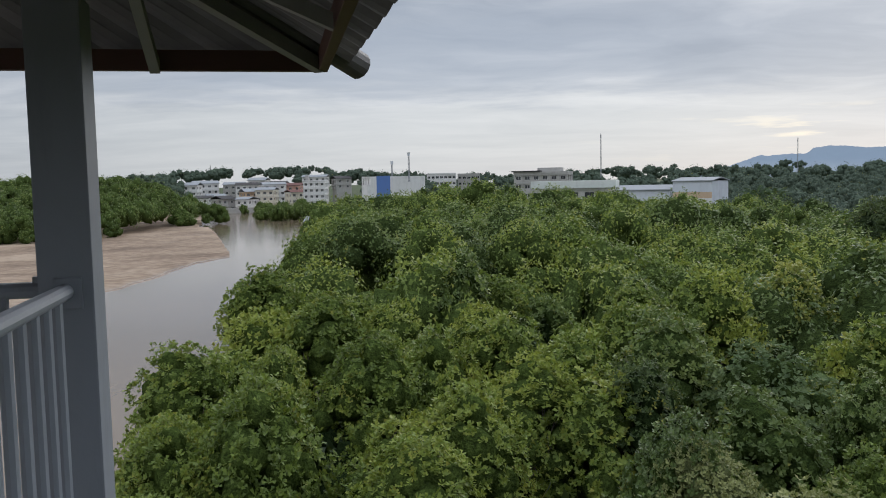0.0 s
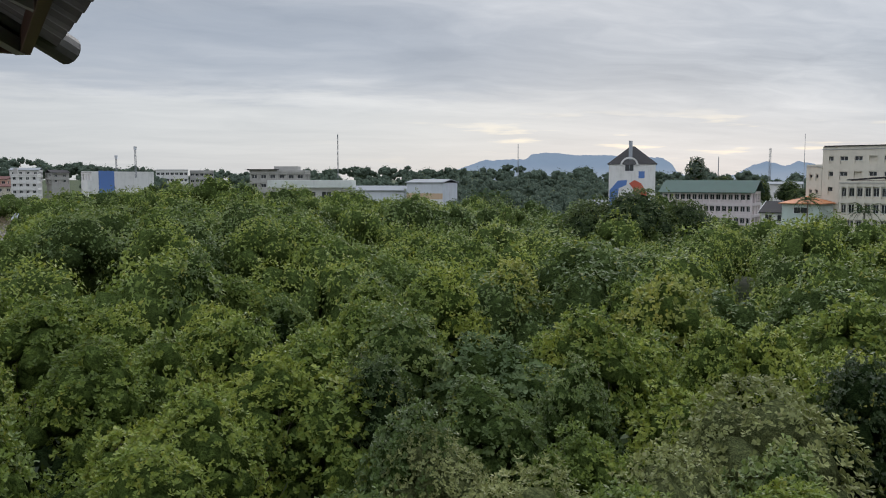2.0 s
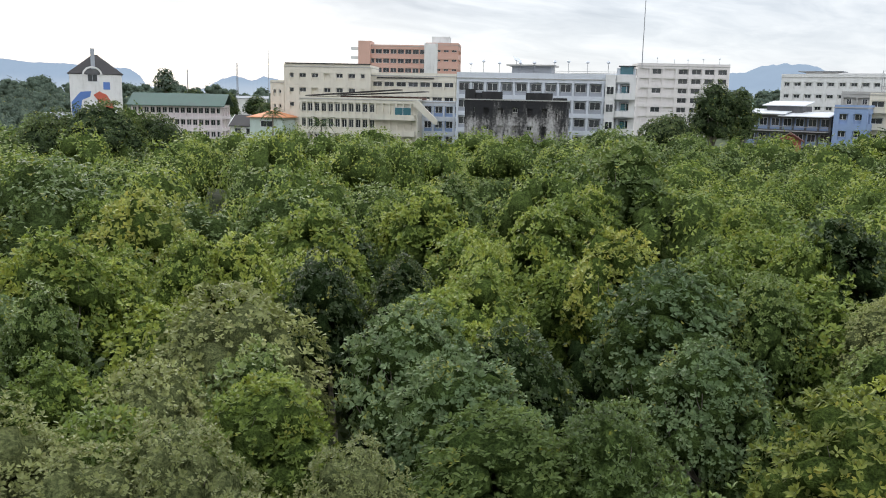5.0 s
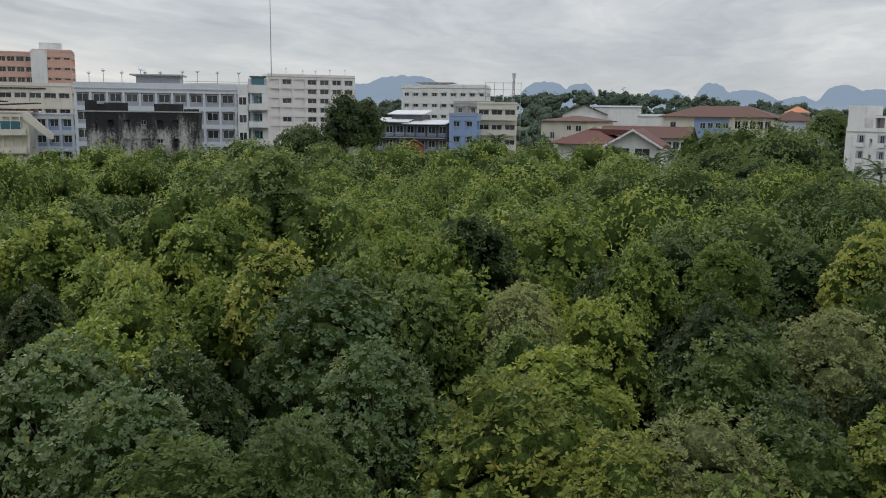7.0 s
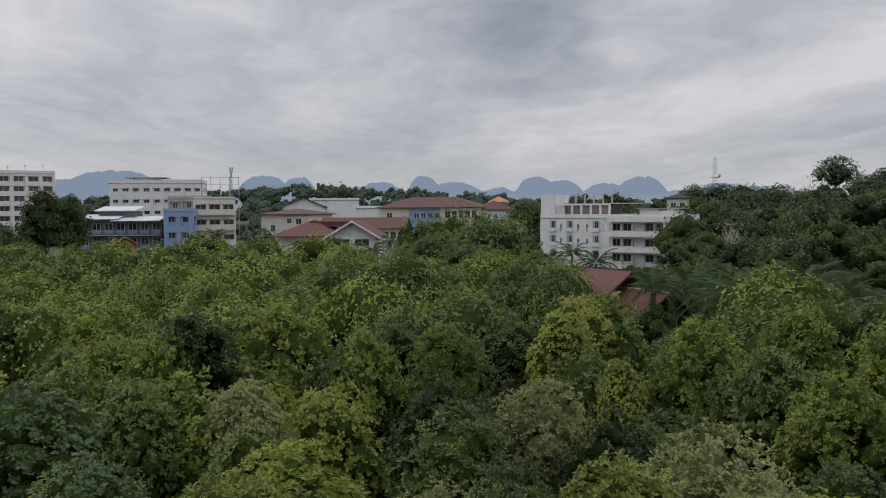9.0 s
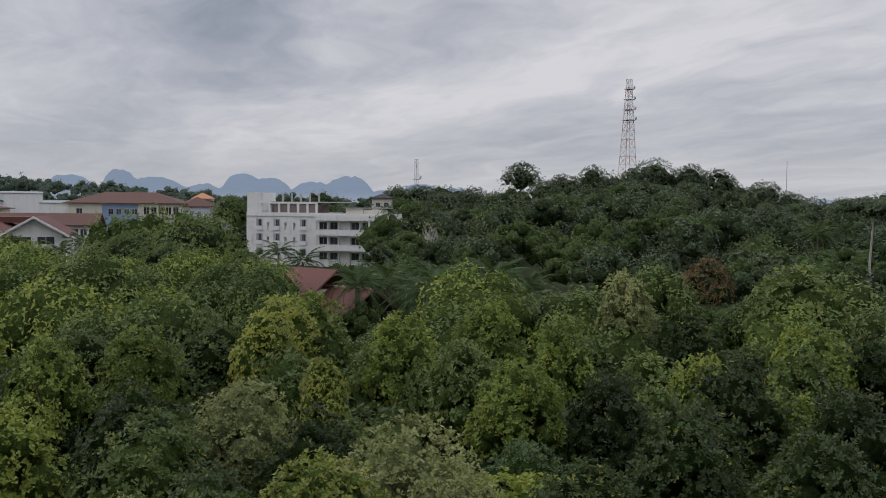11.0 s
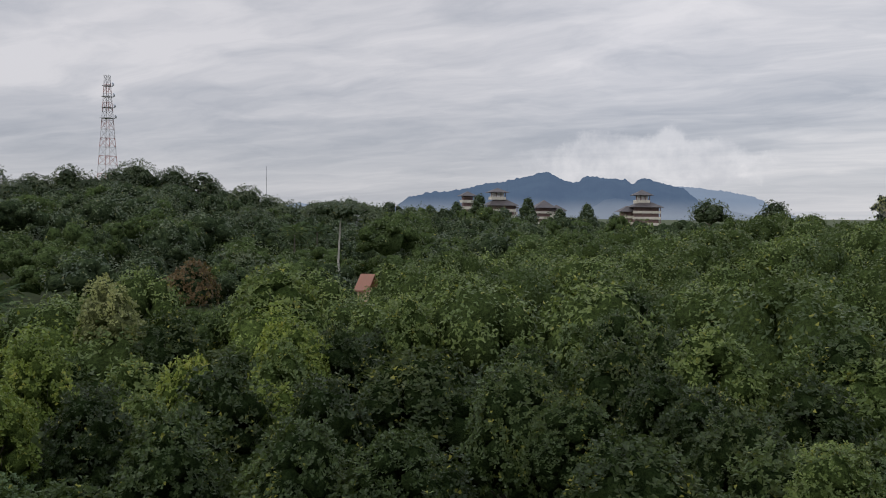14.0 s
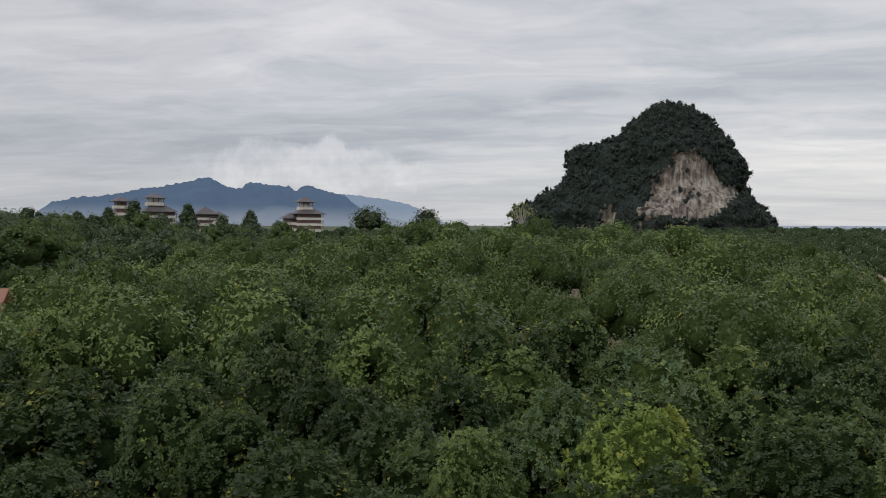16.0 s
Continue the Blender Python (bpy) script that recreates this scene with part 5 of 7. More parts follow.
def hip_roof(parent, x0, y0, x1, y1, z, rise, mat, over=0.6, ridge=None, label=""):
    """A hipped roof with thick eaves over a box."""
    x0, y0, x1, y1 = x0 - over, y0 - over, x1 + over, y1 + over
    run = min(x1 - x0, y1 - y0) / 2 if ridge is None else ridge
    cx0, cx1, cy0, cy1 = x0 + run, x1 - run, (y0 + y1) / 2, (y0 + y1) / 2
    if (x1 - x0) < (y1 - y0):
        cx0 = cx1 = (x0 + x1) / 2
        cy0, cy1 = y0 + run, y1 - run
    bm = bmesh.new()
    e = [bm.verts.new(p) for p in ((x0, y0, z), (x1, y0, z), (x1, y1, z), (x0, y1, z))]
    f = [bm.verts.new(p) for p in ((x0, y0, z + 0.15), (x1, y0, z + 0.15), (x1, y1, z + 0.15), (x0, y1, z + 0.15))]
    if (cx1 - cx0) < 0.05 and (cy1 - cy0) < 0.05:
        a = b = bm.verts.new(((cx0 + cx1) / 2, (cy0 + cy1) / 2, z + rise))
    else:
        a, b = bm.verts.new((cx0, cy0, z + rise)), bm.verts.new((cx1, cy1, z + rise))
    bm.faces.new(e[::-1])
    for i in range(4):
        j = (i + 1) % 4
        bm.faces.new((e[i], e[j], f[j], f[i]))
    if a is b:
        for i in range(4):
            bm.faces.new((f[i], f[(i + 1) % 4], a))
    elif (x1 - x0) >= (y1 - y0):
        bm.faces.new((f[0], f[1], b, a))
        bm.faces.new((f[1], f[2], b))
        bm.faces.new((f[2], f[3], a, b))
        bm.faces.new((f[3], f[0], a))
    else:
        bm.faces.new((f[0], f[1], a))
        bm.faces.new((f[1], f[2], b, a))
        bm.faces.new((f[2], f[3], b))
        bm.faces.new((f[3], f[0], a, b))
    return part("roof", bm, mat, parent, label)


def gable_roof(parent, x0, y0, x1, y1, z, rise, mat, over=0.5, along="y", thick=0.18):
    """Two slopes; the ridge runs along the named axis."""
    bm = bmesh.new()
    if along == "y":
        c = (x0 + x1) / 2
        k = rise / (c - x0)
        o = [(x0 - over, z - over * k), (c, z + rise), (x1 + over, z - over * k), (x1 + over, z - over * k + thick), (c, z + rise + thick), (x0 - over, z - over * k + thick)]
        prism(bm, o, y0 - over, y1 + over)
        return part("roof", bm, mat, parent)
    c = (y0 + y1) / 2
    k = rise / (c - y0)
    o = [(y0 - over, z - over * k), (c, z + rise), (y1 + over, z - over * k), (y1 + over, z - over * k + thick), (c, z + rise + thick), (y0 - over, z - over * k + thick)]
    prism(bm, o, x0 - over, x1 + over)
    bmesh.ops.transform(bm, matrix=Matrix(((0, 1, 0, 0), (1, 0, 0, 0), (0, 0, 1, 0), (0, 0, 0, 1))), verts=bm.verts[:])
    bmesh.ops.reverse_faces(bm, faces=bm.faces[:])
    return part("roof", bm, mat, parent)


def zat(d, e):
    """Height of a point seen e degrees over the eye line at distance d."""
    return EYE + d * math.tan(radians(e))



def gable_house(name, label, b0, d0, b1, d1, depth, eave, rise, base, wall, roof, along="y", windows=(), category="house", over=0.6):
    """A house with walls, a two-sided roof and front windows given as x share, z, width, height."""
    p0, p1 = place(b0, d0), place(b1, d1)
    L = (p1 - p0).length
    t = thing(name, Matrix.LocRotScale((p0.x, p0.y, 0), Euler((0, 0, math.atan2(p1.y - p0.y, p1.x - p0.x))), None), label, category, "buildings of the town")
    bm = bmesh.new()
    if along == "y":
        prism(bm, [(0, base), (L, base), (L, eave), (L / 2, eave + rise - 0.02), (0, eave)], 0, depth)
    else:
        add_box(bm, 0, 0, base, L, depth, eave)
    part("wall", bm, wall, t)
    if along == "hip":
        hip_roof(t, 0, 0, L, depth, eave + 0.01, rise, roof, over)
    else:
        gable_roof(t, 0, 0, L, depth, eave + 0.01, rise, roof, over, along)
    for u, z, w, h in windows:
        window(t, u * L, -0.02, z, w, h)
    return t, L


def verge(t, L, eave, rise, over, mat):
    """Pale boards along the sloping edges of a front gable."""
    k = rise / (L / 2)
    for a, b in (((-over, eave - over * k), (L / 2, eave + rise)), ((L / 2, eave + rise), (L + over, eave - over * k))):
        bm = bmesh.new()
        prism(bm, [(a[0], a[1] - 0.1), (b[0], b[1] - 0.1), (b[0], b[1] + 0.28), (a[0], a[1] + 0.28)], -over - 0.12, -over - 0.005)
        part("verge_board", bm, mat, t, "pale verge board")


def roof_vents(t, L, z, y, n, rng):
    """Slim roof pipes with cowls."""
    for i in range(n):
        x = L * (i + 0.5) / n + rng.uniform(-0.8, 0.8)
        h = rng.uniform(1.1, 2.1)
        v = part("vent_pipe", tube(bmesh.new(), (x, y, z), (x, y, z + h), 0.05), STEEL, t)
        bm = bmesh.new()
        tube(bm, (x, y, z + h), (x, y, z + h + 0.34), 0.06, 0.40, 8)
        tube(bm, (x, y, z + h + 0.34), (x, y, z + h + 0.68), 0.40, 0.06, 8)
        part("cowl", bm, PALEGREY, v)


def balconies(t, x0, x1, zs, wall, out=1.3):
    """Slabs with solid fronts that stand out of the facade."""
    for z in zs:
        b = part("balcony", boxes((x0, -out, z - 0.2, x1, 0.44, z)), wall, t)
        part("balcony_front", boxes((x0, -out, z + 0.002, x1, -out + 0.12, z + 0.95), (x0, -out + 0.122, z + 0.002, x0 + 0.12, -0.002, z + 0.95), (x1 - 0.12, -out + 0.122, z + 0.002, x1, -0.002, z + 0.95)), wall, b)


RB = random.Random(77)

# --- old white college building and its lower front wing
t, L = block("college_building", "tall weathered white building with small dark windows", "building", 42.05, 207, 47.7, 203, 15, 20.2, 1.8, CREAM, 5, 3.4, 7, 4, pier=1.3, band=1.4, win=(1.7, 1.2), parapet=0.7, inner=CREAM, every=lambda i, s: (i * 3 + s) % 4 != 1)
part("roof_edge", boxes((0.3, -0.25, 20.92, L, 0.5, 21.15)), SHEETDARK, t, "dark metal roof edge")
block("college_building", "lower white wing with square windows at the end of the building", "building", 41.15, 208, 42.03, 207, 13, 16.4, 1.8, CREAM, 4, 3.4, 2, 3, pier=0.7, band=1.6, win=(0.9, 1.2), parapet=0.6)
t, L = block("college_building", "long cream building wing with a flat roof behind the others", "building", 47.75, 206, 53.4, 202, 13, 18.5, 1.8, CREAM, 4, 3.4, 7, 3, pier=0.5, band=1.3, win=(2.6, 1.2), parapet=0.8)
part("roof_edge", boxes((1.5, -0.3, 18.0, L * 0.75, -0.02, 18.25)), SHEETDARK, t, "dark metal roof edge")
t, L = block("classroom_wing", "cream galleried classroom wing with rows of piers", "building", 43.05, 188, 50.9, 180, 11, 12.9, 1.5, CREAM, 3, 3.3, 17, 3, pier=0.35, band=0.65, win=(1.2, 1.7), sill=0.45, parapet=0.5, sides="l", every=lambda i, s: i < 11)
for i in range(12):
    window(t, L * 0.02 + i * 0.05 * L, 0.40, 4.5, 0.5, 0.9)
window(t, L * 0.88, -0.03, 9.1, 3.6, 2.4, 0, GLASSBLUE)
balconies(t, L * 0.62, L * 0.985, (9.0, 5.6), CREAM, 1.0)
for x0, x1, z0, z1 in ((0.02, 0.80, 13.5, 15.3), (0.28, 1.02, 13.7, 15.0)):
    bm = bmesh.new()
    prism(bm, [(x0 * L, z0), (x1 * L, z1 - 0.2), (x1 * L, z1), (x0 * L, z0 + 0.2)], 2.0 + x0 * 4, 7.5 + x0 * 4)
    part("shed_roof", bm, SHEETDARK, t, "dark sloping sheet roof")
    part("shed_wall", boxes((x0 * L + 0.5, 3 + x0 * 4, 12.9, x1 * L - 0.5, 7 + x0 * 4, z0 - 0.02)), ROOFBROWN, t)
# slanting stair at the end of the wing
bm = bmesh.new()
prism(bm, [(L * 0.97, 13.0), (L * 0.97 + 1.0, 13.0), (L + 4.4, 9.0), (L + 4.4, 8.1), (L + 3.8, 8.1), (L * 0.97, 11.9)], -0.6, -0.02)
part("stair", bm, CREAM, t, "cream slanting outside stair")
block("annex", "small grey annex with a blue side between two buildings", "building", 51.2, 186, 53.4, 184, 8, 12.6, 1.5, PALEGREY, 3, 3.2, 3, 2, inner=SOFTBLUE, win=(1.6, 1.8), parapet=0.4)

# --- salmon hospital slab behind
t, L = block("hospital_block", "long salmon-pink hospital block with ribbon windows", "hospital", 47.0, 342, 51.4, 338, 16, 33.0, 2.0, PINK, 8, 3.6, 9, 3, pier=0.4, band=1.1, win=(3.8, 1.7), sill=0.5, parapet=0.6, sides="l")
part("lift_tower", boxes((-0.6, -1.2, 2.0, 4.2, 8, 34.9)), PINK, t, "salmon stair tower")
balconies(t, -3.6, -0.7, (31.5, 28.0, 24.5, 21.0), WHITE, 0.6)
t, L = block("hospital_block", "taller white and salmon end block of the hospital", "hospital", 51.35, 336, 53.5, 335, 18, 33.6, 2.0, PINK, 8, 3.6, 4, 3, pier=0.6, band=1.8, win=(1.9, 1.4), parapet=0.9)
part("pale_bay", boxes((-0.6, -0.5, 2.0, 4.6, 3, 34.2)), WHITE, t)
part("roof_house", boxes((2.0, 3, 33.8, 9.0, 11, 37.0)), WHITE, t)

# --- pale grey apartment block with its penthouse
t, L = block("apartment_block", "pale blue-grey apartment block with white window frames", "apartment building", 53.5, 170, 65.2, 166, 14, 17.6, 1.6, PALEGREY, 4, 3.3, 12, 4, inner=MIDGREY, pier=0.42, band=0.6, win=(2.0, 1.45), parapet=1.2)
part("penthouse", boxes((L * 0.30, 4, 17.8, L * 0.53, 10, 20.3)), MIDGREY, t)
part("penthouse_roof", boxes((L * 0.27, 3, 20.302, L * 0.55, 11, 20.55)), CONCRETE, t, "thin overhanging concrete roof")
part("roof_dish", tube(bmesh.new(), (L * 0.32, 5, 20.55), (L * 0.32, 5, 21.3), 0.06), STEEL, t)
part("dish", tube(bmesh.new(), (L * 0.32, 5, 21.3), (L * 0.325, 4.9, 21.65), 0.2, 1.0, 14), PALEGREY, t)
part("stair_house", boxes((L * 0.90, 1.5, 17.8, L * 1.0, 8, 20.0)), PALEGREY, t)
part("terrace_rail", boxes((L * 0.56, 0.05, 18.85, L * 0.9, 0.12, 18.93), (L * 0.56, 0.05, 19.2, L * 0.9, 0.12, 19.26)), STEEL, t)
# pale end bay with balconies and a glazed stair head
part("end_bay", boxes((L * 0.845, -0.9, 1.6, L * 0.90, 0.44, 18.7), (L * 0.902, -0.5, 17.3, L + 0.25, 0.44, 18.7), (L * 0.975, -0.5, 1.6, L + 0.25, 0.44, 17.29)), WHITE, t, "white end bay")
balconies(t, L * 0.903, L + 0.3, (14.3, 11.0, 7.7), WHITE, 1.5)
for k in range(3):
    window(t, L * 0.872, -0.93, 15.0 - 3.3 * k, 1.4, 1.5)
    part("balcony_door", boxes((L * 0.93, 0.41, 14.02 - 3.3 * k + 0.3, L * 0.965, 0.47, 16.5 - 3.3 * k)), GLASSBLUE, t, "blue glazed balcony door")
part("stair_head", boxes((L * 0.92, 0.8, 18.85, L * 0.99, 5.0, 20.3)), GLASSBLUE, t, "glazed stair head")
part("stair_head_roof", boxes((L * 0.91, 0.5, 20.302, L * 1.0, 5.3, 20.45)), SHEETDARK, t)
roof_vents(t, L * 0.9, 18.8, 3.0, 9, RB)
RUINBLACK = paint("blackened_wall", (0.022, 0.022, 0.024), rough=0.95, dirt=0.4, streak=(0.12, 0.115, 0.11))
# mould-stained shell of an unfinished house before it
t, L = block("ruined_house", "roofless mould-blackened concrete house shell", "ruin", 54.1, 152, 60.9, 150, 8, 13.5, 1.0, RUIN, 4, 3.1, 7, 2, pier=1.6, band=1.3, win=(1.0, 1.3), parapet=0, every=lambda i, s: (i + s) % 3 == 0)
for bx in ((0, 0.05, 13.69, L * 0.10, 0.4, 15.4), (L * 0.105, 0.05, 13.69, L * 0.16, 0.4, 14.3), (L * 0.165, 0.05, 13.69, L * 0.37, 0.4, 15.0), (0, 0.5, 13.69, L * 0.33, 4, 14.8), (L * 0.60, 0.05, 13.69, L * 0.86, 0.4, 14.9), (L * 0.62, 0.5, 13.69, L * 0.84, 5, 14.7), (L * 0.865, 0.05, 13.69, L, 0.4, 14.1)):
    part("broken_wall", boxes(bx), RUINBLACK, t, "mould-blackened stub of wall")
# white block behind
t, L = block("white_office_block", "pinkish-white five-storey block with paired windows", "office building", 65.3, 300, 71.0, 306, 14, 25.6, 2.0, paint("pinkish_white_paint", (0.68, 0.64, 0.63), dirt=0.3), 6, 3.2, 7, 3, pier=0.9, band=0.8, win=(3.0, 1.8), parapet=1.0, sill=0.45, every=lambda i, s: i > 2 or (i == 1 and s % 2 == 1))
roof_vents(t, L, 26.4, 4, 6, RB)

# --- houses on the water side
t, L = block("balcony_house", "dark old balcony house with tin roofs", "house", 72.2, 192, 77.2, 186, 9, 11.6, 1.5, DARKWALL, 3, 3.1, 7, 2, pier=0.3, band=0.5, win=(1.6, 1.7), inner=SOFTBLUE, parapet=0)
for x0, x1, z, y in ((-0.3, 0.50, 12.3, -1.4), (0.42, 1.0, 11.9, -1.7), (0.15, 0.65, 14.0, 2.0)):
    bm = bmesh.new()
    prism(bm, [(y, z - 0.5), (y + 6, z + 0.4), (y + 6, z + 0.55), (y, z - 0.35)], x0 * L, x1 * L)
    bmesh.ops.transform(bm, matrix=Matrix(((0, 1, 0, 0), (1, 0, 0, 0), (0, 0, 1, 0), (0, 0, 0, 1))), verts=bm.verts[:])
    part("tin_roof", bm, SHEETPALE, t, "pale grey sloping tin roof")
part("upper_room", boxes((L * 0.2, 2.5, 11.8, L * 0.62, 8, 13.5)), DARKWALL, t)
part("balcony", boxes((L * 0.1, -1.3, 8.4, L * 0.98, 0.4, 8.55), (L * 0.1, -1.3, 9.3, L * 0.98, -1.2, 9.4), (L * 0.1, -1.3, 5.3, L * 0.98, 0.4, 5.45)), CONCRETE, t)
part("water_sign", boxes((-2.6, 2, 10.6, 0.6, 2.3, 14.2)), paint("pale_green_panel", (0.42, 0.55, 0.47)), t, "pale green sheet panel")
gable_house("boat_shed", "small red-roofed shed below the balcony house", 74.3, 178, 75.6, 178, 4, 7.0, 1.3, 1.5, BRICKRED, ROOFRED)
t, L = block("blue_house", "faded blue three-storey house with white-framed windows", "house", 77.3, 184, 79.15, 183, 9, 13.4, 1.5, SOFTBLUE, 3, 3.3, 2, 2, pier=1.0, band=1.1, win=(1.5, 1.3), parapet=0.6)
t, L = block("shop_house", "cream four-storey shop house with open balconies", "shop house", 79.17, 190, 81.85, 190, 11, 16.0, 1.5, CREAM, 4, 3.3, 3, 3, pier=0.45, band=1.1, win=(2.3, 1.1), parapet=0.5)
balconies(t, 0.2, L - 0.2, (12.7, 9.4, 6.1), CREAM, 0.9)
t, L = block("white_terrace_block", "white building with stepped roof terraces", "building", 74.1, 262, 79.8, 258, 12, 21.3, 2.0, WHITE, 5, 3.3, 9, 3, pier=0.9, band=1.3, win=(1.5, 1.1), parapet=1.0)
part("roof_room", boxes((L * 0.22, 3, 21.5, L * 0.55, 9, 23.0), (L * 0.55, 2, 21.5, L * 0.98, 9, 22.6)), WHITE, t)
part("roof_canopy", boxes((L * 0.15, 2, 23.002, L * 0.6, 10, 23.2)), SHEETGREY, t)
t, L = block("grey_house", "grey low house squeezed behind the blue one", "house", 77.6, 205, 80.2, 204, 8, 16.3, 1.5, CONCRETE, 4, 3.2, 3, 2, win=(1.0, 1.2), parapet=0.6)

t = thing("billboard_frame", Matrix.LocRotScale(place(80.9, 222), Euler((0, 0, radians(-80.9))), None), "open steel frame of an empty rooftop billboard", "billboard frame", "masts")
for k in range(5):
    part("upright", tube(bmesh.new(), (-4.6 + 2.3 * k, 0, 2.0), (-4.6 + 2.3 * k, 0, 22.0), 0.07, 0.07, 5), STEEL, t)
for k in range(4):
    part("crossbar", tube(bmesh.new(), (-4.7, -0.09, 16.6 + 1.75 * k), (4.7, -0.09, 16.6 + 1.75 * k), 0.05, 0.05, 5), STEEL, t)

# --- red and brown roofed houses
wins = ((0.28, 7.1, 2.6, 1.3), (0.70, 7.1, 2.6, 1.3), (0.12, 7.1, 1.4, 1.3))
t, L = gable_house("red_roofed_house", "white gabled house with a dark red tiled roof", 88.0, 150, 91.1, 149, 14, 9.0, 2.4, 1.5, WHITE, ROOFRED, "y", wins, over=1.1)
verge(t, L, 9.0, 2.4, 1.1, WHITE)
t, L = gable_house("red_roofed_house", "long low white house under a wide red roof", 84.6, 158, 88.3, 155, 12, 8.6, 3.1, 1.5, WHITE, ROOFRED, "hip", ((0.35, 6.2, 0.6, 1.6), (0.5, 6.6, 0.6, 0.9), (0.6, 6.6, 0.6, 0.9)), over=1.3)
part("upper_roof", boxes((L * 0.45, 4, 10.4, L * 1.3, 9, 11.4)), ROOFRED, t)
gable_house("cream_house", "cream two-storey house with a red-brown roof and eaves", 83.5, 212, 86.6, 205, 12, 12.3, 1.4, 1.5, CREAM, ROOFBROWN, "hip", ((0.6, 10.2, 1.3, 1.2), (0.8, 10.0, 1.6, 1.4), (0.25, 8.2, 1.3, 1.6), (0.5, 7.4, 1.2, 1.2)), over=0.8)
gable_house("brown_roofed_hall", "hall with a dark brown gable behind the houses", 84.9, 250, 87.7, 250, 14, 14.2, 2.6, 2.0, WHITE, SHEETDARK, "y", over=0.8)
gable_house("white_warehouse", "plain white flat warehouse wall", 87.0, 262, 90.0, 262, 14, 16.2, 0.5, 2.0, WHITE, SHEETGREY, "x", over=0.2)
gable_house("white_warehouse", "low white shed with a pale roof", 89.8, 240, 92.0, 238, 10, 13.6, 0.6, 2.0, WHITE, SHEETGREY, "x", over=0.2)
gable_house("long_brown_house", "low row of arched rooms under a brown roof", 87.5, 188, 92.9, 184, 8, 9.6, 1.9, 1.5, WHITE, ROOFBROWN, "x", tuple((0.62 + 0.09 * i, 7.2, 1.3, 1.4) for i in range(5)), over=0.9)
t, L = gable_house("brown_hipped_house", "cream and blue house under a brown hipped roof", 91.4, 226, 98.1, 220, 14, 13.7, 2.9, 2.0, CREAM, ROOFBROWN, "hip", ((0.1, 11.0, 1.5, 1.5),), over=0.9)
part("blue_wall", boxes((L * 0.30, -0.08, 5.0, L * 0.62, -0.01, 13.4)), SOFTBLUE, t, "faded blue wall panel")
for i in range(4):
    window(t, L * (0.38 + 0.07 * i), -0.1, 11.0, 1.3, 1.4)
for i in range(5):
    b = part("bay", boxes((L * (0.66 + 0.066 * i), -0.5, 10.6, L * (0.66 + 0.066 * i) + 0.35, -0.01, 13.6)), CREAM, t)
    window(t, L * (0.695 + 0.066 * i), -0.03, 11.0, 1.4, 1.9)
part("ledge", boxes((L * 0.64, -0.6, 10.2, L, -0.01, 10.55)), CREAM, t)
gable_house("brown_hipped_house", "smaller house with a grey wall and brown roof", 98.2, 224, 100.6, 226, 10, 13.0, 2.6, 2.0, PALEGREY, ROOFBROWN, "hip", ((0.25, 10.5, 0.7, 1.4), (0.45, 10.5, 0.7, 1.4)), over=0.5)
gable_house("dark_gabled_house", "narrow house with a dark grey gable wall", 100.3, 214, 101.2, 214, 9, 13.6, 1.8, 2.0, MIDGREY, ROOFBROWN, "y", over=0.3)
gable_house("hill_house", "orange-roofed house far off among trees", 98.8, 420, 100.2, 420, 10, 16.0, 3.0, 3.0, WHITE, ROOFORANGE, "hip")

# --- white apartment house with roof terrace and balconies
t, L = block("terrace_apartments", "white weathered apartment house with a framed roof terrace", "apartment building", 102.3, 184, 106.9, 176, 13, 11.3, 1.2, WHITE, 3, 3.05, 8, 4, pier=1.5, band=1.2, win=(0.8, 1.2), parapet=0.9, inner=WHITE, every=lambda i, s: i not in (1, 3, 6))
for s_ in range(3):
    for i in (1, 3, 6):
        x = (i + 0.5) * L / 8
        # no recess is cut: a darker panel on the facade paints its shade
        lg = part("loggia", boxes((x - 0.75, -0.03, 2.5 + 3.05 * s_, x + 0.75, -0.004, 4.75 + 3.05 * s_)), MIDGREY, t, "flat grey panel standing in for a shaded recess")
        part("loggia_front", boxes((x - 0.8, -0.3, 2.4 + 3.05 * s_, x + 0.8, -0.035, 3.2 + 3.05 * s_)), WHITE, lg)
        window(t, x + 0.2, -0.08, 3.25 + 3.05 * s_, 0.8, 1.4, 0, GLASS, MIDGREY)
part("stair_tower", boxes((0, 0.3, 11.5, 3.6, 6, 16.4)), WHITE, t, "white stair tower on the roof")
fr = bmesh.new()
face_frame(fr, L - 3.2, 11.5, 1, 2.9, 6, 0.35, 0.35, 0.4)
f = part("terrace_frame", fr, WHITE, t, "open concrete frame round the roof terrace")
f.matrix_local = Matrix.Translation((3.2, 0.1, 0))
part("terrace_room", boxes((4.0, 4.5, 11.5, L - 2, 10, 13.9)), paint("dull_brown_paint", (0.24, 0.19, 0.17), dirt=0.5), t)
part("terrace_roof", boxes((3.4, 3.8, 14.3, L + 3, 11, 14.5)), CONCRETE, t)
for i in range(5):
    part("stub_column", boxes((L * (0.38 + 0.13 * i), 4.0, 14.5, L * (0.38 + 0.13 * i) + 0.3, 4.3, 16.3)), CONCRETE, t)
t, L = block("terrace_apartments", "balconied front of the white apartment house", "apartment building", 106.95, 174, 111.3, 168, 11, 11.0, 1.2, WHITE, 3, 3.1, 6, 2, pier=0.3, band=0.6, win=(1.7, 1.5), parapet=1.1, inner=WHITE, every=lambda i, s: i in (0, 1, 3, 4), frame_mat=MIDGREY)
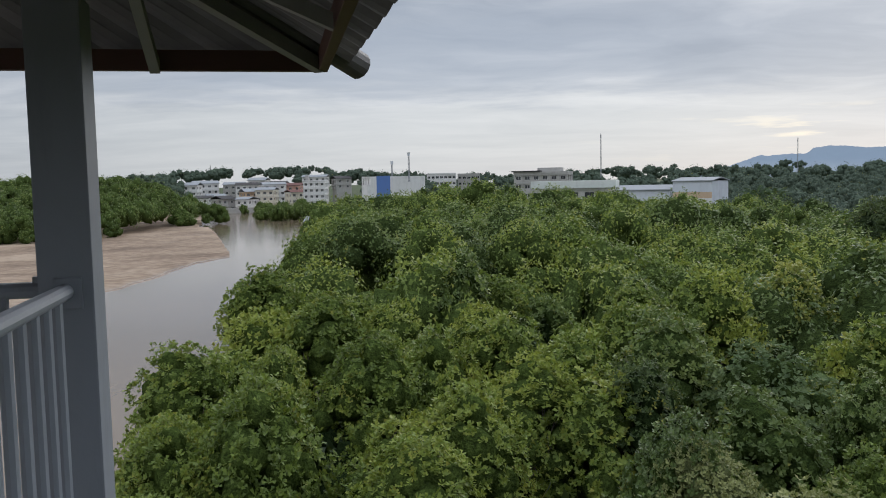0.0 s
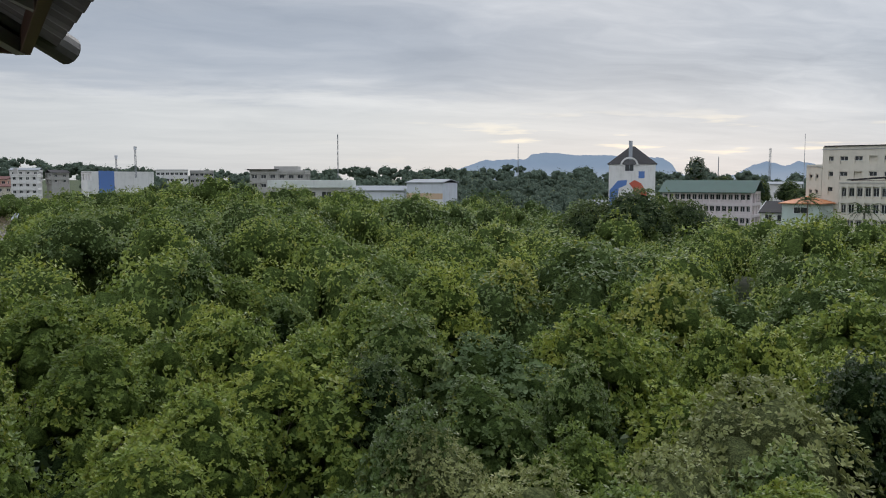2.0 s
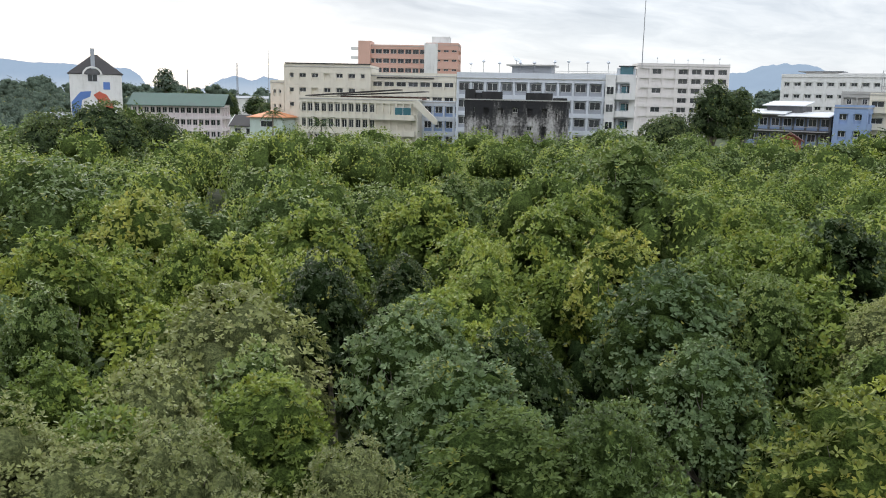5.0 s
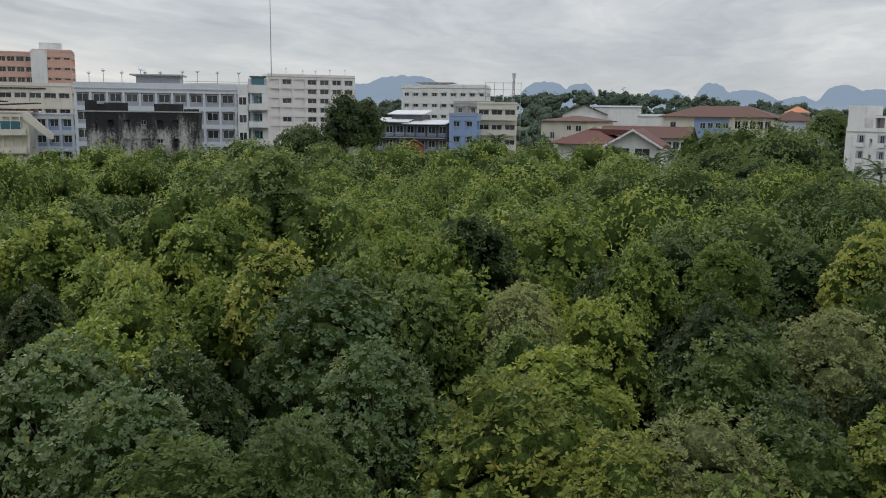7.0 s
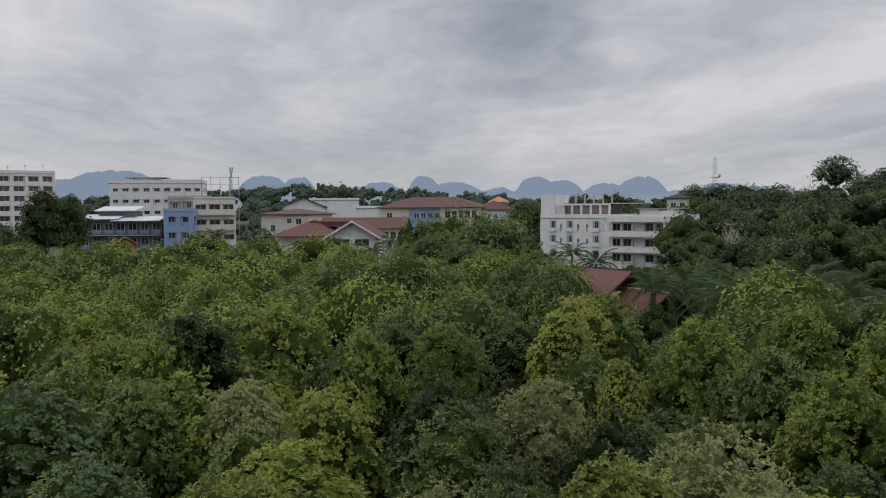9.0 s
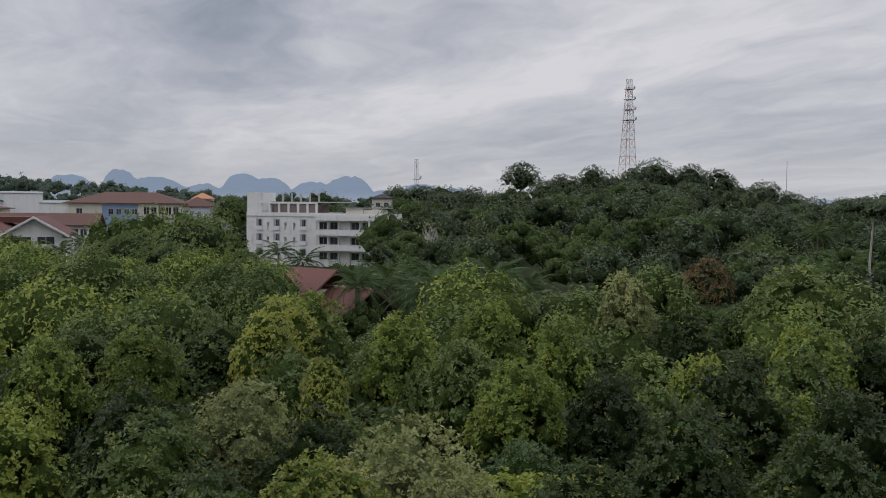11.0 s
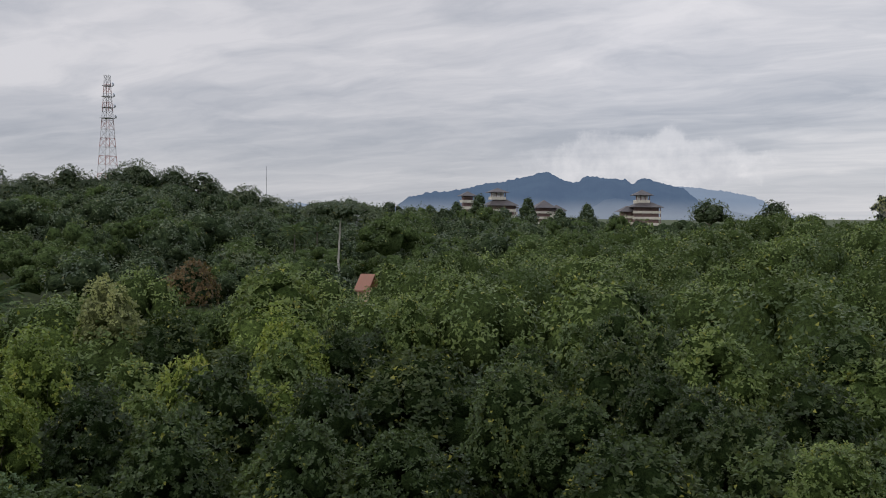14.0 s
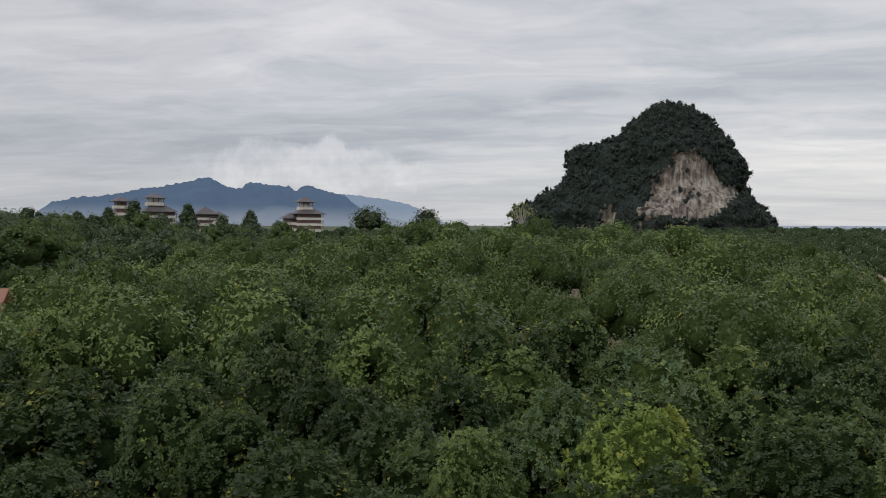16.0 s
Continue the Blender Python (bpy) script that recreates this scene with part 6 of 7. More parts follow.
part("fin", boxes((L * 0.84, -1.5, 1.2, L * 0.86, 0.0, 11.6)), WHITE, t)
balconies(t, 0.0, L, (10.9, 7.9, 4.8), WHITE, 1.4)
part("roof_shed", boxes((L * 0.35, 3, 11.2, L * 0.62, 7, 13.2), (L * 0.66, 2, 11.2, L * 0.92, 6, 12.9)), CREAM, t)
part("shed_roof", boxes((L * 0.32, 2.6, 13.202, L * 0.95, 7.4, 13.35)), SHEETGREY, t)
# red roof among the palms
t, L = gable_house("red_tiled_house", "house with a steep two-tier red-brown tiled roof", 103.6, 82, 108.4, 75, 8, 3.7, 2.3, 1.0, CREAM, ROOFRED, "x", over=0.7)
part("upper_wall", boxes((0.2, 1.6, 3.7, L * 0.5, 6.4, 5.9)), CREAM, t)
gable_roof(t, 0.0, 1.2, L * 0.53, 6.8, 5.8, 1.8, ROOFRED, 0.5, "x")
part("ridge_tiles", tube(bmesh.new(), (L * 0.53, 4.0, 6.2), (L + 0.7, 4.0, 6.2), 0.12, 0.12, 8), TAN, t, "pale worn ridge tiles")
gable_house("brick_house", "small orange-brown gabled house among trees", 143.75, 84, 144.4, 83.6, 3, 6.3, 1.3, 1.2, TAN, paint("terracotta_roof", (0.25, 0.115, 0.075), dirt=0.4), "x", over=0.25)

gable_house("hill_house", "white house half hidden by trees on the hill", 110.6, 214, 112.0, 214, 9, 15.6, 1.2, 4.0, CREAM, SHEETDARK, "hip", ((0.3, 13.4, 1.2, 1.2), (0.7, 13.4, 1.2, 1.2)), over=0.5)
gable_house("hill_shed", "long white roof half hidden by trees", 141.6, 232, 143.9, 228, 8, 12.4, 0.9, 4.0, WHITE, SHEETPALE, "x", over=0.5)

# --- tower house with the mural, green-roofed school, small houses
t, L = block("mural_tower_house", "white tower house with steep dark roof and painted mural", "tower house", 28.96, 252, 31.97, 252, 12, 17.4, 1.8, WHITE, 1, 3.0, 1, 1, pier=0.3, band=0.3, win=(0.1, 0.1), parapet=0, every=lambda i, s: False, sides="")
part("outer_wall", boxes((0.0, -0.3, 1.8, L, -0.01, 17.9)), WHITE, t, "white wall with mural")
hip_roof(t, 0, 0, L, 12, 17.95, 5.4, SHEETDARK, 0.5, label="steep dark hipped roof")
part("chimney", boxes((L * 0.42, 0.2, 17.6, L * 0.50, 1.2, 24.8)), MIDGREY, t, "grey square chimney")
bm = bmesh.new()
for k in range(12):
    a0, a1 = math.pi * k / 12, math.pi * (k + 1) / 12
    c, r0, r1 = L * 0.44, 2.1, 2.6
    vs = [bm.verts.new((c + r * math.cos(a), y, 17.6 + r * 0.95 * math.sin(a))) for y in (-0.7, -0.31) for a, r in ((a0, r0), (a1, r0), (a1, r1), (a0, r1))]
    for q in ((0, 1, 2, 3), (7, 6, 5, 4), (0, 4, 5, 1), (1, 5, 6, 2), (2, 6, 7, 3), (3, 7, 4, 0)):
        bm.faces.new([vs[i] for i in q])
part("dormer_arch", bm, WHITE, t, "white arch round the roof opening")
window(t, L * 0.44, -0.34, 16.0, 2.4, 2.6, 0, GLASS, MIDGREY)
part("dormer_dark", boxes((L * 0.31, -0.5, 17.8, L * 0.57, 1.0, 19.3)), DARKWALL, t)
part("blue_sign", boxes((L * 0.64, -0.36, 13.9, L * 0.77, -0.301, 15.9)), BLUE, t, "small square blue sign")
MURAL_RED = paint("mural_red", (0.48, 0.10, 0.06), dirt=0.15)
for pts, m in ((((0.02, 3.0), (0.02, 10.4), (0.20, 13.2), (0.40, 13.4), (0.38, 11.9), (0.22, 11.0), (0.14, 3.0)), BLUE), (((0.44, 12.4), (0.56, 13.4), (0.70, 12.4), (0.82, 9.8), (0.82, 3.0), (0.66, 3.0), (0.62, 9.4)), MURAL_RED)):
    bm = bmesh.new()
    prism(bm, [(x * L, z) for x, z in pts], -0.345, -0.301)
    part("mural", bm, m, t, "flat painted mural shape")
part("mural_cloud", boxes((L * 0.16, -0.35, 3.0, L * 0.34, -0.302, 8.4)), WHITE, t)
t, L = block("green_roofed_school", "storeyed pale lilac school under a dull green roof", "school", 32.45, 232, 38.0, 226, 10, 10.4, 1.8, paint("pale_lilac_paint", (0.68, 0.61, 0.62)), 3, 3.0, 15, 3, pier=0.3, band=0.5, win=(1.2, 1.4), parapet=0)
gable_roof(t, 0, 0, L, 10, 10.6, 2.6, ROOFGREEN, 0.9, "x")
t, L = gable_house("gabled_house", "white house with a dark sloping roof", 38.6, 205, 40.3, 203, 9, 6.3, 2.2, 1.6, WHITE, SHEETDARK, "x", ((0.25, 4.2, 1.6, 1.5), (0.7, 4.2, 1.8, 1.5)), over=0.5)
for x in (-0.62, L + 0.5):
    bm = bmesh.new()
    prism(bm, [(-0.5, 5.9), (4.5, 8.4), (4.5, 8.75), (-0.5, 6.25)], x, x + 0.12)
    bmesh.ops.transform(bm, matrix=Matrix(((0, 1, 0, 0), (1, 0, 0, 0), (0, 0, 1, 0), (0, 0, 0, 1))), verts=bm.verts[:])
    part("verge_board", bm, WHITE, t, "white verge board")
t, L = gable_house("orange_roofed_house", "white and pale green house with an orange roof", 39.8, 202, 42.0, 199, 8, 8.3, 1.7, 1.6, paint("pale_green_paint", (0.50, 0.58, 0.54)), ROOFORANGE, "hip", ((0.5, 6.2, 3.0, 1.4),), over=0.6)
gable_house("far_white_house", "small white house near the wooded slope", 27.4, 215, 28.6, 214, 6, 7.5, 0.8, 1.6, WHITE, SHEETGREY, "x")
gable_house("far_white_house", "white flat-roofed house far behind the school", 36.8, 330, 38.6, 330, 8, 11.8, 0.6, 2.0, WHITE, SHEETGREY, "x")
gable_house("far_white_house", "white house below the mountain", 39.0, 350, 40.9, 350, 8, 11.6, 0.8, 2.0, WHITE, SHEETGREY, "x")

# --- sheds and flats towards the river
t, L = gable_house("grey_sheet_hall", "tall hall of grey sheeting with a tan band", 15.35, 203, 17.8, 200, 12, 12.8, 0.7, 1.8, PALEGREY, SHEETGREY, "x", over=0.3)
part("tan_band", boxes((0, -0.06, 8.9, L, -0.01, 10.3)), TAN, t, "tan painted band")
part("white_wall", boxes((L * 0.3, -0.08, 1.8, L, -0.02, 8.89)), WHITE, t)
part("doorway", boxes((L * 0.52, -0.12, 5.0, L * 0.58, -0.081, 8.0)), DARKWALL, t)
gable_house("low_shed", "low pale grey shed beside the tall hall", 11.8, 206, 15.2, 204, 9, 10.9, 1.0, 1.8, PALEGREY, SHEETGREY, "x", over=0.4)
t, L = block("flat_white_hall", "long flat white hall with a pale fascia", "hall", 6.3, 212, 11.5, 210, 14, 11.6, 1.8, WHITE, 2, 3.6, 5, 2, pier=0.3, band=0.6, win=(2.4, 1.6), parapet=0)
part("roof_fascia", boxes((-0.8, -1.0, 11.6, L + 0.8, 14.5, 13.4)), paint("pale_sheet", (0.62, 0.65, 0.62), dirt=0.3), t, "broad pale sheet roof edge")
t, L = block("grey_institute", "grey flat-roofed institute with a roof room", "institute", 4.9, 330, 8.5, 326, 14, 16.2, 2.0, CONCRETE, 4, 3.4, 6, 3, win=(2.0, 1.4), parapet=0.7)
part("roof_slab", boxes((-0.8, -0.8, 16.9, L * 0.5, 15, 17.3)), SHEETDARK, t)
part("roof_room", boxes((L * 0.42, 3, 16.4, L * 0.85, 10, 18.4)), CONCRETE, t)
t, L = block("distant_flats", "distant white flats over the tree tops", "apartment building", -1.0, 440, 1.0, 440, 14, 17.6, 2.0, WHITE, 5, 3.2, 7, 3, win=(1.6, 1.2), parapet=0.6)
block("distant_flats", "distant grey flats over the tree tops", "apartment building", 1.1, 445, 2.6, 445, 12, 17.2, 2.0, CONCRETE, 5, 3.2, 5, 3, win=(1.6, 1.2), parapet=0.6)
t, L = block("blue_white_block", "white windowless block with a broad blue panel", "store building", -4.83, 296, -1.15, 312, 5, 15.6, 2.0, WHITE, 4, 3.3, 1, 3, pier=0.3, band=0.3, win=(0.1, 0.1), parapet=0.5, every=lambda i, s: False)
part("front_wall", boxes((0.0, -0.25, 2.0, L, -0.01, 16.0)), WHITE, t)
part("blue_panel", boxes((L * 0.10, -0.40, 8.2, L * 0.34, -0.26, 16.3)), BLUE, t, "broad blue wall panel")
part("front_step", boxes((-1.6, -0.3, 2.0, -0.01, 3, 13.2)), WHITE, t)

# --- old town across the river
TOWN = [(-16.9, 1.4, 500, 0.05, 2, "w"), (-15.6, 1.6, 512, 0.15, 3, "w"), (-15.0, 1.2, 470, -0.75, 2, "c"), (-13.9, 1.3, 505, 0.05, 3, "g"), (-13.0, 1.5, 498, 0.0, 3, "w"),
        (-12.7, 0.9, 462, -0.45, 3, "t"), (-11.9, 1.2, 462, -0.35, 3, "c"), (-11.2, 1.5, 470, 0.0, 3, "w"), (-10.2, 1.3, 480, -0.1, 3, "p"), (-9.7, 0.9, 452, -0.55, 2, "c"),
        (-14.2, 0.9, 455, -0.9, 2, "g"), (-13.4, 0.8, 452, -0.95, 2, "w"), (-8.6, 1.6, 540, 0.45, 2, "w"), (-6.6, 1.0, 535, 0.3, 2, "g"), (-17.9, 1.0, 520, 0.0, 2, "g"), (-12.4, 1.1, 530, 0.3, 4, "w"), (-10.8, 1.0, 536, 0.1, 3, "c"), (-16.0, 1.0, 470, -0.8, 2, "w")]
INK = {"w": (WHITE, "white"), "c": (CREAM, "cream"), "g": (CONCRETE, "grey concrete"), "t": (TAN, "tan"), "p": (PINK, "salmon")}
for b, w, d, e, st, ink in TOWN:
    wall, word = INK[ink]
    top = zat(d, e)
    t, L = block("town_house", f"{word} riverside town house with a tin roof", "town house", b - w / 2, d, b + w / 2, d + RB.uniform(-5, 5), 10, top, 1.8, wall, st, 3.2, max(2, int(w * d / 57 / 3.2)), 2, win=(1.5, 1.3), parapet=0)
    gable_roof(t, 0, 0, L, 10, top + 0.18, RB.uniform(0.8, 1.6), RB.choice((SHEETGREY, SHEETGREY, ROOFRED, SHEETDARK)), 0.5, "x")
t, L = block("town_tower", "white five-storey town house with dark windows", "town house", -9.35, 436, -7.9, 434, 10, 15.2, 1.8, WHITE, 5, 3.1, 4, 3, pier=0.6, band=0.8, win=(1.3, 1.5), parapet=0.6)
part("roof_tank", boxes((0.8, 2, 15.4, 2.6, 4, 18.4)), CONCRETE, t)
# embankment wall along the town's front
bm = bmesh.new()
pr = None
for k in range(25):
    b = -17.5 + 8.0 * k / 24
    p = place(b, 436)
    q = place(b, 439)
    row = [bm.verts.new((p.x, p.y, -1)), bm.verts.new((p.x, p.y, 2.6)), bm.verts.new((q.x, q.y, 2.6)), bm.verts.new((q.x, q.y, -1))]
    if pr:
        for i in range(3):
            bm.faces.new((pr[i], row[i], row[i + 1], pr[i + 1]))
    pr = row
tagged(part("embankment", bm, CONCRETE, None), "pale concrete river embankment below the town", "river wall", kind="structure")
gable_house("pier_shed", "white waterside shed with a grey roof", -9.3, 236, -7.9, 234, 6, 3.6, 1.2, 0.4, WHITE, SHEETGREY, "x")

# --- chedi on the hill
t = thing("hill_chedi", Matrix.Translation(place(-15.3, 660, 0)), "pale bell-shaped chedi spire on the wooded ridge", "chedi")
bm = bmesh.new()
for z0, z1, r0, r1 in ((6, 18, 4.5, 4.5), (18, 20, 4.5, 3.0), (20, 23, 3.0, 1.6), (23, 25, 1.6, 0.7), (25, 30, 0.7, 0.1)):
    tube(bm, (0, 0, z0), (0, 0, z1), r0, r1, 14)
part("spire", bm, CONCRETE, t)


# ---------------------------------------------------------------- hotel pagodas
HOTEL_ROOF = paint("dark_tile_roof", (0.065, 0.055, 0.055), rough=0.6, dirt=0.3)

HOTEL_BODY = paint("faded_brown_red_wall", (0.20, 0.125, 0.115), dirt=0.3)


def tier(t, cx, cy, w, dp, z0, z1, storeys, roof_rise, over):
    """One pagoda tier: galleried storeys under a hipped roof with wide eaves."""
    x0, y0 = cx - w / 2, cy - dp / 2
    part("core", boxes((x0 + 1.0, y0 + 1.0, z0, x0 + w - 1.0, y0 + dp - 1.0, z1)), HOTEL_BODY if storeys > 1 else WHITE, t)
    sh = (z1 - z0) / storeys
    for s in range(storeys):
        z = z0 + s * sh
        g = part("gallery", boxes((x0, y0, z, x0 + w, y0 + dp, z + 0.25), (x0, y0, z + 0.252, x0 + w, y0 + 0.2, z + sh * 0.42), (x0, y0 + 0.202, z + 0.252, x0 + 0.2, y0 + dp, z + sh * 0.42), (x0 + w - 0.2, y0 + 0.202, z + 0.252, x0 + w, y0 + dp, z + sh * 0.42)), CREAM, t, "cream gallery front")
        n = max(3, int(w / 4.2))
        for i in range(n + 1):
            x = x0 + (w - 0.4) * i / n
            part("column", boxes((x, y0 + 0.21, z + sh * 0.42, x + 0.4, y0 + 0.6, z + sh)), HOTEL_BODY, g)
    return hip_roof(t, x0, y0, x0 + w, y0 + dp, z1 + 0.01, roof_rise, HOTEL_ROOF, over, label="dark tiled hipped roof")


def pagoda(b, d, label, tiers):
    p = place(b, d)
    t = thing("hotel_pagoda", Matrix.LocRotScale((p.x, p.y, 0), Euler((0, 0, radians(-b + 12))), None), label, "hotel", "hotel pavilions")
    for args in tiers:
        tier(t, *args)
    return t


pagoda(162.7, 480, "tiered cream hotel pagoda with dark tiled roofs", [(2.0, 0, 14.8, 15, 2, 18.4, 5, 4.4, 1.4), (0.3, 0, 7.6, 7.6, 20.6, 25.0, 1, 3.3, 1.7), (-7.6, 1.5, 8.0, 12, 2, 15.8, 4, 3.4, 1.4), (-12.6, 3, 5, 9, 2, 12.0, 3, 2.0, 1.0)])
pagoda(153.25, 480, "hotel pavilion with two dark roofs and white walls", [(0.8, 0, 15.0, 14, 2, 18.6, 5, 5.2, 1.5), (-1.0, 0, 8.4, 8.4, 22.0, 26.0, 1, 2.8, 1.6), (8, 2, 5, 8, 2, 17.6, 4, 1.6, 0.8)])
pagoda(151.1, 470, "small hotel pavilion with a dark roof", [(0, 0, 7, 8, 2, 23.6, 6, 2.8, 1.3)])
pagoda(156.5, 490, "low hotel wing under dark hipped roofs", [(-2, 0, 10, 12, 2, 17.6, 5, 4.6, 1.4), (5, -2, 8, 8, 2, 16.2, 4, 3.4, 1.2)])

# ---------------------------------------------------------------- masts


def lattice(b, d, z0, z1, w0, w1, bays, label, mat_a, mat_b, dishes=0):
    """A four-legged lattice mast with cross braces, banded red and white."""
    p = place(b, d)
    t = thing("radio_mast", Matrix.LocRotScale((p.x, p.y, 0), Euler((0, 0, radians(20))), None), label, "mast", "masts")

    def at(k, u):
        w = (w0 + (w1 - w0) * min(1, u * 1.05) ** 0.8) / 2
        return Vector(((-w, w, w, -w)[k], (-w, -w, w, w)[k], z0 + (z1 - z0) * u))

    r = max(0.045, w0 * 0.016)
    for i in range(bays):
        u0, u1 = i / bays, (i + 1) / bays
        bm = bmesh.new()
        for k in range(4):
            part("leg", tube(bmesh.new(), at(k, u0), at(k, u1), r, r, 4), mat_a if i % 2 else mat_b, t) if w0 > 3 else tube(bm, at(k, u0), at(k, u1), r, r, 4)
            tube(bm, at(k, u0), at((k + 1) % 4, u1), r * 0.5, r * 0.5, 3)
            tube(bm, at((k + 1) % 4, u0), at(k, u1), r * 0.5, r * 0.5, 3)
            tube(bm, at(k, u1), at((k + 1) % 4, u1), r * 0.6, r * 0.6, 3)
        tagged(part("bracing", bm, mat_a if i % 2 else mat_b, t), kind="stuff")
    for i in range(dishes):
        u = 0.68 + 0.24 * i / max(1, dishes - 1)
        c = at(0, u)
        s = part("platform", boxes((c.x - 0.5, c.y - 0.5, c.z, -c.x + 0.5, -c.y + 0.5, c.z + 0.18)), STEEL, t)
        part("dish", tube(bmesh.new(), c + Vector((-0.4, -0.3, 0.9)), c + Vector((-0.9, -0.7, 0.9)), 0.75, 0.6, 12), PALEGREY, s, "round grey dish")
    return t


MAST_RED = paint("mast_red", (0.34, 0.17, 0.15), dirt=0.2)
MAST_WHITE = paint("mast_white", (0.52, 0.52, 0.53), dirt=0.2)
lattice(127.75, 340, 14, 64.0, 7.2, 1.6, 15, "tall red and white lattice radio mast on the hill", MAST_RED, MAST_WHITE, 4)
lattice(113.6, 300, 8, 30.2, 1.3, 0.9, 9, "slim grey lattice mast behind the hill", STEEL, STEEL, 1)
for b, d, z0, z1, w in ((-2.2, 300, 14, 23.2, 0.5), (-3.35, 310, 14, 20.5, 0.45), (10.72, 420, 14, 35.5, 0.4), (22.9, 520, 12, 34.5, 0.45), (39.0, 400, 10, 27.0, 0.8), (35.9, 420, 10, 24, 0.35), (81.6, 215, 10, 22.8, 0.5)):
    t = lattice(b, d, z0, z1, w, w * 0.8, 8, "thin grey steel mast", STEEL, STEEL)
    if w >= 0.45 and z1 < 26:
        part("antenna_head", tube(bmesh.new(), (0, 0, z1), (0, 0, z1 + 1.2), 0.45, 0.55, 8), PALEGREY, t)
for b, d, z0, z1 in ((137.6, 420, 10, 36), (65.55, 290, 25, 62), (41.0, 420, 8, 34)):
    p = place(b, d)
    t = thing("wire_mast", Matrix.Translation(p), "hair-thin guyed wire mast", "mast", "masts")
    part("pole", tube(bmesh.new(), (0, 0, z0), (0, 0, z1), 0.16, 0.1, 5), STEEL, t)

# ---------------------------------------------------------------- palms and single trees


def frond_mesh(seed, length, sag, leaflets, width):
    """One feathered palm frond that rises and droops along +x."""
    rng = np.random.default_rng(seed)
    u = np.linspace(0.12, 1.0, leaflets)
    V, F = [], []
    for i, k in enumerate(u):
        c = np.array([length * k * (1 - 0.16 * k), 0, length * (0.42 * k - sag * k * k)])
        for side in (-1, 1):
            L = width * (0.45 + 1.1 * math.sin(math.pi * min(1, k * 0.9 + 0.08)))
            tip = c + np.array([L * 0.45, side * L * 0.8, -L * rng.uniform(0.25, 0.6)])
            w = np.array([length / leaflets * 0.36, 0, 0])
            n = len(V)
            V += [c - w, c + w, tip]
            F.append((n, n + 1, n + 2))
    return np.array(V), np.array(F)


def palm_meshes(seed, fronds, length, sag):
    """The whole crown of a palm, round the top of its trunk."""
    rng = np.random.default_rng(seed)
    V, F, off = [], [], 0
    for i in range(fronds):
        v, f = frond_mesh(seed * 50 + i, length * rng.uniform(0.85, 1.1), sag + 0.75 * (i / fronds) ** 1.5, 30, length * 0.135)
        a = 2.399963 * i
        tilt = 0.75 - 1.15 * i / fronds
        c, s, ct, st = math.cos(a), math.sin(a), math.cos(tilt), math.sin(tilt)
        x, y, z = v[:, 0] * ct - v[:, 2] * st, v[:, 1], v[:, 0] * st + v[:, 2] * ct
        V.append(np.stack([x * c - y * s, x * s + y * c, z], 1))
        F.append(f + off)
        off += len(v)
    return mesh_np("fronds", np.concatenate(V), np.concatenate(F), [LEAF_PALM])


PALMS = [palm_meshes(3, 26, 4.4, 0.45), palm_meshes(4, 24, 4.0, 0.5), palm_meshes(5, 20, 3.3, 0.55)]


def palm(b, d, top, size, form, spin, label="oil palm with long arching dull green fronds"):
    p = place(b, d)
    g = land(p.x, p.y)
    t = thing("palm", Matrix.LocRotScale((p.x, p.y, g - 0.1), Euler((0, 0, spin)), None), label, "palm", "palms")
    share("fronds", PALMS[form], t, Matrix.LocRotScale((0, 0, top - g - 1.2 * size), None, (size, size, size)))
    bm = bmesh.new()
    h = top - g - 1.1 * size
    for k in range(4):
        tube(bm, (0, 0, h * k / 4), (0, 0, h * (k + 1) / 4), 0.24 - 0.03 * k, 0.21 - 0.03 * k, 8)
    part("trunk", bm, BARK, t)


RP = random.Random(31)
for b, d in spots(RP, 104.5, 121, 60, 112, 6.0):
    if d < np.interp(b, WOOD_EDGE_B, WOOD_EDGE_D) + 6 or (103 < b < 109.5 and d < 92):
        continue
    palm(b, d, 13.7 - 0.078 * d + RP.gauss(0, 0.5), RP.uniform(0.8, 1.15), RP.randrange(3), RP.random() * 6.28)
for b, d, top, size in ((80.6, 150, 10.3, 0.9), (104.4, 120, 8.6, 1.1), (106.0, 118, 7.2, 1.0), (86.2, 140, 8.4, 0.9), (90.9, 138, 7.6, 0.8), (92.3, 142, 8.4, 0.9), (44.5, 150, 9.8, 0.9), (20.5, 170, 11.0, 1.0), (21.6, 172, 10.6, 1.0), (41.3, 172, 10.6, 0.7), (102.8, 110, 7.4, 1.0), (110.8, 125, 5.4, 1.1), (139.5, 150, 11.2, 1.1), (141, 155, 11.4, 1.0), (146.2, 150, 11.0, 1.1)):
    palm(b, d, top, size, RP.randrange(3), RP.random() * 6.28, "coconut palm with drooping feathery fronds")


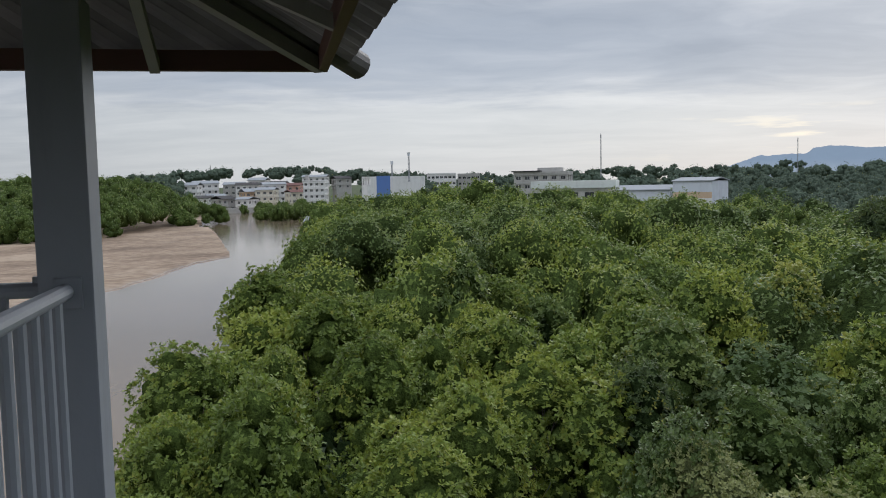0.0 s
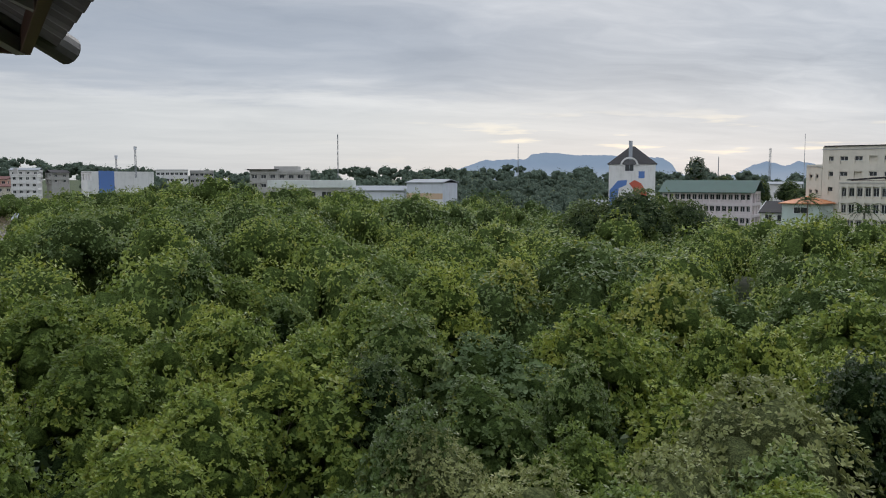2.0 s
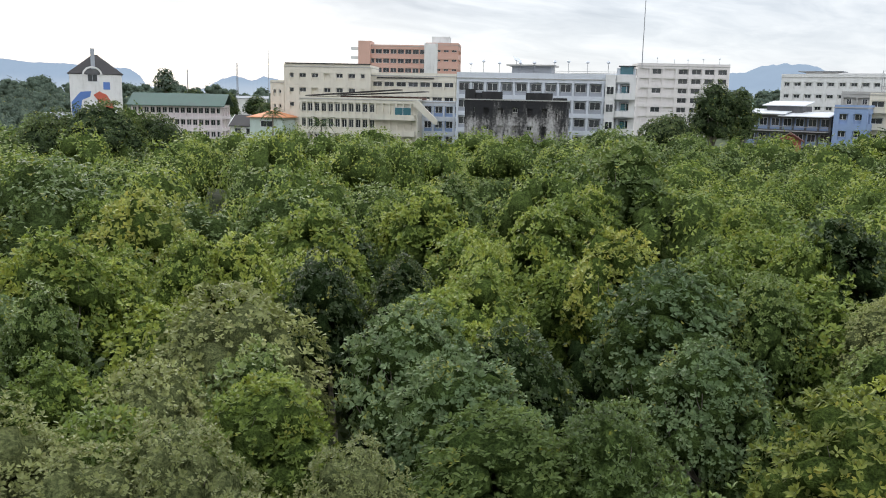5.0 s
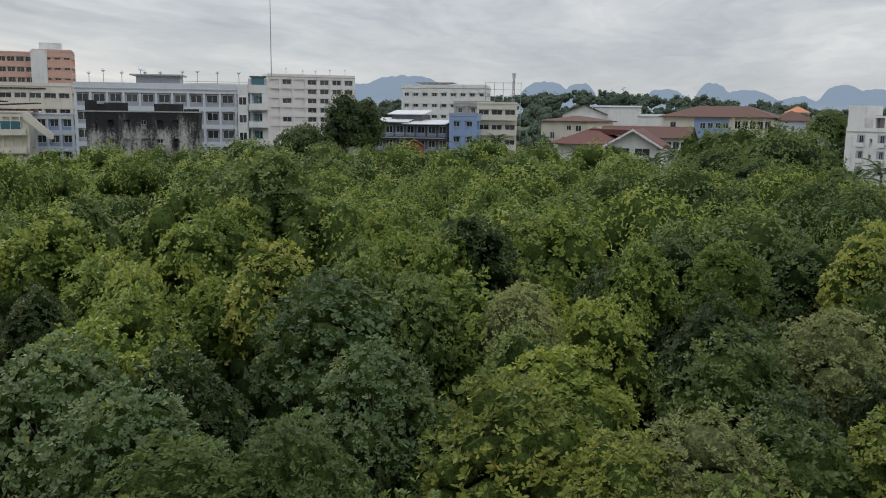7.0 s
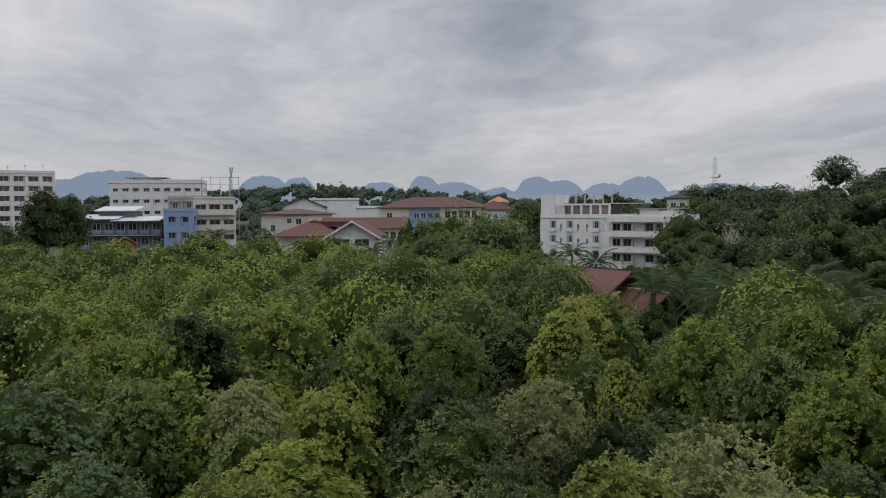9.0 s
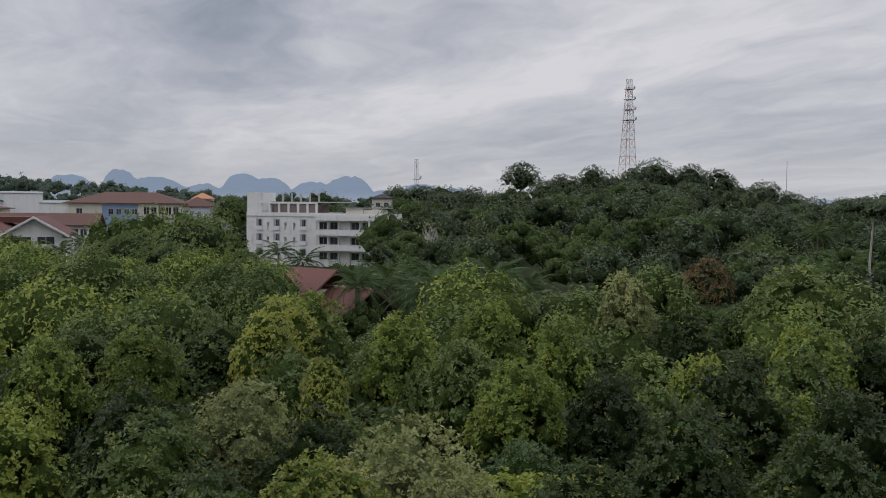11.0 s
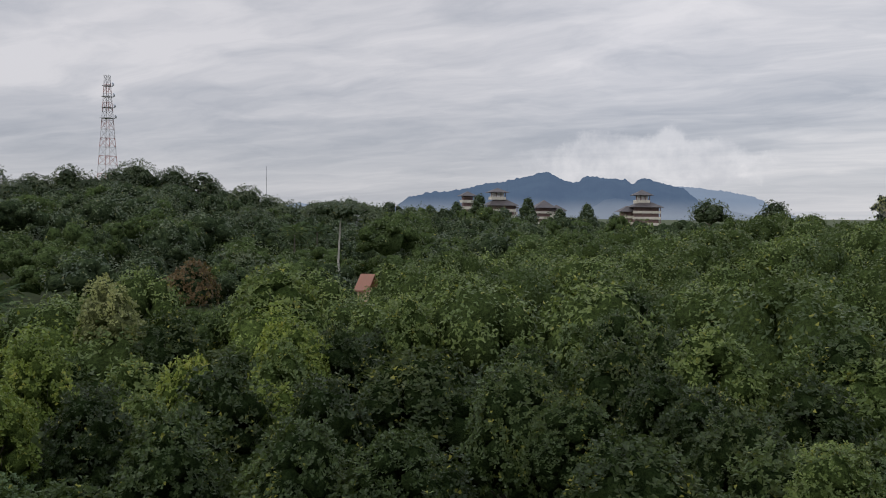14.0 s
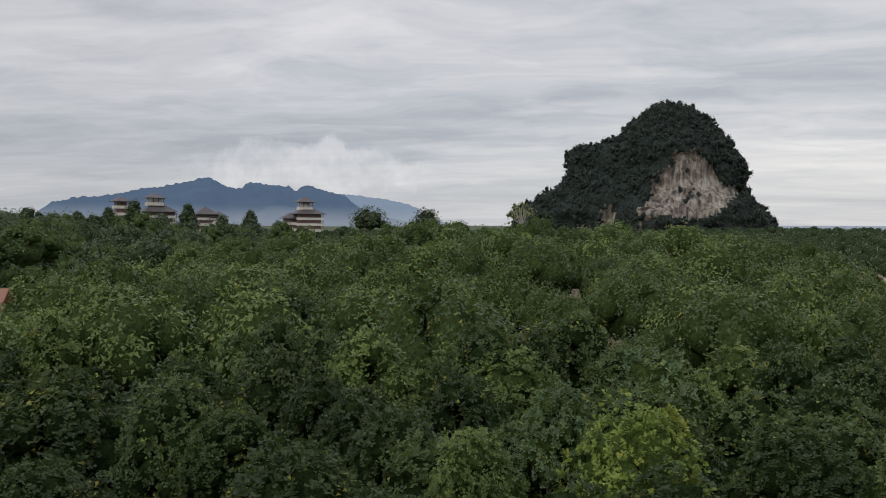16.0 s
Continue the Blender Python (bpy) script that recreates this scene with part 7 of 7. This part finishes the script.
def single_tree(name, b, d, top, radius, height, mat, label, seed, lobes=22, leaves=1500, leaf=0.42, flat=0.85, bark=None, thick=0.35, core=0.7, ragged=0.2, limbs=14, base=None, cone=0.25, sprigs=4):
    """A free-standing tree with trunk, limbs and an open crown."""
    p = place(b, d)
    g = land(p.x, p.y) if base is None else base
    t = thing(name, Matrix.Translation((p.x, p.y, g - 0.2)), label, "tree", "single trees")
    v, f, cs, deep = crown(seed, radius, height, lobes, leaves, leaf, leaf * 0.7, core=core, ragged=ragged, flat=flat, rosette=4, cone=cone, sprigs=sprigs)
    c = new("crown", crown_mesh("crown", v, f, deep, [mat, INNER_DARK if mat is LEAF_DARK else INNER_WOOD]))
    c.parent, c.matrix_local = t, Matrix.Translation((0, 0, top - height - g + 0.2))
    tk = new("trunk", trunk_mesh("trunk", cs[:limbs], top - height - g + 0.4, seed, bark or BARK, r=thick))
    tk.parent, tk.matrix_local = t, Matrix.Translation((0, 0, top - height - g + 0.2))
    return t


single_tree("emergent_tree", 120.7, 262, 26.9, 6.6, 8.6, LEAF_WOOD, "tall dark forest tree with a round see-through crown", 401, lobes=24, leaves=3200, leaf=0.42, core=0.35, thick=0.3, cone=0.0)
HILL = [(122.3, 250, 21.5, 5.0, 7), (123.6, 262, 23.6, 5.0, 6.5), (125.5, 260, 26.4, 4.8, 9.5), (127.0, 258, 22.8, 4.6, 7), (128.3, 262, 25.6, 4.6, 7), (129.5, 266, 28.6, 6.6, 9.0), (131.8, 264, 26.8, 5.4, 8.5), (133.6, 262, 25.2, 4.6, 8),
        (136.3, 258, 21.3, 5.0, 7.0), (112.4, 262, 19.6, 4.4, 6), (114.0, 258, 19.8, 4.8, 6), (117.5, 258, 19.2, 4.6, 6), (115.6, 240, 17.6, 5.2, 7), (119.0, 230, 17.0, 5.0, 7), (122.5, 205, 15.6, 5.4, 8),
        (126.5, 190, 15.0, 5.8, 8), (130.6, 195, 17.6, 5.4, 10), (136.8, 205, 15.0, 5.0, 8), (128.6, 160, 11.0, 5.0, 7), (133.2, 172, 13.4, 5.0, 9), (124.5, 160, 10.6, 4.6, 6), (119.8, 180, 12.0, 5.0, 7),
        (116.4, 190, 12.4, 5.0, 7), (139.2, 240, 16.4, 5.0, 7), (137.8, 255, 18.4, 4.4, 7), (141.5, 250, 15.4, 4.6, 6), (132.0, 122, 8.6, 4.0, 7.5), (136.5, 120, 8.2, 4.2, 6), (144.5, 230, 14.6, 4.6, 6), (147.2, 245, 14.8, 4.4, 6)]
for i, (b, d, top, r, h) in enumerate(HILL):
    single_tree("forest_tree", b, d, top, r * 1.2, h, LEAF_WOOD, "dark broad forest tree on the hill", 420 + i, lobes=14 + i % 5 * 2, leaves=2700, leaf=0.36, core=0.56, thick=0.30, ragged=0.20, flat=(0.85, 0.6, 1.0)[i % 3], cone=(0.1, 0.0, 0.35)[i % 3])
single_tree("umbrella_tree", 142.6, 118, 15.2, 5.6, 2.0, LEAF_WOOD, "tall pale-trunked tree with a thin flat crown", 450, lobes=26, leaves=3600, leaf=0.26, flat=0.4, bark=PALE_BARK, thick=0.13, core=0.3, cone=0.0)
for b, d, top, r, h, s in ((167.1, 300, 19.6, 7.4, 9.5, 451), (171.0, 300, 19.4, 5.0, 9.0, 452)):
    single_tree("umbrella_tree", b, d, top, r, h, LEAF_WOOD, "dark flat-topped rain tree over the mangrove", s, lobes=22, leaves=2200, leaf=0.4, flat=0.7, core=0.6, cone=0.0, ragged=0.3)
for i, (b, d, top, r, h) in enumerate(((151.9, 420, 24.4, 6.4, 19), (155.2, 420, 22.8, 6.6, 19), (159.2, 410, 19.2, 6.4, 16), (150.4, 430, 20.0, 5.5, 15), (157.4, 430, 17.4, 5.5, 14), (148.6, 420, 18.6, 6.0, 14), (153.6, 415, 17.6, 6.5, 13), (161.0, 425, 14.6, 5.0, 10))):
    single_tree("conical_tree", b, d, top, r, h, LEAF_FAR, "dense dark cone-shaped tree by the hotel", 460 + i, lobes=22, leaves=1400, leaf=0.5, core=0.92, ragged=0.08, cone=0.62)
single_tree("bare_tree", 114.6, 150, 11.4, 3.2, 5.0, LEAF_GREY, "grey half-bare tree at the foot of the hill", 470, lobes=30, leaves=240, leaf=0.25, core=0, bark=PALE_BARK, thick=0.2, limbs=30)
single_tree("rusty_tree", 133.0, 73, 9.7, 2.5, 4.6, leaf_material("rusty_leaf", (0.07, 0.05, 0.02), (0.13, 0.08, 0.035), (0.18, 0.13, 0.06), young_share=0.0), "bush with rust-brown withered leaves", 471, leaves=2600, leaf=0.2)
single_tree("bare_tree", 177.4, 300, 22.0, 5.2, 8.5, LEAF_GREY, "thin half-bare tree with greyish twigs below the rock tower", 473, lobes=26, leaves=800, leaf=0.34, core=0, bark=PALE_BARK, thick=0.2, limbs=26)
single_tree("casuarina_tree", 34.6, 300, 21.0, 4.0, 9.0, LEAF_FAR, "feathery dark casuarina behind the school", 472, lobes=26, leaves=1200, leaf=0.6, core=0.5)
BROADLEAF = [(88.4, 140, 8.6, 3.4, 5.0), (70.3, 152, 17.6, 4.6, 12.5), (71.9, 154, 16.2, 3.6, 11.0), (67.6, 150, 11.8, 5.4, 6.5), (101.3, 200, 15.6, 5, 7), (30.7, 106, 12.7, 5.4, 8), (27.9, 108, 11.2, 4.4, 6.5), (33.9, 110, 11.0, 4.4, 6.5), (38.4, 250, 13.6, 3.6, 7.5), (40.2, 255, 13.2, 4.2, 7.5), (36.2, 262, 14.6, 4.0, 7.0), (41.0, 236, 11.4, 3.6, 6.0),
             (99.1, 100, 12.4, 6.4, 9.0), (95.6, 103, 10.8, 5.6, 8.0), (102.2, 92, 9.0, 3.8, 7.0), (93.2, 106, 9.2, 4.4, 6.0), (97.4, 92, 9.6, 4.6, 6.5)]
for i, (b, d, top, r, h) in enumerate(BROADLEAF):
    single_tree("broad_tree", b, d, top, r, h, LEAF_MOSS if b < 90 else LEAF_OLIVE, "dense dark green tree beside the houses", 480 + i, lobes=22, leaves=6000, leaf=0.25, core=0.74, ragged=0.12, sprigs=6)
